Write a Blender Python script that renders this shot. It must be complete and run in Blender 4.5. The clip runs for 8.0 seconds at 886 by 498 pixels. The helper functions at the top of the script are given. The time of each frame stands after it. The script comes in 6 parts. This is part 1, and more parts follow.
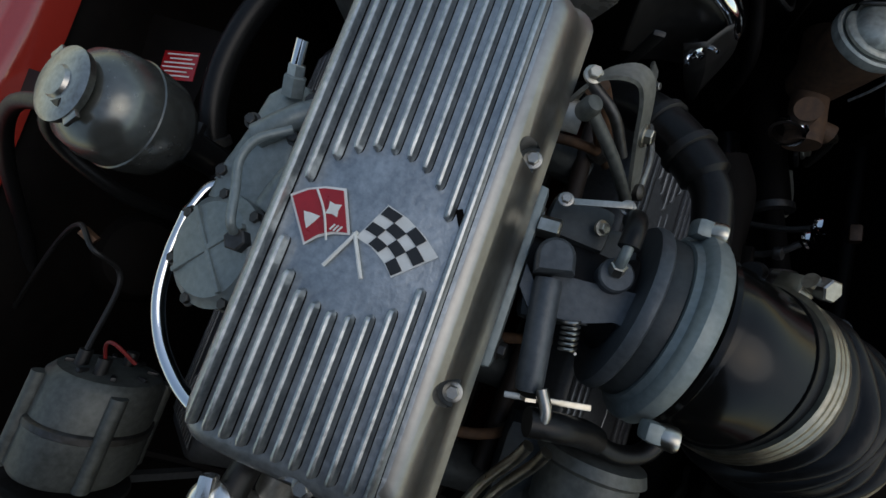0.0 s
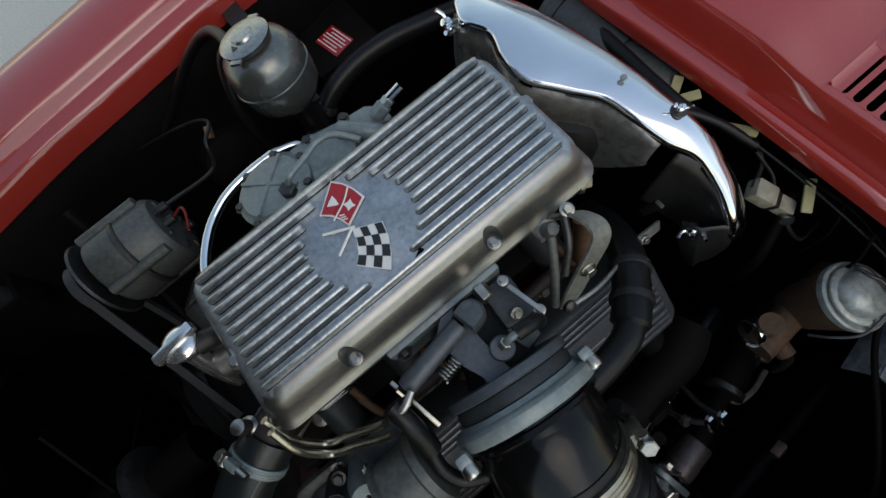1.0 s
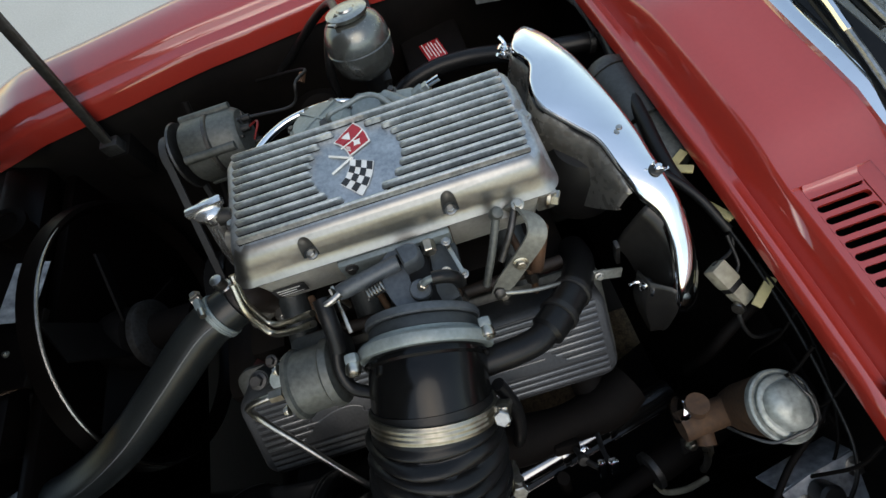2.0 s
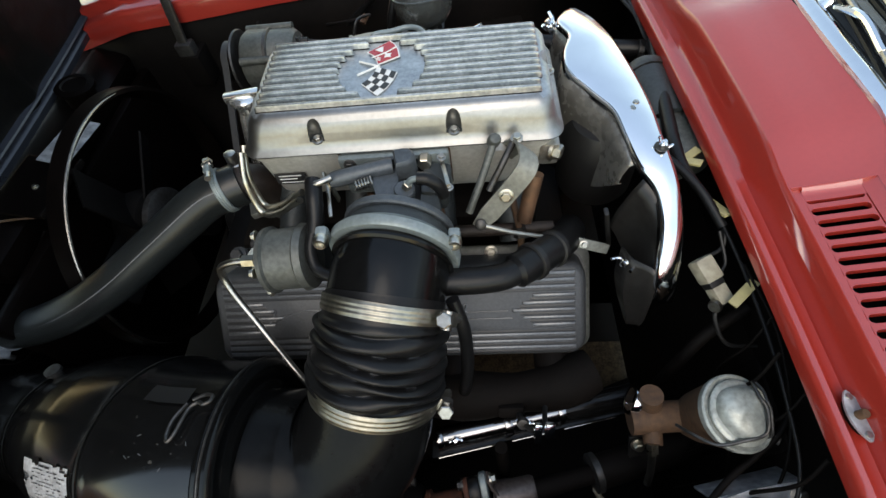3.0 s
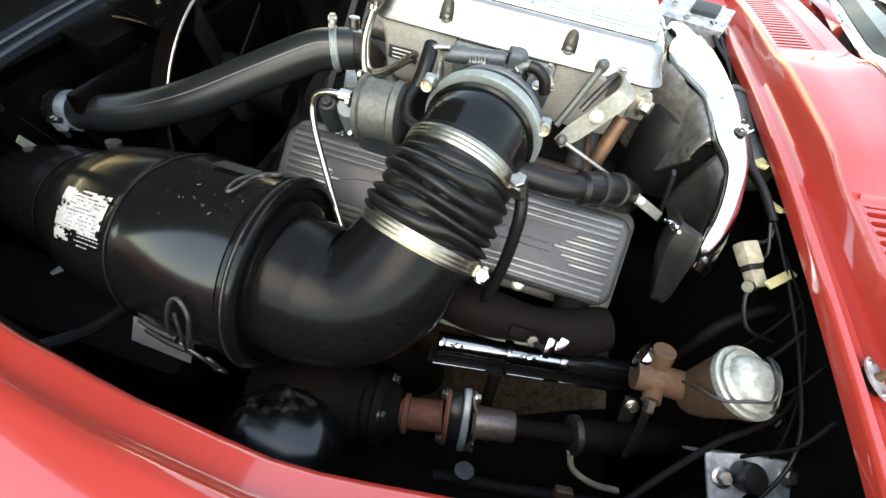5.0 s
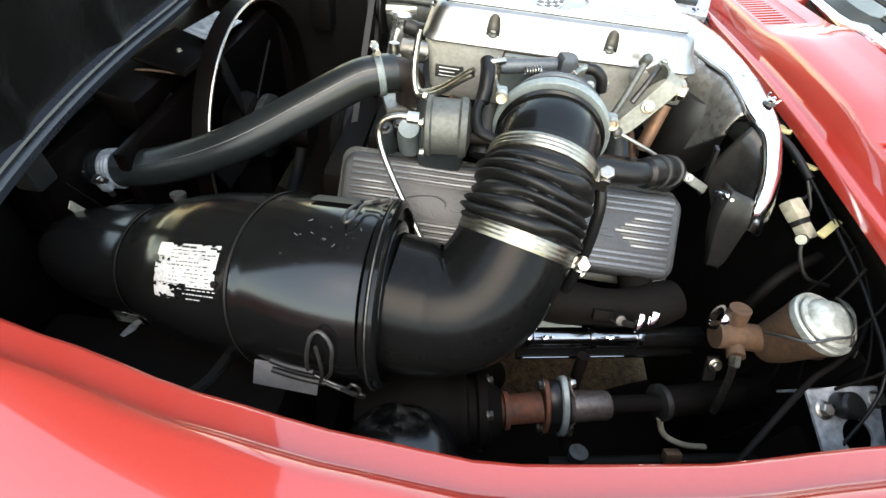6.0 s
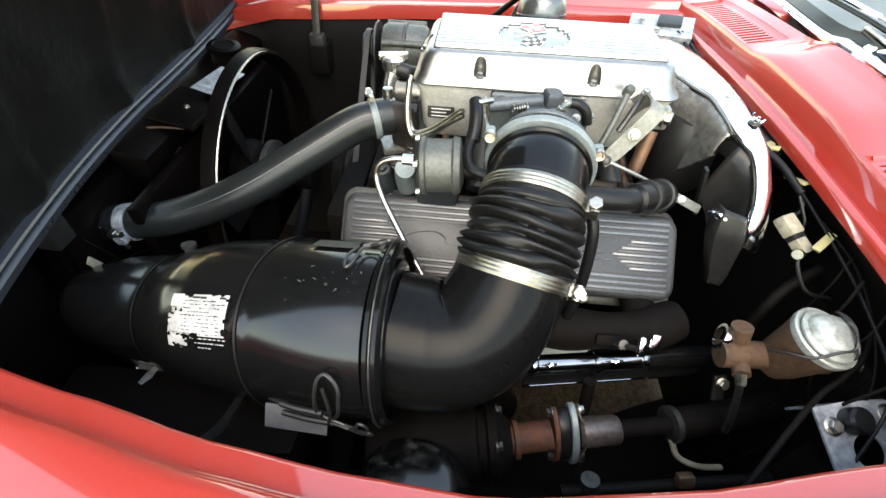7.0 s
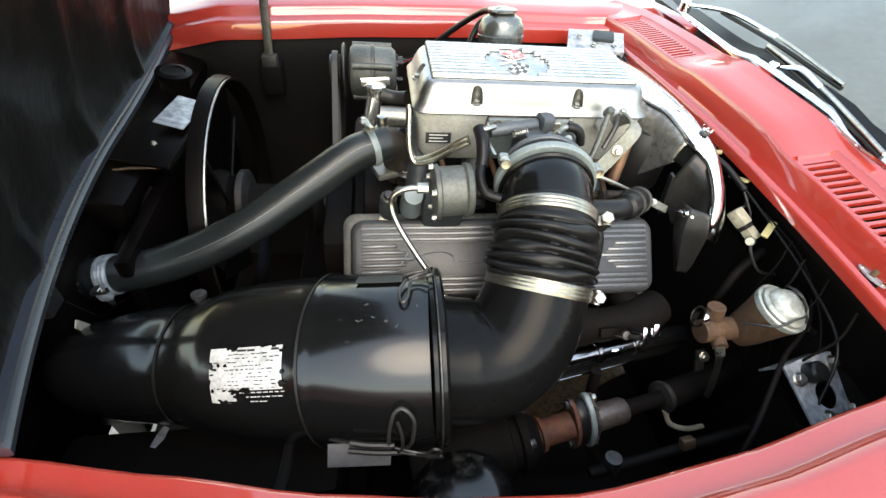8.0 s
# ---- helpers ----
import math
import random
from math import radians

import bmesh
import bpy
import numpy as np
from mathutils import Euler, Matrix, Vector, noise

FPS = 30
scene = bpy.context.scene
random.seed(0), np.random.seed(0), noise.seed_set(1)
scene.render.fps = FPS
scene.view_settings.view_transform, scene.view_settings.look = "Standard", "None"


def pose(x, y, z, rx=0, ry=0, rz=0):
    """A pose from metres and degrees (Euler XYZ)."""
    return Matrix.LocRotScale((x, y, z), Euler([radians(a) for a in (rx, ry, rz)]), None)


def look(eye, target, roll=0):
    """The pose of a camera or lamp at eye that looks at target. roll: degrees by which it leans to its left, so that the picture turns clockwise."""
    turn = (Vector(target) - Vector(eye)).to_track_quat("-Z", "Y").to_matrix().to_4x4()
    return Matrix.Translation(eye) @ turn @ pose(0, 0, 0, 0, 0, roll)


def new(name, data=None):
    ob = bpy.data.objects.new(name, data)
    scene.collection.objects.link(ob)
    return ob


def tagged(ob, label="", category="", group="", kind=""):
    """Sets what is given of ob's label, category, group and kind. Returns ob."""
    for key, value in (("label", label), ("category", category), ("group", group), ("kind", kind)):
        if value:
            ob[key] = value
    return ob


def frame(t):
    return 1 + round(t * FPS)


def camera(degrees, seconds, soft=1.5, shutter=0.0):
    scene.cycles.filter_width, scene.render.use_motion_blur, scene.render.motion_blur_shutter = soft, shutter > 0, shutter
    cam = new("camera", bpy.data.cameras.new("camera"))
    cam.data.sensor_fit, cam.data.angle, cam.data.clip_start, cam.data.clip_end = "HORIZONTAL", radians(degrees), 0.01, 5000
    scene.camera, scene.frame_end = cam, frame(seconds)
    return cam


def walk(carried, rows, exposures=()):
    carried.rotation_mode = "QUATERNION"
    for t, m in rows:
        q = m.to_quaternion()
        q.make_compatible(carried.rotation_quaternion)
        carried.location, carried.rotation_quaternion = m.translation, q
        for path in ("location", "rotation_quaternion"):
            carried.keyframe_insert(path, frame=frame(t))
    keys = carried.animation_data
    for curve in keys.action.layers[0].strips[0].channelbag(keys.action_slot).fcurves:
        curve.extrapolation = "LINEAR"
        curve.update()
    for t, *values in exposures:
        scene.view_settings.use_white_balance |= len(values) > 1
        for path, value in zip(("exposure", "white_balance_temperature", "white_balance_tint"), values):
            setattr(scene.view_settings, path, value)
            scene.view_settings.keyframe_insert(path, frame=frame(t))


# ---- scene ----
cam = camera(87.9, 8.0)
PATH = [
    (0, -0.0222, -0.0648, 1.1445, 10.08, 7.64, -70.10),
    (0.5, -0.0089, -0.0820, 1.1881, 11.73, 7.64, -56.92),
    (1, 0.0179, -0.1370, 1.2354, 16.09, 8.19, -39.23),
    (1.5, 0.0506, -0.2005, 1.2600, 19.79, 9.64, -26.21),
    (1.7, 0.0625, -0.2345, 1.2637, 22.27, 10.39, -21.49),
    (2.8, 0.0899, -0.3809, 1.2167, 31.82, 6.13, -1.75),
    (3, 0.1023, -0.3995, 1.2053, 32.75, 5.72, 0.52),
    (3.5, 0.1414, -0.4474, 1.1669, 35.17, 4.83, 5.06),
    (4, 0.1593, -0.4850, 1.1392, 37.16, 2.63, 9.57),
    (4.5, 0.1403, -0.5186, 1.1255, 39.08, -1.78, 14.77),
    (5, 0.0563, -0.5710, 1.1103, 39.99, -7.25, 16.46),
    (5.2, 0.0156, -0.5902, 1.1016, 40.27, -8.83, 15.79),
    (6.3, -0.0845, -0.6186, 1.1218, 42.73, -2.94, 4.29),
    (6.5, -0.0650, -0.6180, 1.1275, 43.40, -1.75, 4.40),
    (7, -0.0637, -0.6162, 1.1370, 44.82, -1.56, 5.45),
    (7.5, -0.1225, -0.6135, 1.1505, 44.60, -3.82, 2.45),
    (8, -0.2005, -0.6130, 1.1740, 45.00, -5.12, -6.50),
]
walk(cam, [(t, pose(x, y, z, rx, ry, rz)) for t, x, y, z, rx, ry, rz in PATH],
     [(0.0, -0.20, 7200, 10), (0.8, 0.06, 7400, 10), (1.5, 0.52, 7600, 10), (3.5, 1.47, 8100, 10), (4.5, 2.24, 8300, 10), (6.5, 2.54, 8450, 10), (8.0, 2.36, 8650, 10)])

# ---- light ----
world = bpy.data.worlds.new("sky")
scene.world = world
world.use_nodes = True
wn = world.node_tree.nodes
sky = wn.new("ShaderNodeTexSky")
sky.sky_type, sky.sun_disc = "NISHITA", False
sky.sun_elevation, sky.sun_rotation = radians(54), radians(180)
sky.air_density, sky.dust_density, sky.ozone_density = 1.6, 0.8, 1.0
wn["Background"].inputs["Strength"].default_value = 0.15
world.node_tree.links.new(sky.outputs["Color"], wn["Background"].inputs["Color"])
sun_data = bpy.data.lights.new("sun", "SUN")
sun_data.energy, sun_data.angle, sun_data.color = 0.5, radians(45), (0.95, 0.97, 1.0)
sun = new("sun", sun_data)
sun.matrix_world = look((0.0, -1.8, 3.18), (0, 0, 0.7))


# ---- materials ----
def material(name, base, dark=None, rough=0.5, metal=0.0, coat=0.0, grain=60.0, patch=9.0, bump=0.15, mix=0.5, rough_vary=0.12,
             spec=0.5, coat_rough=0.05, dist=0.0008):
    """Two scales of variation in colour and gloss, with a fine relief."""
    m = bpy.data.materials.new(name)
    m.use_nodes = True
    n, ln = m.node_tree.nodes, m.node_tree.links
    b = n["Principled BSDF"]
    co = n.new("ShaderNodeTexCoord")
    big, fine = n.new("ShaderNodeTexNoise"), n.new("ShaderNodeTexNoise")
    for t, s, d in ((big, patch, 5), (fine, grain, 4)):
        t.inputs["Scale"].default_value, t.inputs["Detail"].default_value = s, d
        ln.new(co.outputs["Object"], t.inputs["Vector"])
    dark = dark or tuple(c * 0.7 for c in base)
    ramp = n.new("ShaderNodeValToRGB")
    ramp.color_ramp.elements[0].position, ramp.color_ramp.elements[1].position = 0.36, 0.66
    ramp.color_ramp.elements[0].color, ramp.color_ramp.elements[1].color = (*dark, 1), (*base, 1)
    add = n.new("ShaderNodeMix")
    add.inputs["Factor"].default_value = mix
    ln.new(big.outputs["Fac"], add.inputs["A"]), ln.new(fine.outputs["Fac"], add.inputs["B"])
    ln.new(add.outputs["Result"], ramp.inputs["Fac"]), ln.new(ramp.outputs["Color"], b.inputs["Base Color"])
    span = n.new("ShaderNodeMapRange")
    span.inputs["To Min"].default_value, span.inputs["To Max"].default_value = max(0.02, rough - rough_vary), min(1, rough + rough_vary)
    ln.new(add.outputs["Result"], span.inputs["Value"]), ln.new(span.outputs["Result"], b.inputs["Roughness"])
    if bump:
        bm_ = n.new("ShaderNodeBump")
        bm_.inputs["Strength"].default_value, bm_.inputs["Distance"].default_value = bump, dist
        ln.new(fine.outputs["Fac"], bm_.inputs["Height"]), ln.new(bm_.outputs["Normal"], b.inputs["Normal"])
    b.inputs["Metallic"].default_value, b.inputs["Specular IOR Level"].default_value = metal, spec
    b.inputs["Coat Weight"].default_value, b.inputs["Coat Roughness"].default_value = coat, coat_rough
    return m


RED = material("red_paint", (0.395, 0.033, 0.022), (0.34, 0.026, 0.017), 0.4, 0, 1.0, 220, 3, 0.02, 0.3, 0.05, coat_rough=0.05, spec=0.3)
RED.node_tree.nodes["Principled BSDF"].inputs["Coat IOR"].default_value = 1.78
RED_DULL = material("dull_red_paint", (0.22, 0.012, 0.010), (0.12, 0.008, 0.008), 0.55, 0, 0.1, 60, 12, 0.1)
RIBM = material("highlit_rib_aluminium", (0.60, 0.62, 0.625), (0.31, 0.335, 0.345), 0.35, 0.9, 0, 260, 60, 0.35)
CAST = material("cast_aluminium", (0.50, 0.53, 0.55), (0.30, 0.325, 0.345), 0.42, 0.85, 0, 260, 40, 0.5, 0.5)
POLISHED = material("polished_aluminium", (0.36, 0.357, 0.345), (0.27, 0.267, 0.255), 0.38, 1.0, 0, 200, 20, 0.08, 0.4, 0.05)
BASEM = material("dull_plenum_casting", (0.56, 0.55, 0.51), (0.38, 0.37, 0.335), 0.42, 0.2, 0, 240, 20, 0.3)
BARE = material("bare_aluminium", (0.46, 0.45, 0.41), (0.28, 0.265, 0.235), 0.40, 0.85, 0, 200, 22, 0.25)
ZINC = material("zinc_casting", (0.250, 0.290, 0.290), (0.165, 0.194, 0.195), 0.44, 0.35, 0, 230, 24, 0.3)
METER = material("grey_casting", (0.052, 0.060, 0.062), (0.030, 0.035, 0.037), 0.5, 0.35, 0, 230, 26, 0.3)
PALECAST = material("pale_grey_casting", (0.105, 0.118, 0.128), (0.060, 0.069, 0.077), 0.46, 0.4, 0, 230, 26, 0.35)
PIT = material("shaded_black_casting", (0.012, 0.012, 0.013), (0.006, 0.006, 0.006), 0.6, 0.1, 0, 200, 26, 0.3, spec=0.15)
FINM = material("bright_fin_casting", (0.175, 0.181, 0.186), (0.105, 0.109, 0.113), 0.34, 0.55, 0, 300, 24, 0.3)
VALVE = material("valve_cover_casting", (0.074, 0.077, 0.080), (0.044, 0.046, 0.048), 0.46, 0.35, 0, 300, 18, 0.35)
CHROME = material("chrome", (0.86, 0.88, 0.90), (0.80, 0.82, 0.84), 0.06, 1.0, 0, 90, 8, 0.02, 0.5, 0.03)
STEEL = material("steel", (0.52, 0.51, 0.48), (0.30, 0.28, 0.25), 0.32, 1.0, 0, 260, 40, 0.2)
DARKSTEEL = material("dark_steel", (0.10, 0.10, 0.10), (0.05, 0.045, 0.04), 0.45, 0.8, 0, 200, 40, 0.2)
CAD = material("cadmium_plate", (0.62, 0.60, 0.54), (0.36, 0.33, 0.26), 0.30, 1.0, 0, 160, 30, 0.2)
CAPM = material("mottled_zinc_cap", (0.52, 0.545, 0.50), (0.25, 0.262, 0.235), 0.42, 0.35, 0, 170, 60, 0.5)
PLATEM = material("dull_green_plate", (0.24, 0.243, 0.215), (0.12, 0.121, 0.105), 0.45, 0.3, 0, 200, 30, 0.2)
BAND = material("clamp_band", (0.37, 0.35, 0.295), (0.23, 0.213, 0.175), 0.38, 1.0, 0, 160, 20, 0.1)
GALV = material("galvanised_plate", (0.60, 0.62, 0.64), (0.20, 0.21, 0.225), 0.42, 0.45, 0, 110, 44, 0.3)
BLACK = material("black_enamel", (0.006, 0.006, 0.006), (0.003, 0.003, 0.003), 0.17, 0, 0, 130, 7, 0.06, 0.55, 0.10, spec=0.25)
ELBOWM = material("satin_black_enamel", (0.006, 0.006, 0.006), (0.003, 0.003, 0.003), 0.21, 0, 0, 150, 9, 0.06, 0.5, 0.06, spec=0.10)
SATIN = material("satin_black", (0.010, 0.0095, 0.009), (0.005, 0.0045, 0.0045), 0.5, 0, 0, 150, 14, 0.15)
RUBBER = material("black_rubber", (0.009, 0.009, 0.0095), (0.005, 0.005, 0.005), 0.34, 0, 0, 260, 20, 0.2, spec=0.24)
HOSE = material("rubber_hose", (0.0145, 0.0170, 0.0172), (0.009, 0.0105, 0.0108), 0.34, 0, 0, 320, 16, 0.25, spec=0.42)
GRIME = material("grimy_black_paint", (0.0068, 0.0052, 0.0044), (0.0028, 0.0022, 0.0019), 0.65, 0, 0, 80, 9, 0.4, spec=0.1)
HOODM = material("hood_underside_black", (0.006, 0.006, 0.0065), (0.003, 0.003, 0.003), 0.34, 0, 0, 9, 4, 0.5, 0.5, 0.10, spec=0.16, dist=0.02)
SEAL = material("grey_rubber_seal", (0.026, 0.029, 0.038), (0.018, 0.020, 0.027), 0.30, 0, 0, 200, 12, 0.05)
BELTM = material("dusty_belt_rubber", (0.042, 0.043, 0.045), (0.026, 0.027, 0.028), 0.5, 0, 0, 260, 20, 0.15, spec=0.3)
CANM = material("semi_gloss_black_enamel", (0.006, 0.006, 0.0062), (0.0035, 0.0035, 0.0035), 0.18, 0, 0, 140, 8, 0.05, 0.5, 0.06, spec=0.52)
RADM = material("shaded_brown_black_paint", (0.0040, 0.0026, 0.0022), (0.002, 0.0014, 0.0012), 0.36, 0, 0, 90, 11, 0.25, spec=0.07)
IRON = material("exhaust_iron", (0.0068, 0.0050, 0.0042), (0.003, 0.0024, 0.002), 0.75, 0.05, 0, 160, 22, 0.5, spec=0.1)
RUST = material("brown_rust", (0.120, 0.036, 0.016), (0.040, 0.016, 0.010), 0.75, 0.1, 0, 120, 30, 0.6)
YOKE = material("worn_brown_steel", (0.155, 0.130, 0.120), (0.070, 0.052, 0.046), 0.42, 0.6, 0, 160, 26, 0.35)
BROWN = material("rusty_brown_casting", (0.112, 0.058, 0.028), (0.045, 0.023, 0.013), 0.75, 0.1, 0, 180, 18, 0.5)
DARKBROWN = material("dark_brown_casting", (0.026, 0.016, 0.012), (0.012, 0.008, 0.006), 0.6, 0.1, 0, 180, 26, 0.5)
ENGINE_RED = material("engine_orange_paint", (0.14, 0.016, 0.009), (0.04, 0.009, 0.007), 0.5, 0, 0, 120, 22, 0.25)
TANK = material("tank_aluminium", (0.20, 0.207, 0.195), (0.13, 0.134, 0.125), 0.25, 0.75, 0, 200, 14, 0.06)
ALT = material("alternator_casting", (0.125, 0.131, 0.122), (0.06, 0.064, 0.058), 0.5, 0.4, 0, 220, 24, 0.35)
WHITE = material("white_print", (0.80, 0.80, 0.78), (0.68, 0.67, 0.63), 0.35, 0, 0, 120, 60, 0.1)
DECAL = material("worn_decal", (0.66, 0.66, 0.65), (0.34, 0.34, 0.33), 0.34, 0.2, 0, 260, 50, 0.2)
INK = material("black_ink", (0.012, 0.012, 0.013), (0.02, 0.02, 0.02), 0.4, 0, 0, 150, 30, 0.05)
BADGE_RED = material("badge_red", (0.42, 0.012, 0.018), (0.32, 0.01, 0.014), 0.3, 0, 0.5, 150, 30, 0.05)
YELLOW = material("yellowed_plastic", (0.42, 0.36, 0.16), (0.28, 0.24, 0.12), 0.5, 0, 0, 120, 40, 0.1)
IVORY = material("ivory_plastic", (0.40, 0.365, 0.27), (0.22, 0.19, 0.14), 0.5, 0, 0, 120, 40, 0.1)
COPPER = material("heated_copper", (0.20, 0.105, 0.062), (0.09, 0.055, 0.036), 0.5, 0.6, 0, 140, 40, 0.2)
WORNCHROME = material("worn_chrome", (0.92, 0.92, 0.91), (0.74, 0.74, 0.72), 0.20, 0.9, 0, 90, 30, 0.12, 0.5, 0.07)
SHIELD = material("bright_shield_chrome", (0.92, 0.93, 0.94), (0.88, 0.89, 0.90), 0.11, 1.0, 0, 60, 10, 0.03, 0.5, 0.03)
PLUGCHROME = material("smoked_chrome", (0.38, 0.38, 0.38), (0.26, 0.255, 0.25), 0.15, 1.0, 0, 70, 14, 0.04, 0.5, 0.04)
STAINED = material("stained_reflection_chrome", (0.34, 0.328, 0.305), (0.12, 0.112, 0.10), 0.28, 0.6, 0, 90, 9, 0.15, 0.4, 0.1)
REFLCHROME = material("dark_reflection_chrome", (0.036, 0.034, 0.032), (0.018, 0.017, 0.016), 0.36, 0.4, 0, 120, 9, 0.1)
GREY = material("grey_painted_steel", (0.17, 0.17, 0.175), (0.12, 0.12, 0.125), 0.5, 0, 0, 150, 20, 0.1)
BROWNGROUND = material("speckled_brown_ground", (0.115, 0.086, 0.054), (0.026, 0.020, 0.015), 0.9, 0, 0, 210, 70, 0.6, spec=0.2)
CONCRETE = material("aggregate_concrete", (0.52, 0.51, 0.46), (0.40, 0.385, 0.34), 0.85, 0, 0, 110, 1.2, 0.4, 0.5, dist=0.003)
DASH = material("dark_dash", (0.12, 0.13, 0.14), (0.08, 0.085, 0.092), 0.6, 0, 0, 90, 8, 0.2)
DUST = material("pale_dust", (0.28, 0.27, 0.245), (0.17, 0.165, 0.15), 0.9, 0, 0, 200, 30, 0.1)
dn, dl = DUST.node_tree.nodes, DUST.node_tree.links
dust_noise, dust_ramp, dust_co = dn.new("ShaderNodeTexNoise"), dn.new("ShaderNodeValToRGB"), dn.new("ShaderNodeTexCoord")
dust_noise.inputs["Scale"].default_value, dust_noise.inputs["Detail"].default_value = 75, 9
dust_noise.inputs["Roughness"].default_value = 0.72
dust_ramp.color_ramp.elements[0].position, dust_ramp.color_ramp.elements[1].position = 0.50, 0.78
dust_ramp.color_ramp.elements[1].color = (0.40, 0.40, 0.40, 1)
dl.new(dust_co.outputs["Object"], dust_noise.inputs["Vector"]), dl.new(dust_noise.outputs["Fac"], dust_ramp.inputs["Fac"])
dl.new(dust_ramp.outputs["Color"], dn["Principled BSDF"].inputs["Alpha"])
GLASS = bpy.data.materials.new("windscreen_glass")
GLASS.use_nodes = True
gb = GLASS.node_tree.nodes["Principled BSDF"]
gb.inputs["Transmission Weight"].default_value, gb.inputs["Roughness"].default_value, gb.inputs["IOR"].default_value = 1.0, 0.01, 1.45
gb.inputs["Base Color"].default_value = (0.85, 0.93, 0.9, 1)


# ---- shapes ----
V = Vector


def thing(name, base, label, category, group="", kind=""):
    """An Empty at the thing's base, to carry its parts."""
    ob = new(name)
    ob.empty_display_size = 0.02
    ob.location = base
    return tagged(ob, label, category, group, kind)


def finish(bm, name, mat, smooth=True, angle=38):
    bmesh.ops.recalc_face_normals(bm, faces=bm.faces[:])
    me = bpy.data.meshes.new(name)
    if smooth:
        for f in bm.faces:
            f.smooth = True
        for e in bm.edges:
            if len(e.link_faces) == 2 and e.calc_face_angle(0) > radians(angle):
                e.smooth = False
    bm.to_mesh(me)
    bm.free()
    for m in (mat if isinstance(mat, (list, tuple)) else [mat]):
        me.materials.append(m)
    return me


def part(name, bm, mat, parent, label="", smooth=True, angle=38, m=None):
    """One mesh object under a thing or under a part; its coordinates are the world's, or m's."""
    me = bm if isinstance(bm, bpy.types.Mesh) else finish(bm, name, mat, smooth, angle)
    ob = new(name, me)
    if parent is not None:
        ob.parent = parent
        if parent.parent is None:
            ob.matrix_parent_inverse = Matrix.Translation(-parent.location)
    if m is not None:
        ob.matrix_basis = m
    if label:
        tagged(ob, label)
    return ob


def solo(name, bm, mat, label, category, group="", kind="", smooth=True, angle=38):
    """A thing that is one mesh."""
    me = finish(bm, name, mat, smooth, angle)
    return tagged(new(name, me), label, category, group, kind)


def frame_of(axis, up=(0, 0, 1)):
    z = V(axis).normalized()
    u = V(up)
    if abs(z.dot(u.normalized())) > 0.98:
        u = V((1, 0, 0))
    x = u.cross(z).normalized()
    return x, z.cross(x), z


def at(origin, axis, up=(0, 0, 1)):
    """A pose at origin with its z along axis."""
    x, y, z = frame_of(axis, up)
    m = Matrix((x, y, z)).transposed().to_4x4()
    m.translation = V(origin)
    return m


def spline(points, n=8):
    """A smooth line through the points."""
    p = [V(q) for q in points]
    p = [2 * p[0] - p[1]] + p + [2 * p[-1] - p[-2]]
    out = []
    for i in range(1, len(p) - 2):
        a, b, c, d = p[i - 1], p[i], p[i + 1], p[i + 2]
        for k in range(n):
            t = k / n
            out.append(0.5 * (2 * b + (c - a) * t + (2 * a - 5 * b + 4 * c - d) * t * t + (3 * b - a - 3 * c + d) * t ** 3))
    return out + [p[-2].copy()]


def tube(points, radius, n=8, segs=14, bm=None, smooth_path=True, cap=True, warp=None):
    """A round tube along a line; radius is a number, or a function of the way 0 to 1."""
    bm = bm or bmesh.new()
    pts = spline(points, n) if smooth_path else [V(q) for q in points]
    r_of = radius if callable(radius) else (lambda s: radius)
    lens_ = [0.0]
    for a, b in zip(pts, pts[1:]):
        lens_.append(lens_[-1] + (b - a).length)
    tan = [(pts[min(i + 1, len(pts) - 1)] - pts[max(i - 1, 0)]).normalized() for i in range(len(pts))]
    x = frame_of(tan[0])[0]
    rings = []
    for p, t, s in zip(pts, tan, lens_):
        x = (x - t * x.dot(t)).normalized()
        y = t.cross(x)
        r = r_of(s / lens_[-1])
        rings.append([bm.verts.new(p + (x * math.cos(a) + y * math.sin(a)) * (r + (warp(s / lens_[-1], a) if warp else 0))) for a in (2 * math.pi * k / segs for k in range(segs))])
    for a, b in zip(rings, rings[1:]):
        for k in range(segs):
            bm.faces.new((a[k], a[(k + 1) % segs], b[(k + 1) % segs], b[k]))
    if cap:
        bm.faces.new(rings[0][::-1]), bm.faces.new(rings[-1])
    return bm


def lathe(profile, m, segs=28, bm=None, close=False):
    """A body of revolution about m's z; profile of (radius, height)."""
    bm = bm or bmesh.new()
    rings = []
    for r, h in profile:
        if r < 1e-6:
            rings.append([bm.verts.new(m @ V((0, 0, h)))])
        else:
            rings.append([bm.verts.new(m @ V((r * math.cos(2 * math.pi * k / segs), r * math.sin(2 * math.pi * k / segs), h))) for k in range(segs)])
    pairs = list(zip(rings, rings[1:])) + ([(rings[-1], rings[0])] if close else [])
    for a, b in pairs:
        for k in range(segs):
            j = (k + 1) % segs
            if len(a) == 1 and len(b) == 1:
                continue
            if len(a) == 1:
                bm.faces.new((a[0], b[j], b[k]))
            elif len(b) == 1:
                bm.faces.new((a[k], a[j], b[0]))
            else:
                bm.faces.new((a[k], a[j], b[j], b[k]))
    if not close:
        for ring, flip in ((rings[0], True), (rings[-1], False)):
            if len(ring) > 1:
                bm.faces.new(ring[::-1] if flip else ring)
    return bm


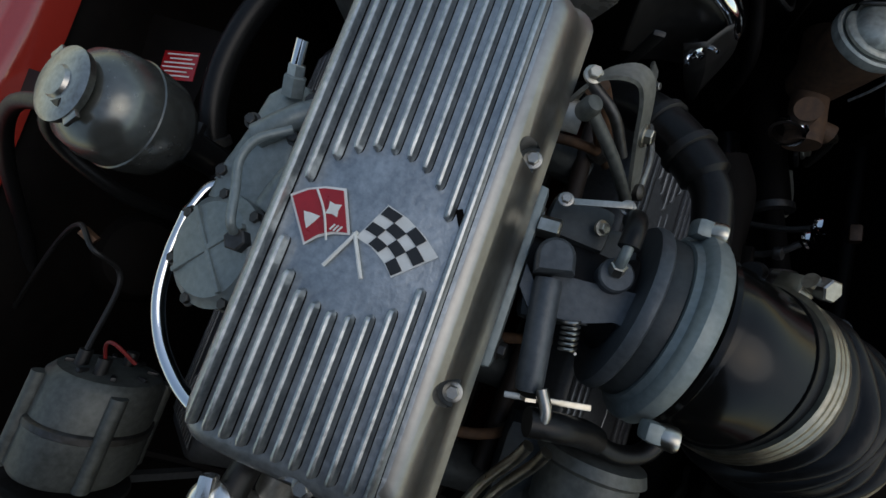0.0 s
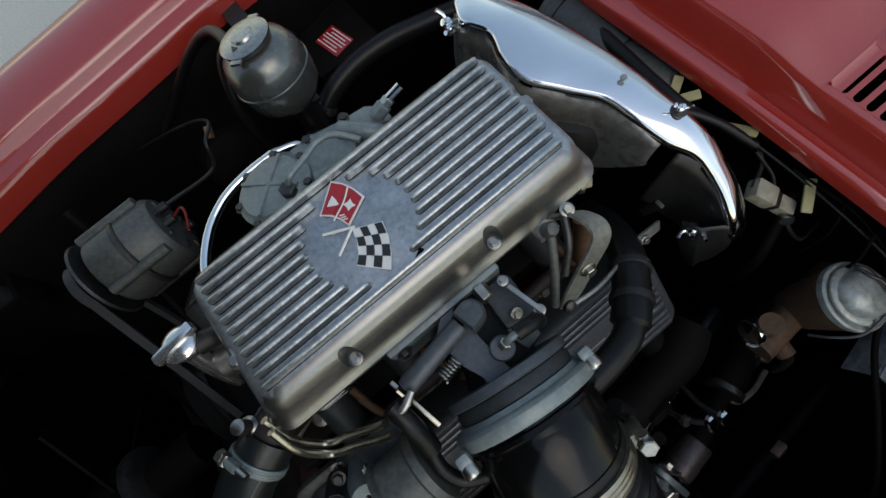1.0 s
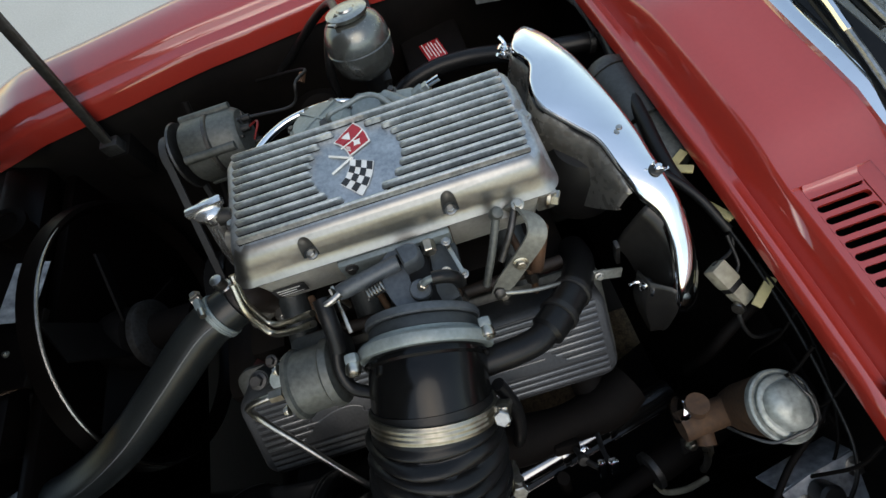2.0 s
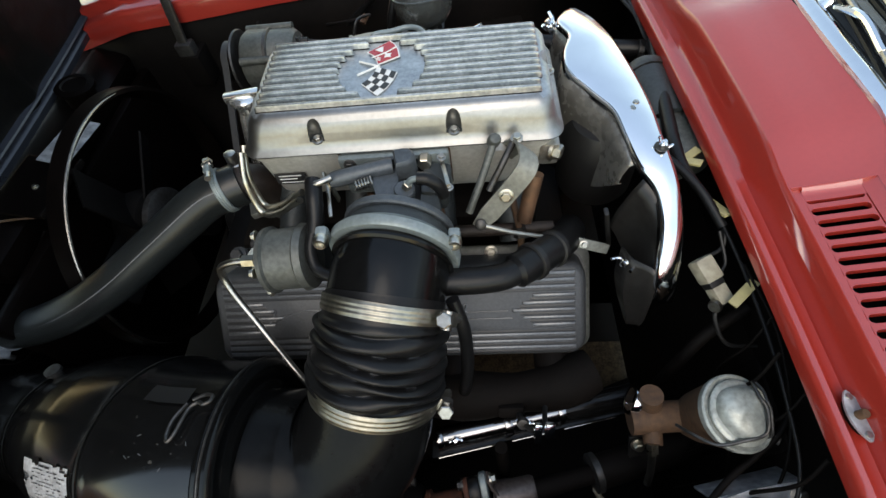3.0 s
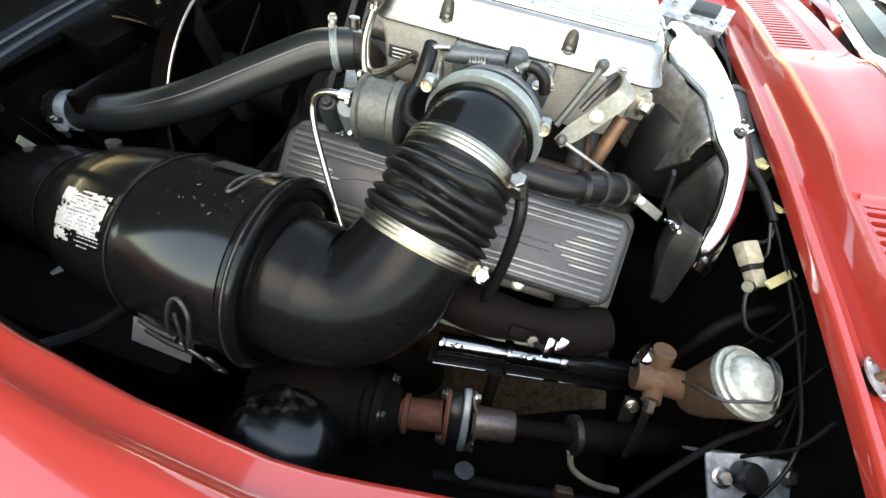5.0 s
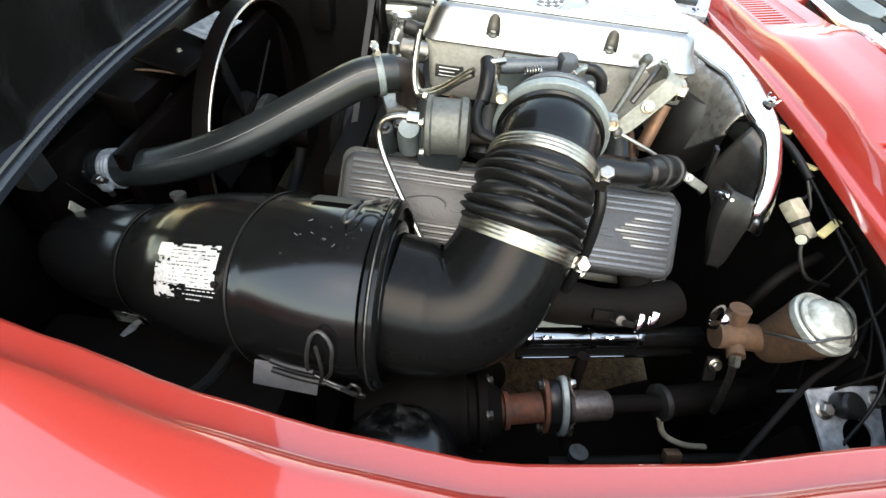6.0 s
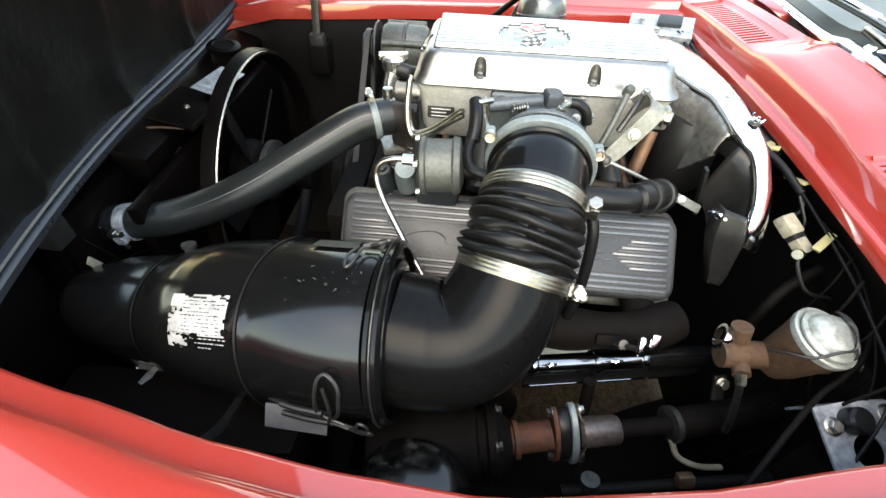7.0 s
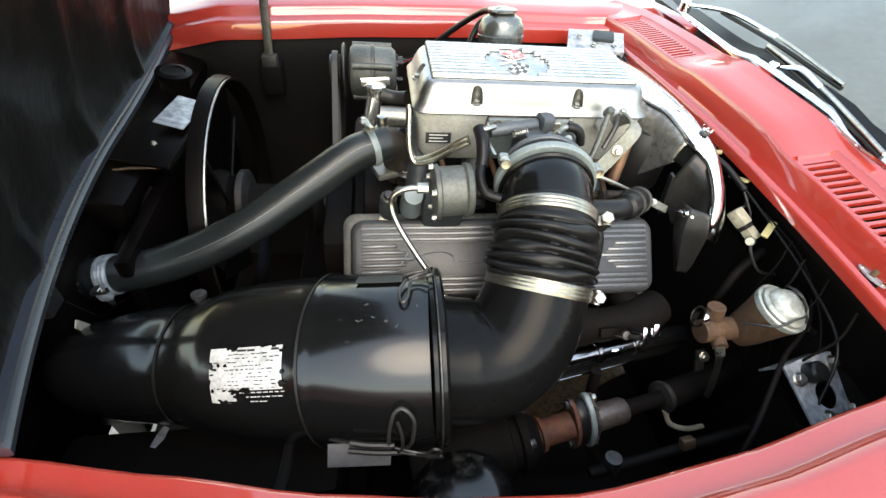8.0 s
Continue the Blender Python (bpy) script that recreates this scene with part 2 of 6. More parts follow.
def block(size, m, bevel=0.002, bm=None, steps=2):
    """A box with rounded edges, centred on m."""
    b = bmesh.new()
    bmesh.ops.create_cube(b, size=1.0)
    for v in b.verts:
        v.co = V((v.co.x * size[0], v.co.y * size[1], v.co.z * size[2]))
    if bevel:
        bmesh.ops.bevel(b, geom=b.edges[:], offset=min(bevel, min(size) * 0.45), segments=steps, affect="EDGES", profile=0.6)
    b.transform(m)
    if bm is None:
        return b
    return merge(bm, b)


def merge(bm, other):
    me = bpy.data.meshes.new("tmp")
    other.to_mesh(me)
    other.free()
    bm.from_mesh(me)
    bpy.data.meshes.remove(me)
    return bm


def plate(outline, thick, m, bevel=0.0006, bm=None):
    """A flat sheet cut to an outline in m's xy plane, of some thickness along z."""
    b = bmesh.new()
    lo = [b.verts.new((x, y, 0)) for x, y in outline]
    hi = [b.verts.new((x, y, thick)) for x, y in outline]
    b.faces.new(lo[::-1]), b.faces.new(hi)
    n = len(outline)
    for k in range(n):
        b.faces.new((lo[k], lo[(k + 1) % n], hi[(k + 1) % n], hi[k]))
    b.transform(m)
    return b if bm is None else merge(bm, b)


def rounded(x0, y0, x1, y1, r, n=5):
    out = []
    for cx, cy, a0 in ((x1 - r, y1 - r, 0), (x0 + r, y1 - r, 90), (x0 + r, y0 + r, 180), (x1 - r, y0 + r, 270)):
        for k in range(n + 1):
            a = radians(a0 + 90 * k / n)
            out.append((cx + r * math.cos(a), cy + r * math.sin(a)))
    return out


def loft(rings, bm=None, cap=True, closed=True):
    bm = bm or bmesh.new()
    vs = [[bm.verts.new(p) for p in r] for r in rings]
    n = len(vs[0])
    for a, b in zip(vs, vs[1:]):
        for k in range(n if closed else n - 1):
            bm.faces.new((a[k], a[(k + 1) % n], b[(k + 1) % n], b[k]))
    if cap:
        bm.faces.new(vs[0][::-1]), bm.faces.new(vs[-1])
    return bm


def carve(ob, cutter_bm):
    """Cut a closed shape out of an object's mesh."""
    bmesh.ops.recalc_face_normals(cutter_bm, faces=cutter_bm.faces[:])
    me = bpy.data.meshes.new("cut")
    cutter_bm.to_mesh(me)
    cutter_bm.free()
    cut = new("cut", me)
    mod = ob.modifiers.new("cut", "BOOLEAN")
    mod.object, mod.operation, mod.solver = cut, "DIFFERENCE", "EXACT"
    bpy.context.view_layer.update()
    done = bpy.data.meshes.new_from_object(ob.evaluated_get(bpy.context.evaluated_depsgraph_get()))
    ob.modifiers.clear()
    old = ob.data
    ob.data = done
    bpy.data.objects.remove(cut)
    bpy.data.meshes.remove(me)
    bpy.data.meshes.remove(old)
    b = bmesh.new()
    b.from_mesh(done)
    for f in b.faces:
        f.smooth = True
    for e in b.edges:
        if len(e.link_faces) == 2:
            e.smooth = e.calc_face_angle(0) < radians(38)
    b.to_mesh(done)
    b.free()


def hexagon(r, z0, z1):
    b = bmesh.new()
    ring = lambda rr, z: [b.verts.new((rr * math.cos(math.pi / 3 * k), rr * math.sin(math.pi / 3 * k), z)) for k in range(6)]
    rs = [ring(r, z0), ring(r, z1 - 0.12 * r), ring(r * 0.85, z1)]
    for a, c in zip(rs, rs[1:]):
        for k in range(6):
            b.faces.new((a[k], a[(k + 1) % 6], c[(k + 1) % 6], c[k]))
    b.faces.new(rs[0][::-1]), b.faces.new(rs[-1])
    return b


def bolt_mesh(mat):
    b = lathe([(1.45, -0.3), (1.45, 0.12), (1.3, 0.2)], Matrix(), 16)
    merge(b, hexagon(1.0, 0.2, 1.1))
    return finish(b, "bolt", mat, True, 30)


BOLT = {m.name: bolt_mesh(m) for m in (STEEL, CAD, DARKSTEEL, CHROME)}


def bolt(parent, origin, axis, r=0.006, mat=STEEL, name="bolt"):
    return part(name, BOLT[mat.name], None, parent, m=at(origin, axis) @ Matrix.Scale(r, 4))


def hex_at(origin, axis, r, h):
    b = hexagon(r, 0, h)
    b.transform(at(origin, axis))
    return b


# ---- ground ----
def sheet(xs, ys, height, bm=None):
    bm = bm or bmesh.new()
    grid = [[bm.verts.new((x, y, height(x, y))) for y in ys] for x in xs]
    for i in range(len(xs) - 1):
        for j in range(len(ys) - 1):
            bm.faces.new((grid[i][j], grid[i + 1][j], grid[i + 1][j + 1], grid[i][j + 1]))
    return bm


steps_ = [-400, -60, -15, -6, -3, -1.5, -0.7, 0, 0.7, 1.5, 3, 6, 15, 60, 400]
solo("ground", sheet(steps_, steps_, lambda x, y: 0.0), CONCRETE, "pale speckled concrete ground under the car", "ground", kind="structure", smooth=False)

# ---- body shell ----
body = thing("car_body", (0, 0, 0), "glossy red car body with an open engine bay", "car", kind="structure")


def lerp_table(table, x):
    if x <= table[0][0]:
        return table[0][1]
    for (a, p), (b, q) in zip(table, table[1:]):
        if x <= b:
            t = (x - a) / (b - a)
            t = t * t * (3 - 2 * t) * 0.35 + t * 0.65
            return p + (q - p) * t
    return table[-1][1]


NEAR_LIP = [(-0.95, 0.30), (-0.75, 0.375), (-0.6, 0.415), (-0.5, 0.436), (-0.37, 0.461), (-0.25, 0.485), (-0.14, 0.498), (-0.03, 0.504), (0.12, 0.485), (0.26, 0.458), (0.36, 0.433), (0.7, 0.44)]
FAR_LIP = [(-0.95, 0.33), (-0.75, 0.36), (-0.66, 0.374), (-0.5, 0.352), (-0.43, 0.364), (-0.2, 0.405), (0.04, 0.430), (0.2, 0.458), (0.30, 0.471), (0.36, 0.465), (0.7, 0.465)]
FENDER = [(-0.002, 0.742), (0.0, 0.768), (0.002, 0.774), (0.006, 0.777), (0.024, 0.7765), (0.0275, 0.779), (0.0300, 0.789), (0.0335, 0.7935), (0.042, 0.7955),
          (0.075, 0.799), (0.11, 0.797), (0.15, 0.787), (0.19, 0.764), (0.225, 0.722), (0.25, 0.66), (0.262, 0.56), (0.262, 0.40), (0.25, 0.22), (0.24, 0.13)]


# the far fender breaks over a sharp crown and falls away steeply
FAR_FENDER = FENDER[:9] + [(0.066, 0.800), (0.092, 0.802), (0.112, 0.798), (0.126, 0.786), (0.136, 0.764), (0.146, 0.72), (0.156, 0.66), (0.166, 0.56), (0.168, 0.40), (0.160, 0.22), (0.150, 0.13)]


def rise(x):
    t = min(1, max(0, (x - 0.05) / 0.33))
    return 0.035 * t * t * (3 - 2 * t) - 0.10 * max(0, -0.6 - x) ** 2


def lift(side, x):
    """How much higher the far fender's edge stands along the bay."""
    return 0.048 * max(0, min(1, (x + 0.66) / 0.16, (0.30 - x) / 0.26)) if side > 0 else 0


def fender(side, lip, profile):
    rows = []
    xs = [-0.95 + 0.035 * k for k in range(48)]
    for x in xs:
        y0 = lerp_table(lip, x)
        grow = 1 + (0.35 if side < 0 else 0.10) * max(0, min(1, (x + 0.5) / 0.5))
        rows.append([V((x, side * (y0 + (d if d < 0.045 else 0.045 + (d - 0.045) * grow)), z + rise(x) + lift(side, x) * min(1, max(0, (z - 0.40) / 0.3)))) for d, z in profile])
    return loft(rows, cap=False, closed=False)


part("fender", fender(-1, NEAR_LIP, FENDER), RED, body, "glossy red front fender with a stepped edge", angle=60)
part("fender", fender(1, FAR_LIP, FAR_FENDER), RED, body, "glossy red front fender with a stepped edge", angle=60)


def inner_fender(side, lip):
    rows = []
    for k in range(30):
        x = -0.85 + 0.045 * k
        y0 = lerp_table(lip, x) + 0.001
        arch = math.exp(-((x + 0.22) / 0.28) ** 2)
        rows.append([V((x, side * (y0 - (o if o < 0 else o * (0.4 + 0.6 * arch))), z + (rise(x) + lift(side, x) if z > 0.73 else lift(side, x) * max(0, z - 0.5) / 0.25))) for o, z in ((-0.005, 0.764), (-0.005, 0.745), (0.004, 0.732), (0.010, 0.70), (0.02, 0.62), (0.03, 0.55), (0.05, 0.47), (0.09, 0.38), (0.10, 0.25))])
    return loft(rows, cap=False, closed=False)


part("inner_fender", inner_fender(-1, NEAR_LIP), GRIME, body, "grimy black inner fender", angle=60)
part("inner_fender", inner_fender(1, FAR_LIP), GRIME, body, "grimy black inner fender", angle=60)

# cowl panel with two openings for its grilles
COWL_X = [0.0, 0.0, 0.002, 0.007, 0.011, 0.0215, 0.0235, 0.0265, 0.0290, 0.0305, 0.0600, 0.0890, 0.0970, 0.1080, 0.1180]
COWL_Z = [-0.016, -0.004, 0.0015, 0.0025, -0.006, -0.0055, 0.003, 0.024, 0.030, 0.031, 0.035, 0.041, 0.043, 0.047, 0.050]
GRILLE_NEAR, GRILLE_FAR = (-0.452, -0.122), (0.215, 0.475)


def crown(y):
    bulge = 1 / (1 + math.exp((abs(y - 0.04) - 0.125) / 0.012))
    return 0.797 + 0.024 * (1 - (y / 0.5) ** 2) , 0.012 * bulge


def cowl_edge(y):
    return 0.3495 - 0.034 * y - 0.5 * max(0, abs(y - 0.01) - 0.42) ** 1.5


def cowl_point(i, y):
    base, bulge = crown(y)
    return V((cowl_edge(y) + COWL_X[i], y, base + COWL_Z[i] + bulge * min(1, max(0, (COWL_X[i] - 0.020) / 0.015))))


ys = sorted({-0.60, -0.55, -0.5, -0.48, GRILLE_NEAR[0], GRILLE_NEAR[1], GRILLE_FAR[0], GRILLE_FAR[1], 0.50, 0.55, 0.6, *[round(-0.44 + 0.02 * k, 3) for k in range(46)]})
bm = bmesh.new()
grid = [[bm.verts.new(cowl_point(i, y)) for i in range(len(COWL_X))] for y in ys]
for j in range(len(ys) - 1):
    mid = (ys[j] + ys[j + 1]) / 2
    for i in range(len(COWL_X) - 1):
        if 9 <= i <= 11 and (GRILLE_NEAR[0] < mid < GRILLE_NEAR[1] or GRILLE_FAR[0] < mid < GRILLE_FAR[1]):
            continue
        bm.faces.new((grid[j][i], grid[j][i + 1], grid[j + 1][i + 1], grid[j + 1][i]))
part("cowl_panel", bm, RED, body, "glossy red cowl panel with a gutter along its front edge", angle=70)


def cowl_grille(y0, y1):
    n = round((y1 - y0) / 0.0137)
    def pt(o, y, drop):
        i = min(max(k for k in range(len(COWL_X)) if COWL_X[k] <= o + 1e-6), len(COWL_X) - 2)
        a, b = cowl_point(i, y), cowl_point(i + 1, y)
        t = (o - COWL_X[i]) / (COWL_X[i + 1] - COWL_X[i])
        return a.lerp(b, t) - V((0, 0, drop))
    across = [y0 + (y1 - y0) * k / 24 for k in range(25)]
    frame_bm = loft([[pt(0.0305, y, 0.0), pt(0.0312, y, 0.0045), pt(0.0400, y, 0.0045), pt(0.0400, y, 0.011), pt(0.0305, y, 0.011)] for y in across])
    merge(frame_bm, loft([[pt(0.0975, y, 0.0005), pt(0.0915, y, 0.0045), pt(0.0870, y, 0.0045), pt(0.0870, y, 0.011), pt(0.0975, y, 0.011)] for y in across]))
    for e, f in ((y0, y0 + 0.0135), (y1 - 0.0135, y1)):
        up = 0.0 if e == y0 else 0.0045
        merge(frame_bm, loft([[pt(o, e, up), pt(o, e + 0.0045, 0.0045), pt(o, f - 0.0045, 0.0045), pt(o, f, 0.0045 - up), pt(o, f, 0.011), pt(o, e, 0.011)] for o in (0.0402, 0.055, 0.070, 0.0868)]))
    for yy in (y0, y1):
        merge(frame_bm, loft([[pt(o, yy - 0.0006, -0.0003), pt(o, yy + 0.0006, -0.0003), pt(o, yy + 0.0006, 0.011), pt(o, yy - 0.0006, 0.011)] for o in (0.0305, 0.040, 0.055, 0.070, 0.085, 0.0970)]))
    g = part("cowl_grille", frame_bm, RED, body, "red slotted cowl vent grille", angle=50)
    y0, y1 = y0 + 0.0135, y1 - 0.0135
    step = (y1 - y0) / n
    span, r = 0.0468, 0.0037
    c = span / 2 - 0.0045
    end = [(span / 2, step / 2)] + [(c + r * math.cos(q), step / 2 - r * math.sin(q)) for q in (math.pi / 2 * k / 5 for k in range(6))]
    half = end + [(-x, y) for x, y in end[::-1]]
    bar_bm = plate((half + [(-x, -y) for x, y in half])[::-1], 0.006, Matrix(), 0.0007)
    me = finish(bar_bm, "bar", RED)
    for k in range(n):
        y = y0 + step * (k + 0.5)
        a, b = pt(0.0400, y, 0.0103), pt(0.0870, y, 0.0103)
        d = (b - a).normalized()
        m = Matrix((d, V((0, 1, 0)), d.cross(V((0, 1, 0))))).transposed().to_4x4()
        m.translation = (a + b) / 2
        part("bar", me, None, g, m=m)
    return g


cowl_grille(*GRILLE_NEAR)
cowl_grille(*GRILLE_FAR)
part("vent_box", block((0.09, 0.98, 0.10), pose(0.43, 0.0, 0.745), 0.004), GRIME, body)
part("vent_box_back", loft([[cowl_point(12, y) + V(o) for o in ((0.004, 0, -0.006), (0.010, 0, -0.006), (0.010, 0, -0.12), (0.004, 0, -0.12))] for y in ys]), GRIME, body)
part("firewall", block((0.02, 0.95, 0.55), pose(0.395, 0.0, 0.50), 0.004), GRIME, body, "grimy black firewall")
rail_pts = [(-0.9, 0.36, 0.34), (-0.3, 0.40, 0.33), (0.5, 0.40, 0.30)]
for s in (-1, 1):
    part("frame_rail", loft([[V((x, s * y + a, z + b)) for a, b in ((-0.035, -0.05), (0.035, -0.05), (0.035, 0.05), (-0.035, 0.05))] for x, y, z in rail_pts]), GRIME, body, "grimy black frame rail")
part("crossmember", block((0.16, 0.80, 0.10), pose(-0.30, 0, 0.30), 0.02), GRIME, body)
part("radiator_support", block((0.03, 0.86, 0.40), pose(-0.665, -0.02, 0.56), 0.006), GRIME, body, "black radiator support panel")
part("top_panel", block((0.10, 0.84, 0.012), pose(-0.64, -0.02, 0.748), 0.004), GRIME, body)
part("nose_panel", loft([[V((-0.66 - 0.5 * t, y, 0.74 - 0.10 * t ** 2)) for t in (0, 0.25, 0.5, 0.75, 1)] for y in (-0.45, -0.3, -0.1, 0.1, 0.3, 0.45)], cap=False, closed=False), RED, body)

# windscreen with its bright trim, on the cowl's back edge
trim_y = [-0.62 + 0.04 * k for k in range(32)]
back = lambda y: V((cowl_edge(y) + 0.118, y, crown(y)[0] + 0.050 + crown(y)[1]))
bow = lambda y: V((0.10 * (y / 0.6) ** 2, 0, 0))
part("windscreen_trim", loft([[back(y) + bow(y) + V(o) for o in ((-0.004, 0, -0.01), (-0.003, 0, 0.004), (0.002, 0, 0.009), (0.008, 0, 0.010), (0.014, 0, 0.008), (0.014, 0, -0.01))] for y in trim_y]), CHROME, body, "bright chrome windscreen trim")
part("windscreen_gasket", loft([[back(y) + bow(y) + V(o) for o in ((0.0145, 0, -0.01), (0.0145, 0, 0.009), (0.030, 0, 0.020), (0.036, 0, 0.016), (0.036, 0, -0.01))] for y in trim_y]), RUBBER, body)
glass = part("windscreen", loft([[back(y) + bow(y) + V((0.030 + 0.42 * t, 0, 0.014 + 0.30 * t)) for t in (0, 0.3, 0.6, 1)] for y in trim_y], cap=False, closed=False), GLASS, body, "clear sloping windscreen glass")
glass.visible_shadow = False
part("dashboard", sheet([0.50, 0.62, 0.8, 1.0], [-0.62, -0.3, 0, 0.3, 0.62], lambda x, y: 0.858 - 0.03 * (x - 0.5)), DASH, body, "dark grey dashboard top")


def wiper(a, b, pivot):
    w = thing("windscreen_wiper", pivot, "bright metal windscreen wiper with a black rubber blade", "wiper", "wipers")
    a, b, pivot = V(a), V(b), V(pivot)
    part("blade", tube([a, a.lerp(b, 0.5) + V((0, 0, 0.004)), b], 0.0035, 6, 8), RUBBER, w)
    part("blade_holder", tube([a + V((0, 0, 0.006)), a.lerp(b, 0.5) + V((0, 0, 0.014)), b + V((0, 0, 0.006))], 0.003, 6, 8), STEEL, w)
    part("arm", tube([pivot, pivot.lerp(a.lerp(b, 0.5), 0.5) + V((0, 0, 0.02)), a.lerp(b, 0.5) + V((0, 0, 0.014))], 0.004, 6, 8), CHROME, w)
    part("pivot_cap", lathe([(0.012, -0.012), (0.012, 0.006), (0.008, 0.011), (0, 0.012)], Matrix.Translation(pivot), 16), CHROME, w)


wiper((0.505, 0.317, 0.904), (0.507, -0.019, 0.906), (0.488, 0.42, 0.885))
wiper((0.497, 0.150, 0.898), (0.470, -0.165, 0.879), (0.488, 0.10, 0.885))

# ---- hood, hinged at the nose and standing open ----
hood = thing("hood", (-0.60, 0, 0.78), "open car hood with a black underside and grey rubber edge seal", "hood")
lean = V((0.26, 0, 0.966))
face = V((0.966, 0, -0.26))
hood_foot = lambda y: V((-0.600 + 0.42 * max(0, 0.05 - y) ** 2 - 0.02 * max(0, y - 0.05), y, 0.785))
hy = [-0.44 + 0.0125 * k for k in range(69)]
hs = [0.0, 0.02, 0.03, 0.06, 0.15, 0.3, 0.45, 0.6, 0.75, 0.9]


def hood_face(y, s, off):
    arc = -0.10 * (y + 0.03) ** 2 - 0.05 * s * s
    return hood_foot(y) + lean * s + face * (arc + off)


def inner_off(y, s):
    edge = min(s - 0.02, 0.41 - y, y + 0.44)
    ridge = sum(math.exp(-((y - c) / 0.02) ** 2) for c in (-0.26, -0.04, 0.17))
    return 0.006 + 0.016 * min(1, max(0, 1 - edge / 0.05)) + 0.007 * ridge


rows = [[hood_face(y, s, inner_off(y, s)) for s in hs] + [hood_face(y, s, -0.02) for s in hs[::-1]] for y in hy]
part("inner_panel", loft(rows), HOODM, hood, "black hood underside with pressed ribs")
rows = [[hood_face(y, s, -0.021) for s in hs] + [hood_face(y, s, -0.028) for s in hs[::-1]] for y in hy]
part("outer_skin", loft(rows), RED, hood, "glossy red outer skin")
part("edge_seal", loft([[hood_face(y, a, b) for a, b in ((-0.006, 0.012), (-0.006, 0.030), (-0.002, 0.034), (0.009, 0.034), (0.012, 0.030), (0.012, 0.012))] for y in hy]), SEAL, hood, "grey rubber edge seal")
part("edge_bead", loft([[hood_face(y, a, b) for a, b in ((0.0185, 0.014), (0.0185, 0.030), (0.0205, 0.032), (0.0225, 0.030), (0.0225, 0.014))] for y in hy]), SEAL, hood)
part("hinge", block((0.03, 0.03, 0.09), pose(-0.612, 0.25, 0.765), 0.004), SATIN, hood)
part("hinge", block((0.03, 0.03, 0.09), pose(-0.572, -0.25, 0.765), 0.004), SATIN, hood)
prop = thing("hood_prop", (-0.405, 0.335, 0.73), "dark brown steel hood prop rod", "prop rod")
part("rod", block((0.016, 0.007, 0.62), Matrix.Translation((-0.405, 0.421, 1.038)) @ Matrix.Rotation(radians(-18), 4, "X"), 0.002), DARKSTEEL, prop)
part("foot_bracket", block((0.03, 0.022, 0.03), pose(-0.405, 0.335, 0.758), 0.004), DARKSTEEL, prop)
part("foot_base", block((0.04, 0.05, 0.06), pose(-0.405, 0.345, 0.722), 0.004), GRIME, prop)

# ---- radiator, shroud, fan, belts ----
radiator = thing("radiator", (-0.53, 0, 0.40), "black radiator with a side tank and top cap", "radiator")
part("core", block((0.05, 0.60, 0.36), pose(-0.605, 0.06, 0.55), 0.004), RADM, radiator)
part("top_tank", block((0.07, 0.47, 0.055), Matrix.Translation((-0.572, 0.135, 0.728)) @ Matrix.Rotation(radians(14), 4, "Y"), 0.012), RADM, radiator)
part("outlet_neck", tube([(-0.60, -0.10, 0.66), (-0.60, -0.135, 0.665), (-0.590, -0.158, 0.670)], 0.022, 5, 16), RADM, radiator)
YZ = Matrix(((0, 0, 1, -0.592), (1, 0, 0, 0), (0, 1, 0, 0), (0, 0, 0, 1)))
corner = [(-0.219, 0.702), (-0.214, 0.690), (-0.186, 0.622), (-0.176, 0.611), (-0.160, 0.606), (-0.100, 0.632), (-0.092, 0.645), (-0.092, 0.715), (-0.102, 0.726), (-0.200, 0.728), (-0.215, 0.720)]
part("outlet_flange", plate(corner, 0.010, YZ), BLACK, radiator, "glossy black corner panel round the outlet")
part("panel_edge", tube([(-0.5815, y, z) for y, z in corner[1:6]], 0.0017, 3, 8, smooth_path=False), DARKSTEEL, radiator, "worn bare panel edge")
part("panel_edge", tube([(-0.5815, -0.160, 0.606), (-0.575, -0.128, 0.588), (-0.562, -0.083, 0.560)], 0.0017, 3, 8), DARKSTEEL, radiator)
part("paint_chip", plate([(-0.217, 0.700), (-0.208, 0.682), (-0.200, 0.682), (-0.205, 0.696)], 0.0008, Matrix.Translation((0.0108, 0, 0)) @ YZ), RED_DULL, radiator, "chip of old red paint")
part("tan_strip", plate([(-0.246, 0.678), (-0.238, 0.684), (-0.214, 0.630), (-0.240, 0.660)], 0.002, Matrix.Translation((0.030, 0, 0)) @ YZ), IVORY, radiator, "dirty tan strip")
part("side_tank", block((0.05, 0.10, 0.30), pose(-0.618, -0.20, 0.57), 0.012), RADM, radiator)
part("stay", tube([(-0.580, -0.030, 0.752), (-0.545, -0.030, 0.757), (-0.503, -0.026, 0.755)], 0.0016, 3, 8), BROWN, radiator, "thin rusty edge of the cover")
part("stay", tube([(-0.530, -0.02, 0.715), (-0.575, -0.09, 0.66), (-0.60, -0.13, 0.60)], 0.006, 3, 8), GRIME, radiator)
part("outlet_bead", lathe([(0.022, -0.006), (0.030, -0.005), (0.032, 0.0), (0.030, 0.004), (0.025, 0.006)], at((-0.580, -0.158, 0.6715), (1, 0.03, 0.17)), 28), BLACK, radiator)
part("filler_neck", lathe([(0.024, -0.02), (0.024, 0.004), (0.030, 0.006), (0.030, 0.012), (0.020, 0.014), (0.018, 0.012), (0, 0.011)], at((-0.55, 0.222, 0.772), (0.15, 0, 1)), 20), RADM, radiator)
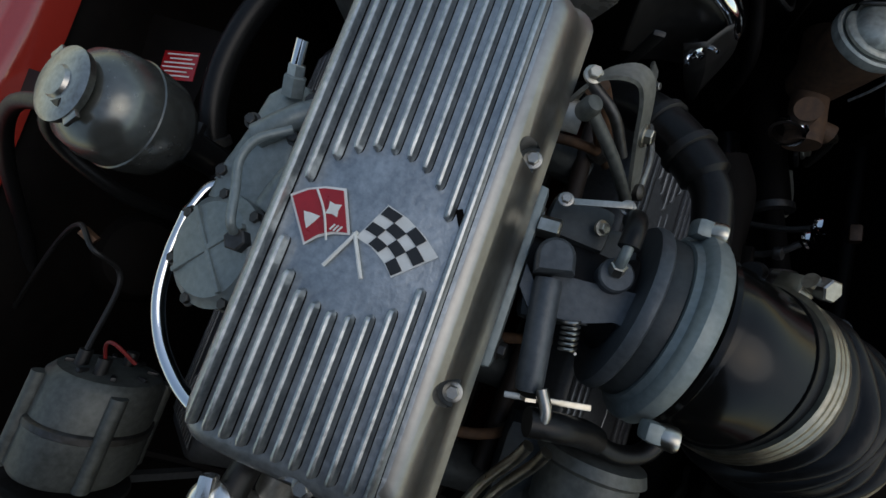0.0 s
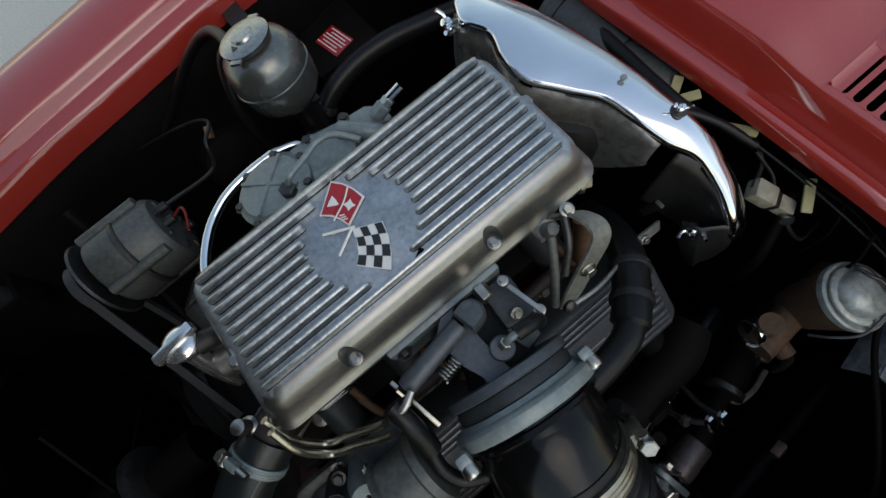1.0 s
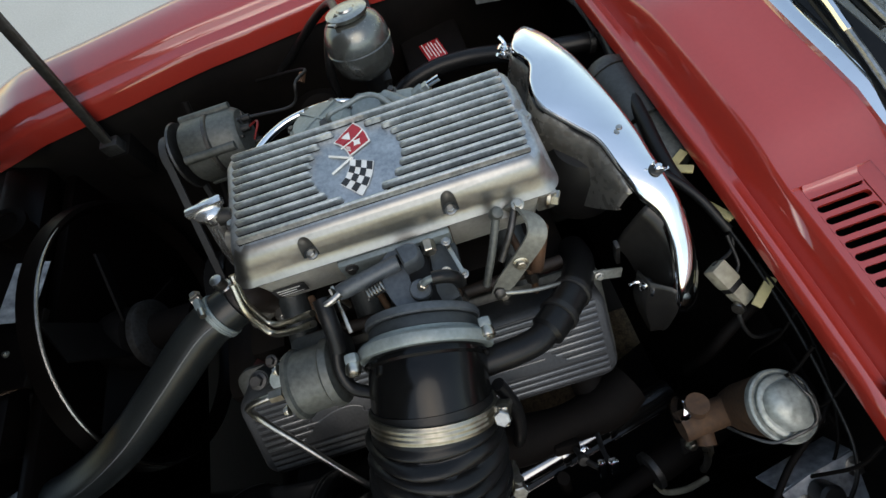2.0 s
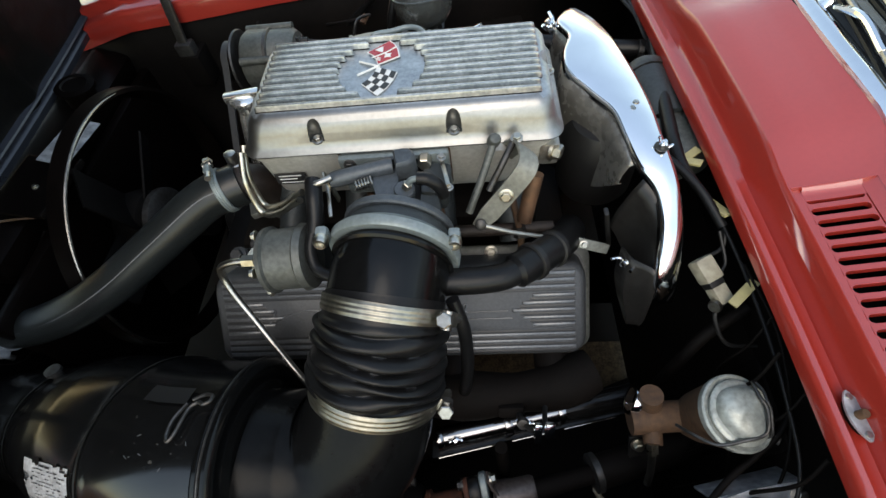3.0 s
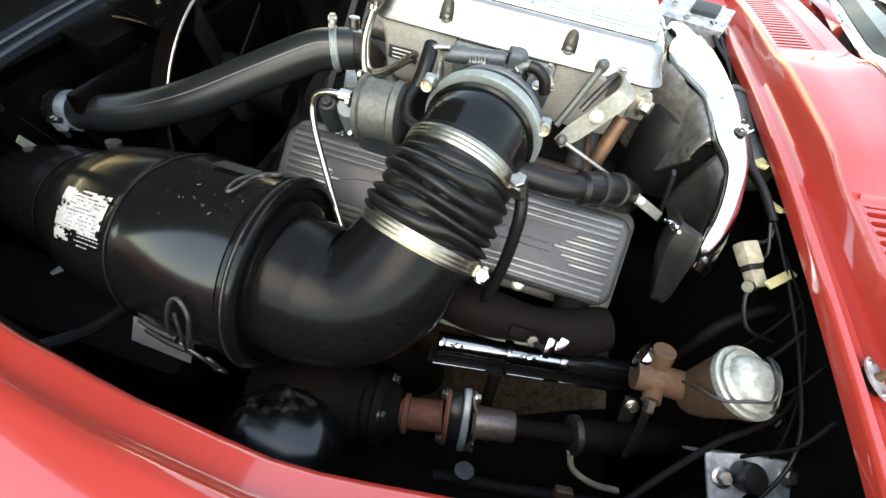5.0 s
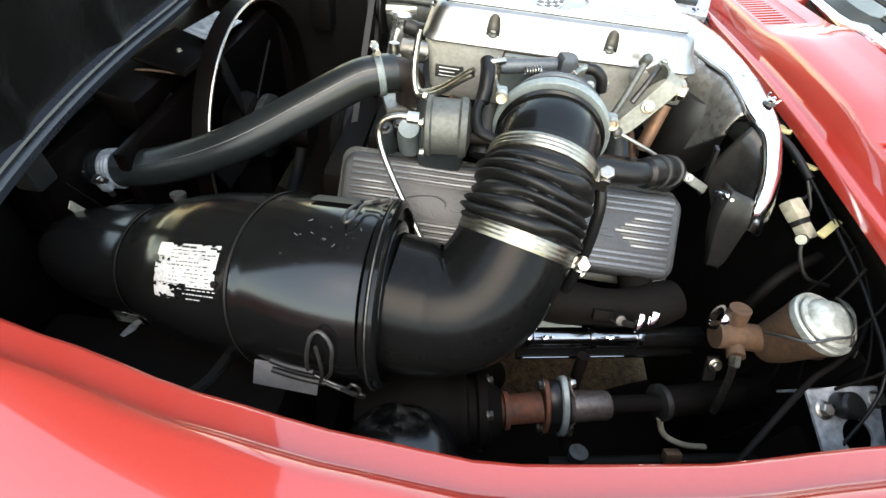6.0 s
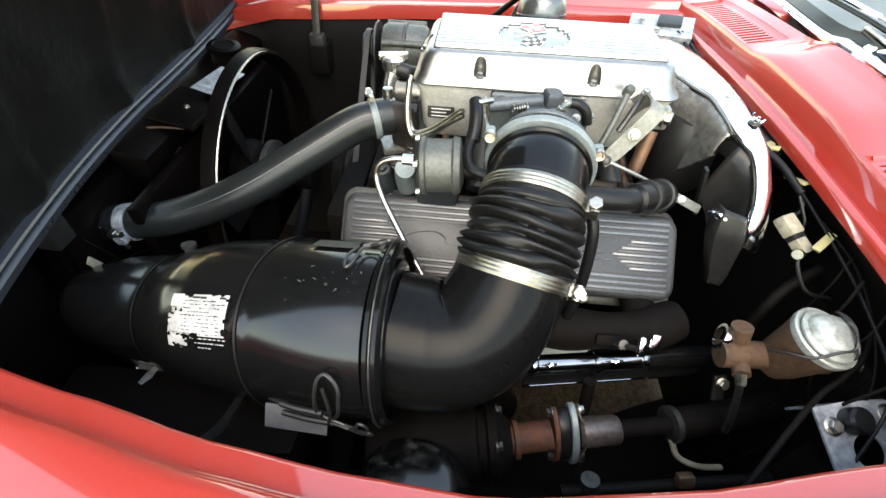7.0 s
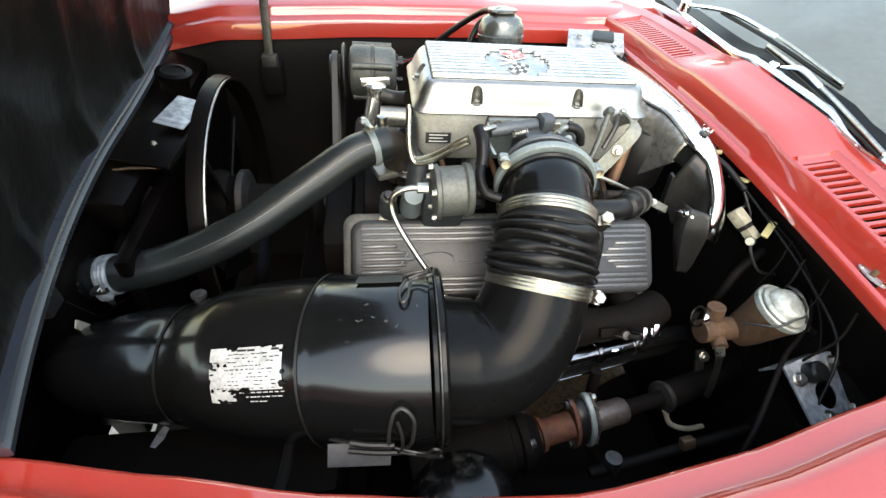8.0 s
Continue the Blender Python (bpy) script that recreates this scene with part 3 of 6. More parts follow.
part("label_plate", block((0.044, 0.090, 0.0016), Matrix.Translation((-0.508, 0.103, 0.772)) @ Matrix.Rotation(radians(12), 4, "Y") @ Matrix.Rotation(radians(-8), 4, "Z"), 0.0004), GALV, radiator, "bare metal data plate")
part("cover_panel", block((0.085, 0.105, 0.006), pose(-0.530, 0.026, 0.762, 0, 8, -6), 0.002), RADM, radiator, "black cover panel with a bright screw")
part("panel_lip", block((0.003, 0.105, 0.010), pose(-0.487, 0.020, 0.760, 0, 8, -6), 0.001), IRON, radiator)
bolt(radiator, (-0.525, 0.020, 0.766), (0, 0, 1), 0.0032, CAD)

shroud = thing("fan_shroud", (-0.45, 0.14, 0.38), "black fan shroud ring with a bright bare edge", "shroud")
SH = at((-0.475, 0.083, 0.601), (1, 0, 0))
part("ring", lathe([(0.204, 0.012), (0.207, 0.030), (0.214, 0.038), (0.220, 0.036), (0.2215, 0.028), (0.2225, 0.016), (0.214, 0.012)], SH, 72, close=True), RADM, shroud)
part("rim", tube([V((-0.4365, 0.083 + 0.2178 * math.sin(q), 0.601 + 0.2178 * math.cos(q))) for q in (radians(22 - 4 * k) for k in range(36))], lambda q: 0.0022 * min(1, 6 * q + 0.15, 6 * (1 - q) + 0.15), 1, 8, smooth_path=False), STEEL, shroud, "bright bare metal rim")
part("backing", block((0.02, 0.56, 0.36), pose(-0.520, 0.10, 0.54), 0.006), RADM, shroud)

fan = thing("cooling_fan", (-0.45, 0.14, 0.59), "dark grey five bladed cooling fan", "fan")
part("hub", lathe([(0, -0.02), (0.05, -0.02), (0.055, 0.0), (0.05, 0.02), (0.03, 0.03), (0.03, 0.12), (0, 0.12)], at((-0.47, 0.06, 0.625), (1, 0, 0)), 24), GRIME, fan)
part("fan_clutch", lathe([(0, 0.0), (0.020, 0.0), (0.050, 0.002), (0.055, 0.006), (0.055, 0.016), (0.048, 0.020), (0.022, 0.022), (0.018, 0.030), (0, 0.031)], at((-0.440, 0.06, 0.625), (1, 0, 0)), 36), DARKSTEEL, fan, "dull grey fan clutch")
for k in range(5):
    a = 2 * math.pi * k / 5 + 0.3
    m = Matrix.Translation((-0.462, 0.06, 0.625)) @ Matrix.Rotation(a, 4, "X") @ Matrix.Translation((0, 0, 0.090)) @ Matrix.Rotation(radians(28), 4, "Z")
    part("blade", block((0.004, 0.070, 0.110), m, 0.0015), GRIME, fan)

engine = thing("engine_block", (-0.02, 0.02, 0.36), "grimy dark engine block with traces of orange paint", "engine")
part("block", block((0.46, 0.24, 0.30), pose(-0.01, 0.02, 0.52), 0.02), GRIME, engine)
for s in (-1, 1):
    part("cylinder_head", block((0.470, 0.128, 0.085), pose(-0.008, 0.02 + s * 0.112, 0.618, s * -43, 0, 0), 0.008), ENGINE_RED if s < 0 else GRIME, engine, "cylinder head in worn orange paint" if s < 0 else "")
part("intake_manifold", block((0.34, 0.16, 0.07), pose(0.0, 0.02, 0.715), 0.012), GRIME, engine, "dull cast intake manifold")
for x in (-0.135, -0.05, 0.05, 0.135):
    for s in (-1, 1):
        part("runner", tube([(x, 0.02, 0.80), (x, 0.02 + s * 0.05, 0.765), (x * 1.05, 0.02 + s * 0.10, 0.725)], 0.019, 5, 12), METER, engine)
for x in (-0.105, -0.03, 0.05, 0.135):
    part("injector_line", tube([(x, -0.046, 0.790), (x + 0.004, -0.070, 0.782), (x + 0.010, -0.092, 0.760), (x + 0.012, -0.102, 0.735)], 0.0042, 5, 10), BROWN, engine, "rusty injector line")
    part("injector_nut", hex_at((x + 0.009, -0.088, 0.764), (0.1, -0.5, -0.85), 0.0075, 0.014), DARKSTEEL, engine)
part("injector_rail", tube([(-0.13, -0.080, 0.752), (0.02, -0.084, 0.754), (0.185, -0.080, 0.748)], 0.0075, 4, 14), DARKBROWN, engine, "dark brown rail under the plenum")
part("timing_cover", block((0.05, 0.24, 0.26), pose(-0.262, 0.02, 0.54), 0.02), GRIME, engine)
part("pulley", lathe([(0.0, 0), (0.07, 0), (0.075, 0.004), (0.062, 0.012), (0.075, 0.020), (0.07, 0.024), (0.0, 0.026)], at((-0.315, 0.10, 0.60), (1, 0, 0)), 32), SATIN, engine)
part("thermostat_housing", tube([(-0.165, -0.005, 0.735), (-0.166, -0.018, 0.780), (-0.176, -0.029, 0.803), (-0.198, -0.039, 0.807)], lambda s: 0.024 - 0.003 * s, 6, 18), DARKBROWN, engine, "rusty brown thermostat housing")
part("housing_flange", block((0.085, 0.055, 0.012), pose(-0.165, -0.005, 0.752, 0, 0, 20), 0.004), BARE, engine)
bolt(engine, (-0.18, 0.03, 0.755), (0, 0, 1), 0.007)
bolt(engine, (-0.155, -0.04, 0.757), (0, 0, 1), 0.007)
part("front_casting", block((0.05, 0.10, 0.05), pose(-0.195, -0.02, 0.70), 0.012), GRIME, engine)
part("sensor", lathe([(0.010, 0), (0.010, 0.018), (0.007, 0.02), (0.007, 0.034), (0, 0.036)], at((-0.19, -0.02, 0.806), (0, 0.1, 1)), 14), STEEL, engine)

belt = thing("drive_belt", (-0.30, 0.30, 0.6), "black rubber fan belt on its pulleys", "belt")
def belt_loop(x, a, ra, b, rb, w=0.010, t=0.007):
    """A belt round two pulleys at a and b in the plane of x."""
    a, b = V((0, *a)), V((0, *b))
    d = (b - a).normalized()
    n = V((0, -d.z, d.y))
    off = math.asin(max(-1, min(1, (ra - rb) / (b - a).length)))
    path = []
    for c, r, s in ((a, ra, 1), (b, rb, -1)):
        for k in range(13):
            ang = (math.pi / 2 + off) + (math.pi - 2 * off) * k / 12 if s > 0 else (-math.pi / 2 - off) + (math.pi + 2 * off) * k / 12
            path.append((c, r, d * math.cos(ang) + n * math.sin(ang)))
    rows = []
    for c, r, u in path + path[:1]:
        p = c + u * r
        rows.append([V((x + i * w / 2, *(p + u * j * t).yz)) for i, j in ((-0.7, 0), (0.7, 0), (1, 1), (-1, 1))])
    return loft(rows, cap=False)


part("belt", belt_loop(-0.2684, (0.07, 0.60), 0.066, (0.226, 0.795), 0.026), BELTM, belt)
part("belt", belt_loop(-0.286, (0.10, 0.60), 0.066, (0.05, 0.40), 0.07), RUBBER, belt)

hose = thing("radiator_hose", (-0.4, -0.1, 0.66), "black rubber upper radiator hose with clamps at both ends", "hose")
HP = [(-0.184, -0.034, 0.807), (-0.205, -0.043, 0.806), (-0.235, -0.056, 0.799), (-0.30, -0.092, 0.768), (-0.37, -0.126, 0.733), (-0.44, -0.147, 0.704), (-0.51, -0.157, 0.683), (-0.580, -0.158, 0.671)]
part("tube", tube(HP, 0.0255, 10, 24), HOSE, hose)
part("mould_seam", tube([V(p) + V((0.005, -0.0172, 0.0185)) for p in HP[1:]], 0.0008, 8, 6), GREY, hose, "pale scuffed mould seam")


def clamp(origin, axis, r, width, screw, parent=None, mat=BAND):
    """A band clamp with its screw housing; screw: the way from the middle to the screw."""
    c = thing("hose_clamp", origin, "steel band clamp with a worm screw", "clamp", "hose clamps") if parent is None else parent
    m = at(origin, axis)
    ridges = [(r, -width / 2), (r + 0.0012, -width / 2)]
    for u in (-0.28, 0.0, 0.28):
        ridges += [(r + 0.0014, (u - 0.10) * width), (r + 0.0019, (u - 0.04) * width), (r + 0.0019, (u + 0.04) * width), (r + 0.0014, (u + 0.10) * width)]
    part("band", lathe(ridges + [(r + 0.0012, width / 2), (r, width / 2)], m, 56), mat, c)
    out = V(screw).normalized()
    ax = V(axis).normalized()
    out = (out - ax * out.dot(ax)).normalized()
    tan = ax.cross(out)
    mm = Matrix((tan, ax, out)).transposed().to_4x4()
    mm.translation = V(origin) + out * (r + 0.006)
    big = 1.25 if r > 0.05 else 1.0
    mid = V(origin) + out * (r + 0.0075 * big)
    part("screw_housing", block((0.016 * big, width * 0.9, 0.011 * big), mm, 0.003), mat, c)
    part("trunnion", tube([mid + tan * 0.010 * big - ax * width * 0.55, mid + tan * 0.010 * big + ax * width * 0.55], 0.0042 * big, 1, 12, smooth_path=False), STEEL, c)
    part("screw", tube([mid - tan * 0.018, mid + tan * 0.013 * big], 0.0036, 1, 10, smooth_path=False), STEEL, c)
    part("screw_head", hex_at(mid + tan * 0.012 * big, tan, 0.0060 * big, 0.006 * big), STEEL, c)
    return c


clamp((-0.205, -0.0430, 0.8060), (-0.90, -0.38, -0.10), 0.026, 0.009, (0.1, 0.2, 1), mat=ZINC)
clamp((-0.553, -0.158, 0.675), (-1, -0.03, -0.17), 0.0262, 0.017, (0.1, -0.95, -0.1), mat=GALV)

# ---- fuel injection plenum ----
plenum = thing("intake_plenum", (0.02, 0.02, 0.79), "ribbed cast aluminium intake plenum with a crossed flag badge", "intake plenum")
levels = [(0.8670, -0.1495, -0.0570, 0.1885, 0.100, 0.018), (0.8690, -0.1500, -0.0575, 0.1890, 0.1005, 0.018), (0.8725, -0.1475, -0.0545, 0.1870, 0.099, 0.018), (0.8760, -0.1440, -0.0515, 0.1835, 0.0965, 0.018),
          (0.8880, -0.1400, -0.0475, 0.1800, 0.0925, 0.018), (0.8980, -0.1360, -0.0430, 0.1775, 0.0885, 0.018), (0.9030, -0.1320, -0.0385, 0.1745, 0.0855, 0.017), (0.9052, -0.1270, -0.0330, 0.170, 0.0815, 0.016)]
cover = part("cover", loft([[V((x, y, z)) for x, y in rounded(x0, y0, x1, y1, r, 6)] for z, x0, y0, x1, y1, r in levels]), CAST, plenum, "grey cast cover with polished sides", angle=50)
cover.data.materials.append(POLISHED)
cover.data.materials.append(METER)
cut = bmesh.new()
for bx in (-0.064, 0.078):
    merge(cut, loft([[V((bx + math.cos(a) * 0.0080 * k, -0.0478 + math.sin(a) * 0.0085 * k - (0.014 if math.sin(a) < -0.1 else 0), z)) for a in (2 * math.pi * j / 20 for j in range(20))] for z, k in ((0.8800, 1.0), (0.893, 0.97), (0.92, 0.93))]))
for bx, by in ((0.181, 0.028), (-0.142, 0.012)):
    merge(cut, lathe([(0.012, 0.8845), (0.013, 0.92)], Matrix.Translation((bx, by, 0)), 20))
carve(cover, cut)
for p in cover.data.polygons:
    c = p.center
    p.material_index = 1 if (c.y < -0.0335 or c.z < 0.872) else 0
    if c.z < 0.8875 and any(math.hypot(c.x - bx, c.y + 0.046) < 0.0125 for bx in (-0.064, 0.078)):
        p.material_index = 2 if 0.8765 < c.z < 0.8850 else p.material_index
for bx in (-0.064, 0.078):
    bolt(plenum, (bx, -0.0480, 0.8800), (0, 0, 1), 0.0040)
bolt(plenum, (0.179, 0.028, 0.8850), (0, 0, 1), 0.0048)
bolt(plenum, (-0.140, 0.012, 0.8850), (0, 0, 1), 0.0048)
part("base", loft([[V((x, y, z)) for x, y in rounded(x0, y0, x1, y1, 0.014, 5)] for z, x0, y0, x1, y1 in ((0.785, -0.130, -0.036, 0.160, 0.082), (0.80, -0.138, -0.044, 0.168, 0.088), (0.852, -0.143, -0.049, 0.178, 0.092), (0.862, -0.1465, -0.053, 0.183, 0.096), (0.8665, -0.1465, -0.053, 0.183, 0.096))]), BASEM, plenum, "dull aluminium plenum base")
bolt(plenum, (0.181, -0.045, 0.840), (0.9, -0.5, 0), 0.0085, CAD)
part("bolt_boss", block((0.022, 0.020, 0.030), pose(0.176, -0.040, 0.838), 0.005), BARE, plenum)

CX, CY, CR = 0.003, 0.024, 0.044


def rib(x0, x1, y):
    """A rounded rib that runs fore and aft."""
    rows = []
    n = 6
    xs = [x0, x0 + 0.0015, x0 + 0.004] + [x0 + (x1 - x0) * k / n for k in range(1, n)] + [x1 - 0.004, x1 - 0.0015, x1]
    for x in xs:
        e = min(1, min(x - x0, x1 - x) / 0.004)
        k = 0.25 + 0.75 * math.sqrt(max(0, e * (2 - e)))
        rows.append([V((x, y + u * 0.0025 * k, 0.9045 + h * 0.0078 * k)) for u, h in ((-1.35, 0), (-1.05, 0.22), (-0.92, 0.62), (-0.55, 0.93), (0, 1), (0.55, 0.93), (0.92, 0.62), (1.05, 0.22), (1.35, 0))])
    return loft(rows, closed=False, cap=False)


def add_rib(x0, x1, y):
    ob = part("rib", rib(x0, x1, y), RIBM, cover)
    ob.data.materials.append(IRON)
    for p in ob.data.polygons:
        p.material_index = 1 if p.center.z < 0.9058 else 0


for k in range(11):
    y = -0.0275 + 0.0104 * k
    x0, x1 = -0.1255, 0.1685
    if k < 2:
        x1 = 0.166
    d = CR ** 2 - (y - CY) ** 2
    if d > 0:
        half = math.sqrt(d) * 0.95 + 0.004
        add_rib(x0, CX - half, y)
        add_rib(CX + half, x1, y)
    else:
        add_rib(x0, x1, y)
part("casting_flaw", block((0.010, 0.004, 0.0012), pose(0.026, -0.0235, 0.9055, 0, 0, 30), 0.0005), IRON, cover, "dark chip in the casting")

badge = thing("flag_badge", (0, 0.025, 0.9055), "crossed flag badge, one red and one black and white chequered", "badge")


def flag(corners, z, bow, n, fill):
    """Cells of a waving flag between four corners."""
    a, b, c, d = [V((*p, z)) for p in corners]
    def f(u, v):
        p = a.lerp(b, u).lerp(d.lerp(c, u), v)
        return p + (d - a).normalized() * bow * math.sin(math.pi * u) * -1
    bm = bmesh.new()
    for i in range(n):
        for j in range(n):
            if fill(i, j):
                quad = []
                for u0, v0, u1, v1 in ((i, j, i + 1, j), (i + 1, j, i + 1, j + 1), (i + 1, j + 1, i, j + 1), (i, j + 1, i, j)):
                    for k in range(3):
                        t = k / 3
                        quad.append(f((u0 + (u1 - u0) * t) / n, (v0 + (v1 - v0) * t) / n))
                lo = [bm.verts.new(q) for q in quad]
                hi = [bm.verts.new(q + V((0, 0, 0.0008))) for q in quad]
                bm.faces.new(hi)
                for k in range(len(lo)):
                    bm.faces.new((lo[k], lo[(k + 1) % len(lo)], hi[(k + 1) % len(lo)], hi[k]))
    return bm


def inset(c, k):
    m = (sum(p[0] for p in c) / 4, sum(p[1] for p in c) / 4)
    return [(m[0] + (x - m[0]) * k, m[1] + (y - m[1]) * k) for x, y in c]


REDC = [(0.009, 0.0735), (0.022, 0.043), (-0.002, 0.031), (-0.0155, 0.0545)]
CHKC = [(0.0205, 0.0165), (0.002, -0.0195), (-0.0165, 0.001), (-0.002, 0.0275)]
part("flag_border", flag(REDC, 0.9062, 0.003, 1, lambda i, j: True), WHITE, badge, "raised white enamel border")
part("red_flag", flag(inset(REDC, 0.90), 0.9070, 0.003, 1, lambda i, j: True), BADGE_RED, badge, "red enamel flag")
part("flag_border", flag(CHKC, 0.9062, 0.003, 1, lambda i, j: True), WHITE, badge, "raised white enamel border")
for k in range(16):
    if (k // 4 + k) % 2 == 0:
        part("black_square", flag(inset(CHKC, 0.95), 0.9070, 0.003, 4, lambda i, j: i * 4 + j == k), INK, badge)
for a, b in (((-0.0225, 0.0395), (0.001, 0.0275)), ((-0.0225, 0.0165), (0.000, 0.029))):
    part("flag_pole", tube([(*a, 0.9068), (*b, 0.9072)], 0.0012, 1, 8, smooth_path=False), WHITE, badge)
part("flag_split", tube([(0.0165, 0.0585, 0.9082), (0.006, 0.050, 0.9082), (-0.009, 0.0425, 0.9082)], 0.0007, 5, 6), WHITE, badge)
def blot(cx, cy, spokes, r, z=0.9079):
    return plate([(cx + r * (1 if k % 2 else 0.55) * math.cos(math.pi * k / spokes), cy + r * (1 if k % 2 else 0.55) * math.sin(math.pi * k / spokes)) for k in range(2 * spokes)], 0.0006, Matrix.Translation((0, 0, z)))
part("white_emblem", blot(0.0085, 0.0450, 4, 0.0052), WHITE, badge)
part("white_emblem", blot(-0.0005, 0.0560, 3, 0.0058), WHITE, badge)
for k in range(3):
    part("white_bar", block((0.0042, 0.0009, 0.0006), pose(-0.001 + 0.0, 0.0375 + 0.0022 * k, 0.9081, 0, 0, -28), 0), WHITE, badge)
plate_tag = thing("data_plate", (-0.112, -0.053, 0.82), "small black data plate with worn white lettering", "data plate")
part("plate", block((0.036, 0.0012, 0.016), pose(-0.112, -0.0505, 0.8275, -4, 0, 0), 0.0004), INK, plate_tag)
for k in range(3):
    part("print_bar", block((0.026 - 0.006 * (k == 1), 0.0004, 0.0011), pose(-0.112 - 0.003 * (k == 1), -0.0513, 0.8325 - 0.005 * k, -4, 0, 0), 0), WHITE, plate_tag)

# ---- air meter and intake tract ----
RING = V((0.0145, -0.1575, 0.827))
RDIR = V((-0.13, -0.98, -0.08)).normalized()
meter = thing("air_meter", (0.012, -0.06, 0.80), "grey cast air meter with a wide clamping ring", "air meter")
RM = at(RING, RDIR)
part("flange_ring", lathe([(0.048, -0.0125), (0.0560, -0.0120), (0.0580, -0.0085), (0.0625, -0.0075), (0.0650, -0.0045), (0.0650, 0.0030), (0.0635, 0.0050), (0.0560, 0.0050), (0.050, 0.0)], RM, 64, close=True), ZINC, meter)
part("groove_band", lathe([(0.046, -0.0235), (0.0525, -0.0230), (0.0540, -0.0180), (0.0540, -0.0130), (0.046, -0.0122)], RM, 56, close=True), METER, meter)
part("rear_flange", lathe([(0.020, -0.0330), (0.0550, -0.0325), (0.0565, -0.0300), (0.0565, -0.0255), (0.0550, -0.0240), (0.020, -0.0238)], RM, 56, close=True), PALECAST, meter)
part("throttle_body", lathe([(0.0, -0.105), (0.026, -0.105), (0.027, -0.09), (0.029, -0.05), (0.034, -0.034), (0.0, -0.033)], RM, 40), PIT, meter, "throttle body, black for the shade in its cavity")
part("deck", block((0.064, 0.068, 0.030), pose(0.026, -0.096, 0.837, 3, 0, 10), 0.006), METER, meter, "flat cast deck")
part("mounting_flange", block((0.118, 0.011, 0.056), pose(0.012, -0.058, 0.837), 0.006), ZINC, meter)
part("gasket", block((0.1195, 0.004, 0.0575), pose(0.012, -0.0515, 0.837), 0.0015), BROWN, meter, "rusty brown gasket edge")
dee = [(-0.0115, -0.0095), (0.0115, -0.0095)] + [(0.0115 * math.cos(q), 0.0005 + 0.0115 * math.sin(q)) for q in (math.pi * k / 10 for k in range(11))]
DM = Matrix.Translation((0.027, -0.0785, 0.858)) @ Matrix.Rotation(radians(-78), 4, "Z")
part("dome_boss", loft([[DM @ V((x * k_, y * k_, z)) for x, y in dee] for z, k_ in ((0.0, 1.0), (0.018, 1.0), (0.0215, 0.93), (0.0235, 0.78))]), PALECAST, meter, "rounded cast boss")
part("shaft_boss", tube([(0.015, -0.0790, 0.868), (0.011, -0.0795, 0.868), (-0.044, -0.0870, 0.862), (-0.050, -0.0880, 0.8615)], lambda q: 0.0086 if 0.04 < q < 0.96 else 0.0078, 1, 22, smooth_path=False), PALECAST, meter, "round cast shaft boss")
part("gusset", loft([[V((x, y, z)) for z in (0.856, 0.866)] + [V((x + dx, y + dy, z)) for z in (0.866, 0.856)] for x, y, dx, dy in ((0.020, -0.064, -0.014, 0.0), (0.008, -0.074, -0.012, 0.002), (0.004, -0.082, -0.012, 0.0))]), PALECAST, meter)
part("web", loft([[V((x, y, z)) for z in (0.852, 0.8650)] + [V((x + dx, y + dy, z)) for z in (0.8650, 0.852)] for x, y, dx, dy in ((0.020, -0.080, -0.026, -0.002), (0.021, -0.100, -0.025, -0.003), (0.0225, -0.118, -0.0195, -0.003), (0.0235, -0.130, -0.0205, -0.003))]), PALECAST, meter, "flat cast web to the ring", angle=20)
part("side_casting", block((0.030, 0.040, 0.030), pose(0.056, -0.086, 0.842, 4, 8, -4), 0.006), METER, meter)
part("cup_boss", lathe([(0.0095, -0.014), (0.0103, -0.006), (0.0103, 0.0), (0.0092, 0.0012), (0, 0.0012)], at((0.029, -0.114, 0.8715), (0.1, -0.05, 1)), 24), PALECAST, meter)
part("pipe_nut", hex_at((0.0305, -0.113, 0.8725), (0.5, 0.0, 0.85), 0.0048, 0.007), CAD, meter)
part("idle_pipe", tube([(0.032, -0.113, 0.876), (0.0375, -0.1130, 0.8830), (0.045, -0.1135, 0.8855)], 0.0032, 6, 14), ZINC, meter, "short bent idle air pipe")
part("pipe_sleeve", tube([(0.043, -0.1134, 0.8852), (0.053, -0.1142, 0.884), (0.062, -0.1150, 0.876), (0.066, -0.1155, 0.862)], 0.0062, 6, 16), RUBBER, meter, "black rubber sleeve")
part("throttle_lever", plate([(-0.005, -0.030), (0.003, -0.032), (0.005, 0.006), (0.002, 0.012), (-0.004, 0.010)], 0.002, at((-0.054, -0.089, 0.862), (1, 0.15, 0.1))), CAD, meter)
part("cross_link", block((0.004, 0.052, 0.0022), pose(-0.053, -0.101, 0.853, 6, 0, 11), 0.0008), CAD, meter)
part("lever_link", block((0.0042, 0.040, 0.0020), pose(0.0675, -0.092, 0.868, -8, 0, 11), 0.0008), CAD, meter, "flat steel link")
bolt(meter, (0.064, -0.074, 0.870), (0.1, 0, 1), 0.0032, STEEL)
bolt(meter, (0.071, -0.110, 0.866), (0.1, 0, 1), 0.0034, STEEL)
bolt(meter, (0.056, -0.100, 0.860), (0, -0.6, 0.8), 0.0036, CAD)
part("stud_nut", hex_at((0.046, -0.064, 0.861), (0, -1, 0.15), 0.0072, 0.013), CAD, meter)
bolt(meter, (-0.034, -0.064, 0.857), (0, -1, 0.25), 0.0048, DARKSTEEL)
bolt(meter, (0.058, -0.064, 0.826), (0, -1, 0), 0.0065, STEEL)


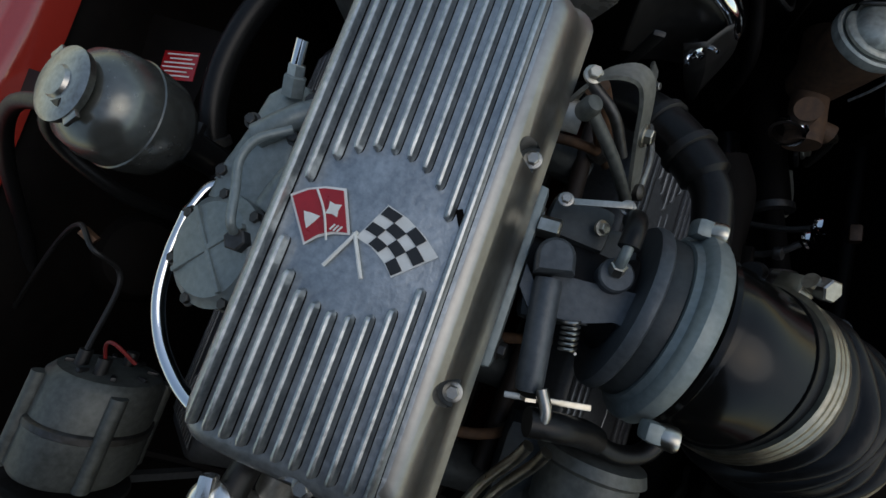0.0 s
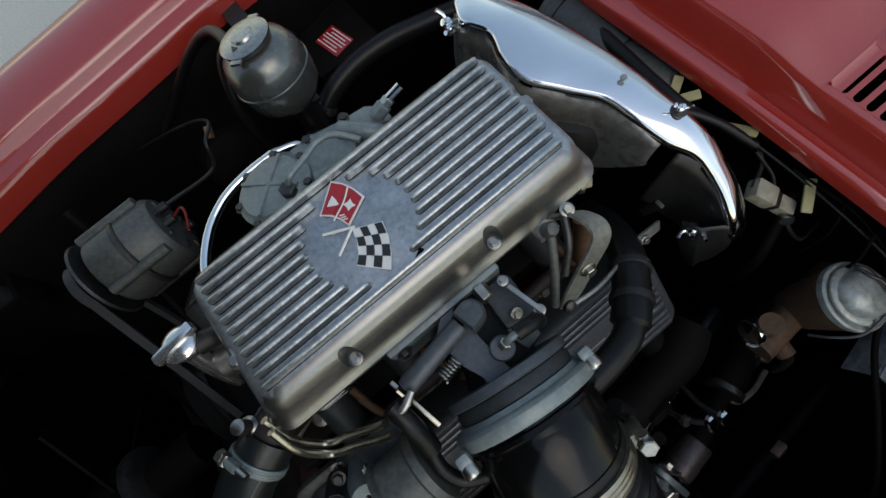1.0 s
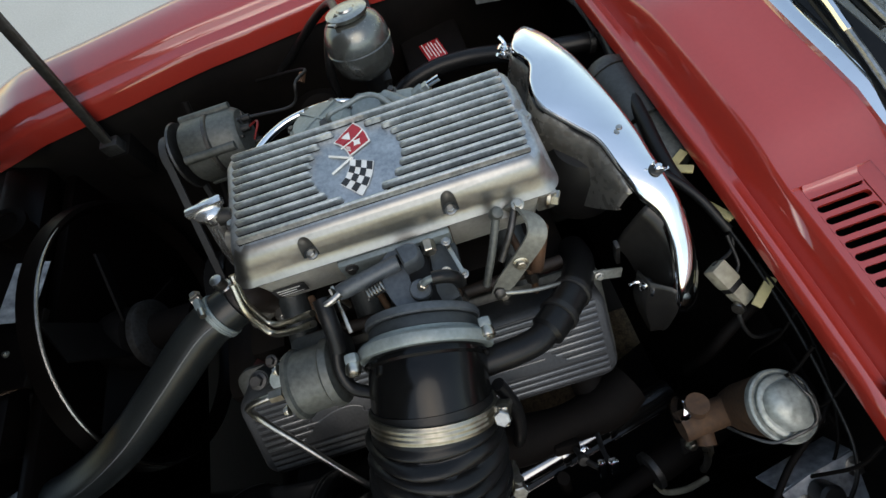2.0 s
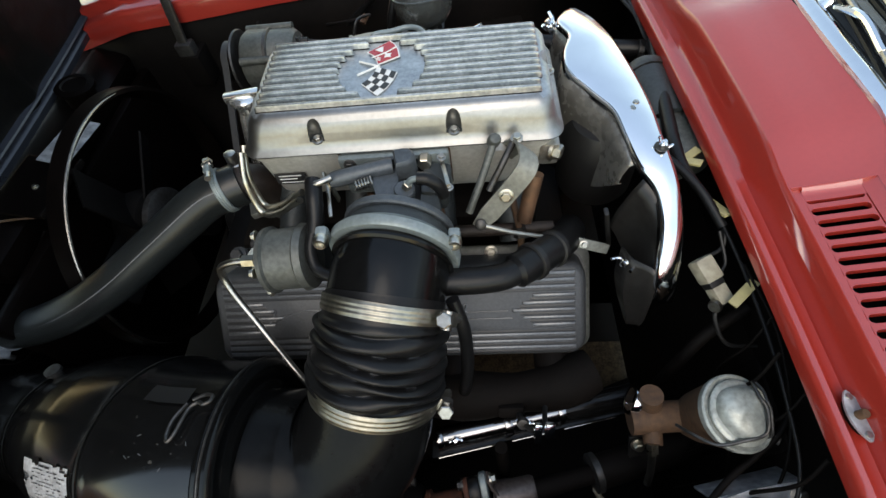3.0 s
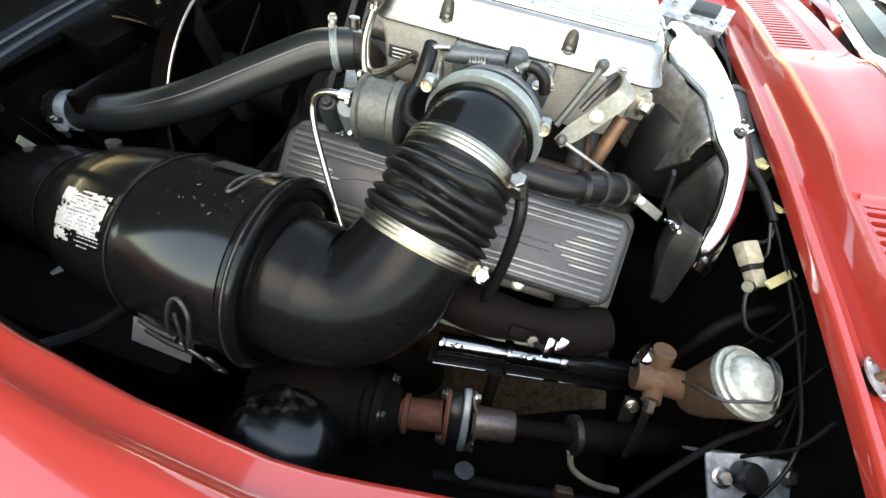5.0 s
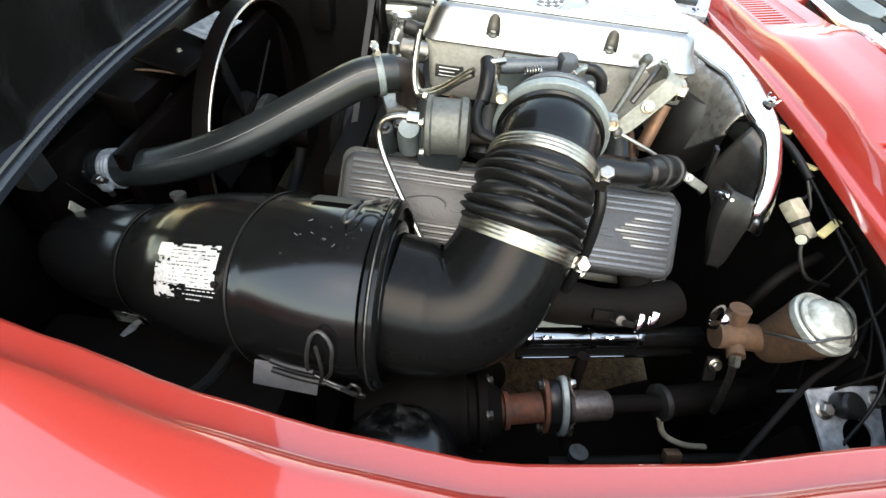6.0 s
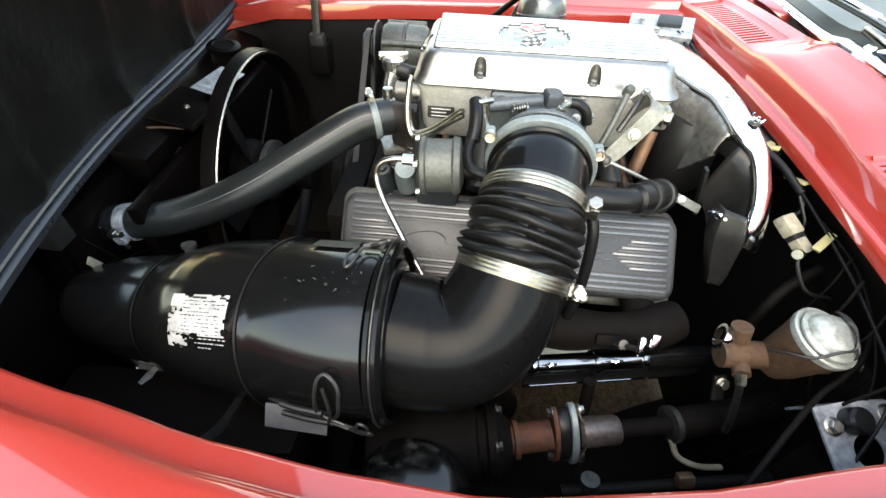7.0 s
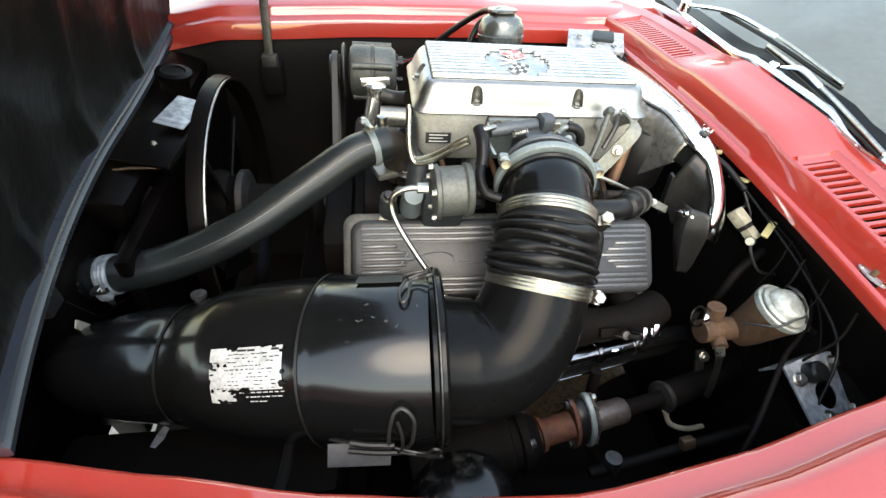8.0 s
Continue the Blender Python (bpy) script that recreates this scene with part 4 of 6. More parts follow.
def coil(a, b, r, turns, wire):
    a, b = V(a), V(b)
    x, y, z = frame_of(b - a)
    return tube([a.lerp(b, k / (turns * 10)) + (x * math.cos(k * math.pi / 5) + y * math.sin(k * math.pi / 5)) * r for k in range(turns * 10 + 1)], wire, 1, 6, smooth_path=False)


part("return_spring", coil((-0.004, -0.0985, 0.869), (-0.022, -0.1015, 0.866), 0.0048, 6, 0.0010), STEEL, meter)
for ex, ez in ((-0.047, 0.8655), (0.0755, 0.8525)):
    part("ring_ear", block((0.012, 0.012, 0.013), pose(ex, -0.157, ez, 10, 0, 0), 0.004), ZINC, meter)
    part("ear_bolt", lathe([(0.0060, -0.004), (0.0070, 0.001), (0.0070, 0.006), (0.0058, 0.008), (0.0040, 0.0078), (0.0035, 0.005), (0, 0.005)], at((ex, -0.163, ez), (0, -1, 0.2)), 18), CAD, meter)

adapter = thing("intake_adapter", (0.012, -0.19, 0.78), "glossy black intake adapter tube", "intake tube")
AD = [RING + RDIR * 0.004, RING + RDIR * 0.02, V((0.0098, -0.185, 0.8243)), V((0.0060, -0.210, 0.8147))]
part("tube", tube(AD, lambda s: 0.0560 + 0.0005 * s, 6, 56), BLACK, adapter)
part("rolled_edge", lathe([(0.0560, 0.0), (0.0595, 0.001), (0.0600, 0.004), (0.0575, 0.006), (0.0560, 0.006)], at(RING + RDIR * 0.008, RDIR), 56, close=True), BLACK, adapter)

bellows = thing("bellows_hose", (-0.002, -0.245, 0.74), "ribbed black rubber bellows hose", "hose")
BEL = [(0.0075, -0.200, 0.8190), (0.0048, -0.216, 0.8115), (0.001, -0.233, 0.799), (-0.005, -0.254, 0.780), (-0.0092, -0.268, 0.7665), (-0.0125, -0.281, 0.752)]


def bellow_r(s):
    return 0.0570 + 0.0045 * s


def bellow_warp(s, a):
    """Folds that wander and pinch a little round the hose."""
    body = min(1, max(0, (s - 0.18) / 0.05)) * min(1, max(0, (0.82 - s) / 0.05))
    way = s + 0.013 * math.sin(a * 2 + 9 * s) + 0.010 * math.sin(a * 3 + 1.3 + 15 * s) + 0.005 * math.sin(a * 5 + 4 + 27 * s)
    wave = abs(math.cos((way - 0.18) / 0.64 * math.pi * 6.0))
    return body * ((0.0082 + 0.0016 * math.sin(2 * a + 11 * s)) * wave ** 0.65 - 0.0016 + 0.0013 * math.sin(5 * a + 17 * s) + 0.0010 * math.sin(3 * a - 31 * s))



part("folds", tube(BEL, bellow_r, 26, 72, cap=False, warp=bellow_warp), RUBBER, bellows, angle=75)
part("cuff", tube(BEL[:2], lambda s: 0.0572, 6, 64), RUBBER, bellows, "smooth rubber end cuff")
part("cuff", tube(BEL[-2:], lambda s: 0.0615, 6, 64), RUBBER, bellows, "smooth rubber end cuff")
clamp((0.0060, -0.2105, 0.8145), (-0.19, -0.86, -0.46), 0.0585, 0.0150, (0.95, -0.3, 0.13))
clamp((-0.0095, -0.2715, 0.7630), (-0.22, -0.70, -0.68), 0.0618, 0.0155, (1.0, -0.1, -0.1))

elbow = thing("intake_elbow", (-0.06, -0.34, 0.62), "glossy black steel intake elbow with a welded seam", "intake tube")
def bezier(a, b, c, d, n):
    a, b, c, d = V(a), V(b), V(c), V(d)
    return [a * (1 - t) ** 3 + b * 3 * t * (1 - t) ** 2 + c * 3 * t * t * (1 - t) + d * t ** 3 for t in (k / n for k in range(n + 1))]


ELB = bezier((-0.0072, -0.262, 0.773), (-0.028, -0.330, 0.706), (-0.056, -0.333, 0.686), (-0.142, -0.327, 0.703), 18)
elbow_r = lambda s: 0.0597 + 0.0145 * min(1, 1.3 * s)
part("tube", tube(ELB, elbow_r, 3, 64), ELBOWM, elbow)
seam = []
for i, p in enumerate(ELB):
    s = i / 18
    r = elbow_r(s)
    out = V((0.62 * (1 - s), -0.32, -0.60 - 0.25 * s)).normalized()
    t = (ELB[min(i + 1, 18)] - ELB[max(i - 1, 0)]).normalized()
    seam.append(p + (out - t * out.dot(t)).normalized() * (r + 0.0006))
part("weld_seam", tube(seam[3:], 0.0013, 3, 8), DARKSTEEL, elbow, "bare metal weld seam")

cleaner = thing("air_cleaner", (-0.3, -0.34, 0.62), "long glossy black air cleaner canister with a worn white label", "air cleaner")
AXIS = [V(p) for p in ((-0.138, -0.326, 0.710), (-0.20, -0.321, 0.702), (-0.27, -0.307, 0.683), (-0.35, -0.292, 0.659), (-0.43, -0.278, 0.640), (-0.50, -0.268, 0.625), (-0.595, -0.256, 0.607))]
RAD = [(0.0, 0.0975), (0.225, 0.0975), (0.233, 0.0990), (0.243, 0.0990), (0.250, 0.0968), (0.42, 0.0950), (0.50, 0.0910), (0.56, 0.0840), (0.60, 0.0770), (0.63, 0.0740), (0.635, 0.0728), (0.70, 0.0722), (0.80, 0.0680), (0.90, 0.0580), (0.96, 0.0480), (1.0, 0.036)]
def can_r(s):
    for (a, p), (b, q) in zip(RAD, RAD[1:]):
        if s <= b:
            return p + (q - p) * (s - a) / (b - a)
    return RAD[-1][1]
part("canister", tube(AXIS, can_r, 12, 64), CANM, cleaner, angle=50)
CAN_LEN = sum((b - a).length for a, b in zip(spline(AXIS, 12), spline(AXIS, 12)[1:]))


def on_can(s, elev, off=0.0):
    """A point on the canister, s along it and elev degrees up from the near side."""
    pts = spline(AXIS, 12)
    want, run = s * CAN_LEN, 0.0
    for a, b in zip(pts, pts[1:]):
        d = (b - a).length
        if run + d >= want or b is pts[-1]:
            p, t = a.lerp(b, (want - run) / d), (b - a).normalized()
            break
        run += d
    o = V((0, -math.cos(radians(elev)), math.sin(radians(elev))))
    o = (o - t * o.dot(t)).normalized()
    return p + o * (can_r(s) + off)


cm = at(AXIS[0], (1, -0.03, 0.07))
part("end_cap", lathe([(0.0975, -0.004), (0.1003, -0.003), (0.1010, 0.001), (0.0983, 0.0035), (0.1003, 0.005), (0.1008, 0.009), (0.0975, 0.012), (0.093, 0.0125), (0.0900, 0.006), (0.080, 0.004), (0.078, 0.010), (0.0735, 0.011)], cm, 64), BLACK, cleaner, "black end cap with rolled beads")
band = lambda s0, s1, off: loft([[on_can(s, e, off) for e in range(0, 360, 6)] for s in (s0, s1)], cap=False)
part("seam_band", band(0.626, 0.636, 0.0012), SATIN, cleaner)
part("seam_band", band(0.234, 0.240, 0.0010), SATIN, cleaner)


def patch(s0, s1, e0, e1, off, n=10, wobble=0.0):
    bm = bmesh.new()
    g = [[bm.verts.new(on_can(s0 + (s1 - s0) * i / n, e0 + (e1 - e0) * j / n, off)) for j in range(n + 1)] for i in range(n + 1)]
    for i in range(n):
        for j in range(n):
            bm.faces.new((g[i][j], g[i + 1][j], g[i + 1][j + 1], g[i][j + 1]))
    return bm


label = part("label", patch(0.272, 0.452, 42, 66, 0.0008), DECAL, cleaner, "worn white paper label with illegible black print")
part("label_corner", patch(0.385, 0.452, 34, 42.2, 0.0009, 6), DECAL, label, "torn lower corner of the label")
rng = random.Random(5)


def flake(s, e, ws, we, off=0.0016):
    """A ragged spot on the canister."""
    bm = bmesh.new()
    ring_ = []
    for q in range(11):
        a, k = 2 * math.pi * q / 11, rng.uniform(0.55, 1.25)
        ring_.append(bm.verts.new(on_can(s + ws * k * math.cos(a), e + we * k * math.sin(a), off)))
    bm.faces.new(ring_)
    return bm


for j in range(11):
    e = 64.2 - 2.1 * j
    s = 0.445 if j == 0 else rng.uniform(0.39, 0.44)
    left = rng.choice((0.280, 0.290, 0.305)) if j else 0.280
    while s > left:
        w = rng.uniform(0.003, 0.013) if j else rng.uniform(0.010, 0.024)
        tall = rng.uniform(0.18, 0.38) if j else 0.6
        if rng.random() < 0.7:
            d = rng.uniform(-0.15, 0.15)
            part("print_bar", patch(max(0.277, s - w), s, e + d - tall, e + d + tall, 0.0014, 2), INK, label)
        s -= w + rng.uniform(0.0015, 0.006)
for j, e in enumerate((40.6, 38.0, 35.2)):
    s = (0.375, 0.36, 0.352)[j]
    while s > (0.268, 0.272, 0.31)[j]:
        w = rng.uniform(0.004, 0.012)
        part("print_bar", patch(s - w, s, e - 0.32, e + 0.32, 0.0009, 2), DECAL, label, "pale print on the black canister")
        s -= w + rng.uniform(0.002, 0.005)
for k in range(18):
    side = k % 4
    s, e = (rng.uniform(0.275, 0.448), 66) if side == 0 else (rng.uniform(0.30, 0.448), 35 if k % 8 == 1 else 42) if side == 1 else (0.273, rng.uniform(43, 65)) if side == 2 else (0.451, rng.uniform(35, 65))
    part("torn_patch", flake(s, e, rng.uniform(0.004, 0.014), rng.uniform(0.8, 2.2)), BLACK, label)
for k in range(9):
    part("worn_spot", flake(rng.uniform(0.38, 0.445), rng.uniform(36, 58), rng.uniform(0.003, 0.009), rng.uniform(0.5, 1.6), 0.0018), BLACK, label)
for k in range(7):
    s, e = rng.choice((0.05, 0.07, 0.12)) + rng.gauss(0, 0.02), rng.choice((66, 78, 92)) + rng.gauss(0, 5)
    a, b = on_can(s, e, 0.0003), on_can(s + rng.uniform(-0.010, 0.010), e + rng.uniform(-2.5, 2.5), 0.0003)
    part("scratch", tube([a, b], lambda q: 0.00022, 1, 5, smooth_path=False), GREY, cleaner)
for k in range(26):
    s, e = rng.choice((0.06, 0.075, 0.13)) + rng.gauss(0, 0.018), rng.choice((70, 82, 96)) + rng.gauss(0, 5)
    part("dust_speck", flake(s, e, rng.uniform(0.0012, 0.0045), rng.uniform(0.3, 0.9), 0.0004), DUST, cleaner, "faint dust speck")
part("rim_edge", lathe([(0.1008, 0.0026), (0.1018, 0.0032), (0.1018, 0.0042), (0.1004, 0.0046)], cm, 64, close=True), DARKSTEEL, cleaner, "worn bare edge of the rim")


def clip_wire(path, r, mat):
    part("wire_clip", tube([on_can(q, e, off / 1000) for q, e, off in path], r, 8, 8), mat, cleaner, "bent wire spring clip")


# the near clip: a hairpin, its inner leg, two turns round the rim and two hinge rods
clip_wire(((0.094, 2, 8), (0.090, 12, 8), (0.086, 21, 8), (0.077, 28, 8), (0.065, 31, 8), (0.052, 28, 8), (0.043, 22, 8), (0.046, 14, 9), (0.052, 6, 9), (0.064, 0, 9)), 0.0019, DARKSTEEL)
clip_wire(((0.074, 22, 7), (0.068, 12, 8), (0.070, 2, 9), (0.080, -6, 9)), 0.0017, DARKSTEEL)
clip_wire(((0.085, 0, 8), (0.050, -5, 10), (0.020, -3, 13), (0.002, 4, 15), (-0.010, 2, 15), (-0.006, -5, 14), (0.020, -10, 12), (0.055, -14, 9)), 0.0017, DARKSTEEL)
clip_wire(((0.080, -8, 8), (0.045, -13, 10), (0.012, -10, 14), (-0.008, -5, 15), (-0.012, -10, 14), (0.010, -17, 12), (0.045, -20, 9)), 0.0017, DARKSTEEL)
clip_wire(((0.155, 7, 7), (0.125, 5, 8), (0.085, 3, 8)), 0.0032, SATIN)
clip_wire(((0.168, -4, 7), (0.120, -7, 8), (0.075, -9, 8)), 0.0032, SATIN)
# the far clip
clip_wire([(s * 0.6, 104 - 0.6 * o, off) for s, o, off in ((0.085, -4, 6), (0.105, 10, 6), (0.106, 22, 6), (0.093, 27, 7), (0.080, 22, 7), (0.072, 10, 7), (0.066, 0, 7), (0.040, -4, 8), (0.0, 0, 13), (-0.020, -3, 13), (-0.012, -8, 12), (0.03, -11, 8), (0.075, -8, 5))], 0.0017, DARKSTEEL)
part("clip_bracket", patch(0.06, 0.15, 107, 117, 0.003, 3), SATIN, cleaner)
part("mount_tab", block((0.066, 0.002, 0.028), Matrix.Translation((-0.222, -0.4200, 0.6720)) @ Matrix.Rotation(radians(-30), 4, "X") @ Matrix.Rotation(radians(3), 4, "Y"), 0.0006), GREY, cleaner, "flat grey mounting tab")
part("cone_bolt", lathe([(0.006, 0), (0.006, 0.008), (0.009, 0.009), (0.009, 0.014), (0, 0.015)], at(on_can(0.60, 128, -0.001), V((0, 0.3, 1))), 12), DARKSTEEL, cleaner)
part("support_strap", tube([(-0.30, -0.38, 0.64), (-0.30, -0.43, 0.66), (-0.30, -0.475, 0.70)], 0.006, 5, 8), SATIN, cleaner)

# ---- valve covers, manifold, shields ----
def valve_cover(side):
    """A finned cover on the sloping head; side -1 faces the near fender."""
    vc = thing("valve_cover", (-0.008, 0.02 - side * -0.185, 0.66), "finned grey cast valve cover with a raised script", "valve cover", "valve covers")
    fy = V((0, -side * 0.73, 0.68))
    n = V((1, 0, 0)).cross(fy) if side < 0 else -V((1, 0, 0)).cross(fy)
    xax = V((1, 0, 0)) if side < 0 else V((-1, 0, 0))
    m = Matrix((xax, fy, xax.cross(fy))).transposed().to_4x4()
    m.translation = V((-0.008, 0.02 + side * 0.187, 0.702))
    lev = [(-0.060, 0.2385, 0.068, 0.020), (-0.052, 0.2385, 0.068, 0.020), (-0.0505, 0.231, 0.0605, 0.020), (-0.010, 0.2275, 0.0575, 0.020), (-0.003, 0.2245, 0.0545, 0.019), (0.0, 0.220, 0.050, 0.018)]
    b = loft([[m @ V((x, y, z)) for x, y in rounded(-a, -c, a, c, r, 6)] for z, a, c, r in lev])
    shell = part("shell", b, VALVE, vc, angle=50)
    rim_ = [(-0.0605, 0.2390, 0.0685, 0.020), (-0.0600, 0.2415, 0.0712, 0.020), (-0.0530, 0.2415, 0.0712, 0.020), (-0.0512, 0.2395, 0.0690, 0.020), (-0.0508, 0.2300, 0.0600, 0.020)]
    part("flange", loft([[m @ V((x, y, z)) for x, y in rounded(-a, -c, a, c, r, 6)] for z, a, c, r in rim_]), ALT, vc, "bare flange edge")
    def fin(x0, x1, y, w=0.0027):
        rows = []
        for x in (x0, x0 + 0.003, (x0 + x1) / 2, x1 - 0.003, x1):
            k = 0.3 if x in (x0, x1) else 1
            rows.append([m @ V((x, y + u * w, h * 0.0024 * k - 0.0003)) for u, h in ((-1, 0), (-0.8, 0.8), (-0.4, 1), (0.4, 1), (0.8, 0.8), (1, 0))])
        part("fin", loft(rows, closed=False, cap=False), FINM, shell)
    for y in (0.045, 0.037, 0.029, -0.029, -0.037, -0.045):
        fin(-0.214, 0.214, y)
    for k, y in enumerate((0.019, 0.010, 0.001, -0.008, -0.017)):
        L = 0.05 + 0.012 * (2 - abs(k - 2))
        fin(-0.214, -0.214 + L, y, 0.0024)
        fin(0.214 - L, 0.214, y, 0.0024)
    def groove(x0, x1, y):
        part("groove", block((x1 - x0, 0.0031, 0.0006), m @ Matrix.Translation(((x0 + x1) / 2, y, 0.0001)), 0.0002), INK, shell, "black strip for the shade in the groove")
    for y in (0.049, 0.041, 0.033, 0.025, -0.025, -0.033, -0.041, -0.049):
        groove(-0.213, 0.213, y)
    for k, y in enumerate((0.0145, 0.0055, -0.0035, -0.0125)):
        L = 0.052 + 0.012 * (1.5 - abs(k - 1.5))
        groove(-0.213, -0.213 + L, y)
        groove(0.213 - L, 0.213, y)
    for stroke in (((-0.150, -0.002), (-0.135, 0.004), (-0.118, 0.009), (-0.098, 0.010), (-0.085, 0.004), (-0.084, -0.002), (-0.070, -0.005), (-0.045, -0.006), (-0.028, -0.001), (-0.020, 0.003), (-0.014, -0.002), (-0.022, -0.006)),
                   ((-0.160, -0.008), (-0.152, 0.004), (-0.148, 0.010)), ((0.052, 0.001), (0.060, 0.010), (0.062, 0.001), (0.072, 0.004), (0.086, 0.011), (0.085, 0.002), (0.100, 0.001), (0.135, 0.001)),
                   ((0.050, -0.008), (0.090, -0.008), (0.140, -0.008))):
        part("script_stroke", tube([m @ V((x, y, 0.0003)) for x, y in stroke], 0.0011, 5, 8), FINM, shell)
    for x in (-0.18, 0.119):
        bolt(vc, m @ V((x, -0.0635, -0.051)), m.to_3x3() @ V((0, 0, 1)), 0.0058, CAD)
        bolt(vc, m @ V((x, 0.0635, -0.051)), m.to_3x3() @ V((0, 0, 1)), 0.0058, CAD)
    return vc


valve_cover(-1)
valve_cover(1)

manifold = thing("exhaust_manifold", (0.0, -0.24, 0.56), "dark rusty cast iron exhaust manifold", "exhaust manifold")
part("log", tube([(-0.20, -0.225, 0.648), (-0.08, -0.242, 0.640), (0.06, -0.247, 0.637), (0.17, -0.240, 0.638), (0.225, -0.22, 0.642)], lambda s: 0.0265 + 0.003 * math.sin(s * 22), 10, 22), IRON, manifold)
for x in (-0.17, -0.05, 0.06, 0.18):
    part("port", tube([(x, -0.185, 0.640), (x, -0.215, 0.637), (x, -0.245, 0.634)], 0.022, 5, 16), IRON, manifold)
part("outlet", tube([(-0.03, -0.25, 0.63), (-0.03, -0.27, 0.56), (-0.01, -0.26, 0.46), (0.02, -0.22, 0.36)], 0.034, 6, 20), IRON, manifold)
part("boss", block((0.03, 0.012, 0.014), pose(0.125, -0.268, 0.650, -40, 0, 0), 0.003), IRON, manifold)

shields = thing("spark_plug_shield", (0.16, -0.26, 0.57), "chrome spark plug wire shield with wing bolts", "wire shield")
PSA = V((1, 0.22, -0.07)).normalized()
ps = lambda d: V((0.035, -0.2905, 0.6075)) + PSA * d
part("tube", tube([ps(0), ps(0.155)], 0.0132, 2, 32, smooth_path=False), PLUGCHROME, shields)
part("dark_tube", tube([ps(0.155), ps(0.252)], 0.0145, 2, 32, smooth_path=False), BLACK, shields, "black chrome end tube")
part("tube_mouth", lathe([(0.0118, 0.0), (0.0140, 0.0), (0.0146, 0.003), (0.0140, 0.007), (0.0132, 0.008)], at(ps(-0.001), PSA), 32), PLUGCHROME, shields)
for d in (0.088, 0.156):
    part("collar", lathe([(0.0132, -0.005), (0.0160, -0.0042), (0.0165, 0.0), (0.0160, 0.0042), (0.0132, 0.005)], at(ps(d), PSA), 32), PLUGCHROME, shields)
drop = V((-0.004, -0.008, -0.0185))
part("lower_channel", loft([[ps(d) + drop + V((0, u, w)) for u, w in ((-0.011, 0.004), (-0.012, -0.003), (-0.009, -0.009), (0.008, -0.009), (0.010, 0.0), (0.008, 0.005))] for d in (-0.004, 0.0, 0.246, 0.25)]), BLACK, shields, "black lower channel")
for d0, d1 in ((0.004, 0.080), (0.098, 0.146), (0.166, 0.236)):
    part("channel_glint", tube([ps(d0) + drop + V((0, -0.0125, 0.002)), ps(d1) + drop + V((0, -0.0125, 0.002))], 0.0009, 2, 8, smooth_path=False), PLUGCHROME, shields, "thin chrome strip for the highlight along the channel")


def wing_bolt(parent, origin, axis, spread, size=1.0, name="wing_nut"):
    o, ax = V(origin), V(axis).normalized()
    sp = V(spread)
    sp = (sp - ax * sp.dot(ax)).normalized()
    b = lathe([(0.0055 * size, -0.004 * size), (0.0065 * size, 0), (0.0055 * size, 0.007 * size), (0.003 * size, 0.008 * size), (0.003 * size, 0.012 * size), (0, 0.0125 * size)], at(o, ax), 14)
    for s in (-1, 1):
        tube([o + sp * s * 0.004 * size + ax * 0.002 * size, o + sp * s * 0.010 * size + ax * 0.007 * size, o + sp * s * 0.0125 * size + ax * 0.014 * size], lambda q: 0.0028 * size * (1 - 0.3 * q), 4, 8, bm=b)
    return part(name, b, CHROME, parent, "bright chrome wing nut")


wing_bolt(shields, (0.058, -0.294, 0.6185), (0, -0.4, 0.9), (1, 0.2, 0.0), 0.62)
wing_bolt(shields, (0.146, -0.275, 0.6120), (0, -0.4, 0.9), (1, 0.2, 0.0), 0.62)
part("stud", tube([(0.132, -0.262, 0.640), (0.136, -0.284, 0.664), (0.148, -0.298, 0.678)], 0.0035, 4, 8), DARKSTEEL, shields)
part("stud_clip", lathe([(0.006, -0.003), (0.007, 0), (0.006, 0.004), (0, 0.005)], at((0.136, -0.286, 0.668), (0, -0.7, 0.7)), 16), DARKSTEEL, shields)
part("chrome_tip", block((0.009, 0.008, 0.024), pose(0.150, -0.300, 0.686, -42, 6, 0), 0.004), CHROME, shields)
part("chrome_tip", block((0.010, 0.008, 0.018), pose(0.161, -0.300, 0.698, -42, 6, 0), 0.003), CHROME, shields)
part("stud", tube([(0.165, -0.262, 0.645), (0.160, -0.285, 0.672), (0.161, -0.298, 0.690)], 0.003, 4, 8), DARKSTEEL, shields)

# ---- ignition shield ----
ign = thing("ignition_shield", (0.25, 0.0, 0.66), "polished chrome ignition shield with wing nuts", "ignition shield")
FRONT = [V(p) for p in ((0.216, 0.175, 0.862), (0.206, 0.150, 0.868), (0.216, 0.118, 0.870), (0.206, 0.088, 0.868), (0.206, 0.055, 0.865), (0.226, 0.025, 0.860), (0.246, -0.005, 0.857), (0.254, -0.040, 0.850), (0.263, -0.072, 0.839), (0.277, -0.095, 0.830), (0.283, -0.117, 0.817), (0.282, -0.140, 0.803), (0.279, -0.160, 0.786), (0.277, -0.172, 0.765), (0.278, -0.176, 0.740))]
REAR = [V(p) for p in ((0.238, 0.190, 0.856), (0.254, 0.165, 0.857), (0.268, 0.125, 0.858), (0.276, 0.085, 0.858), (0.282, 0.050, 0.857), (0.287, 0.018, 0.855), (0.290, -0.010, 0.853), (0.292, -0.035, 0.849), (0.296, -0.066, 0.843), (0.302, -0.092, 0.830), (0.307, -0.119, 0.808), (0.306, -0.140, 0.794), (0.303, -0.160, 0.776), (0.302, -0.173, 0.755), (0.303, -0.178, 0.730))]
f_, r_ = spline(FRONT, 5), spline(REAR, 5)
rows = []
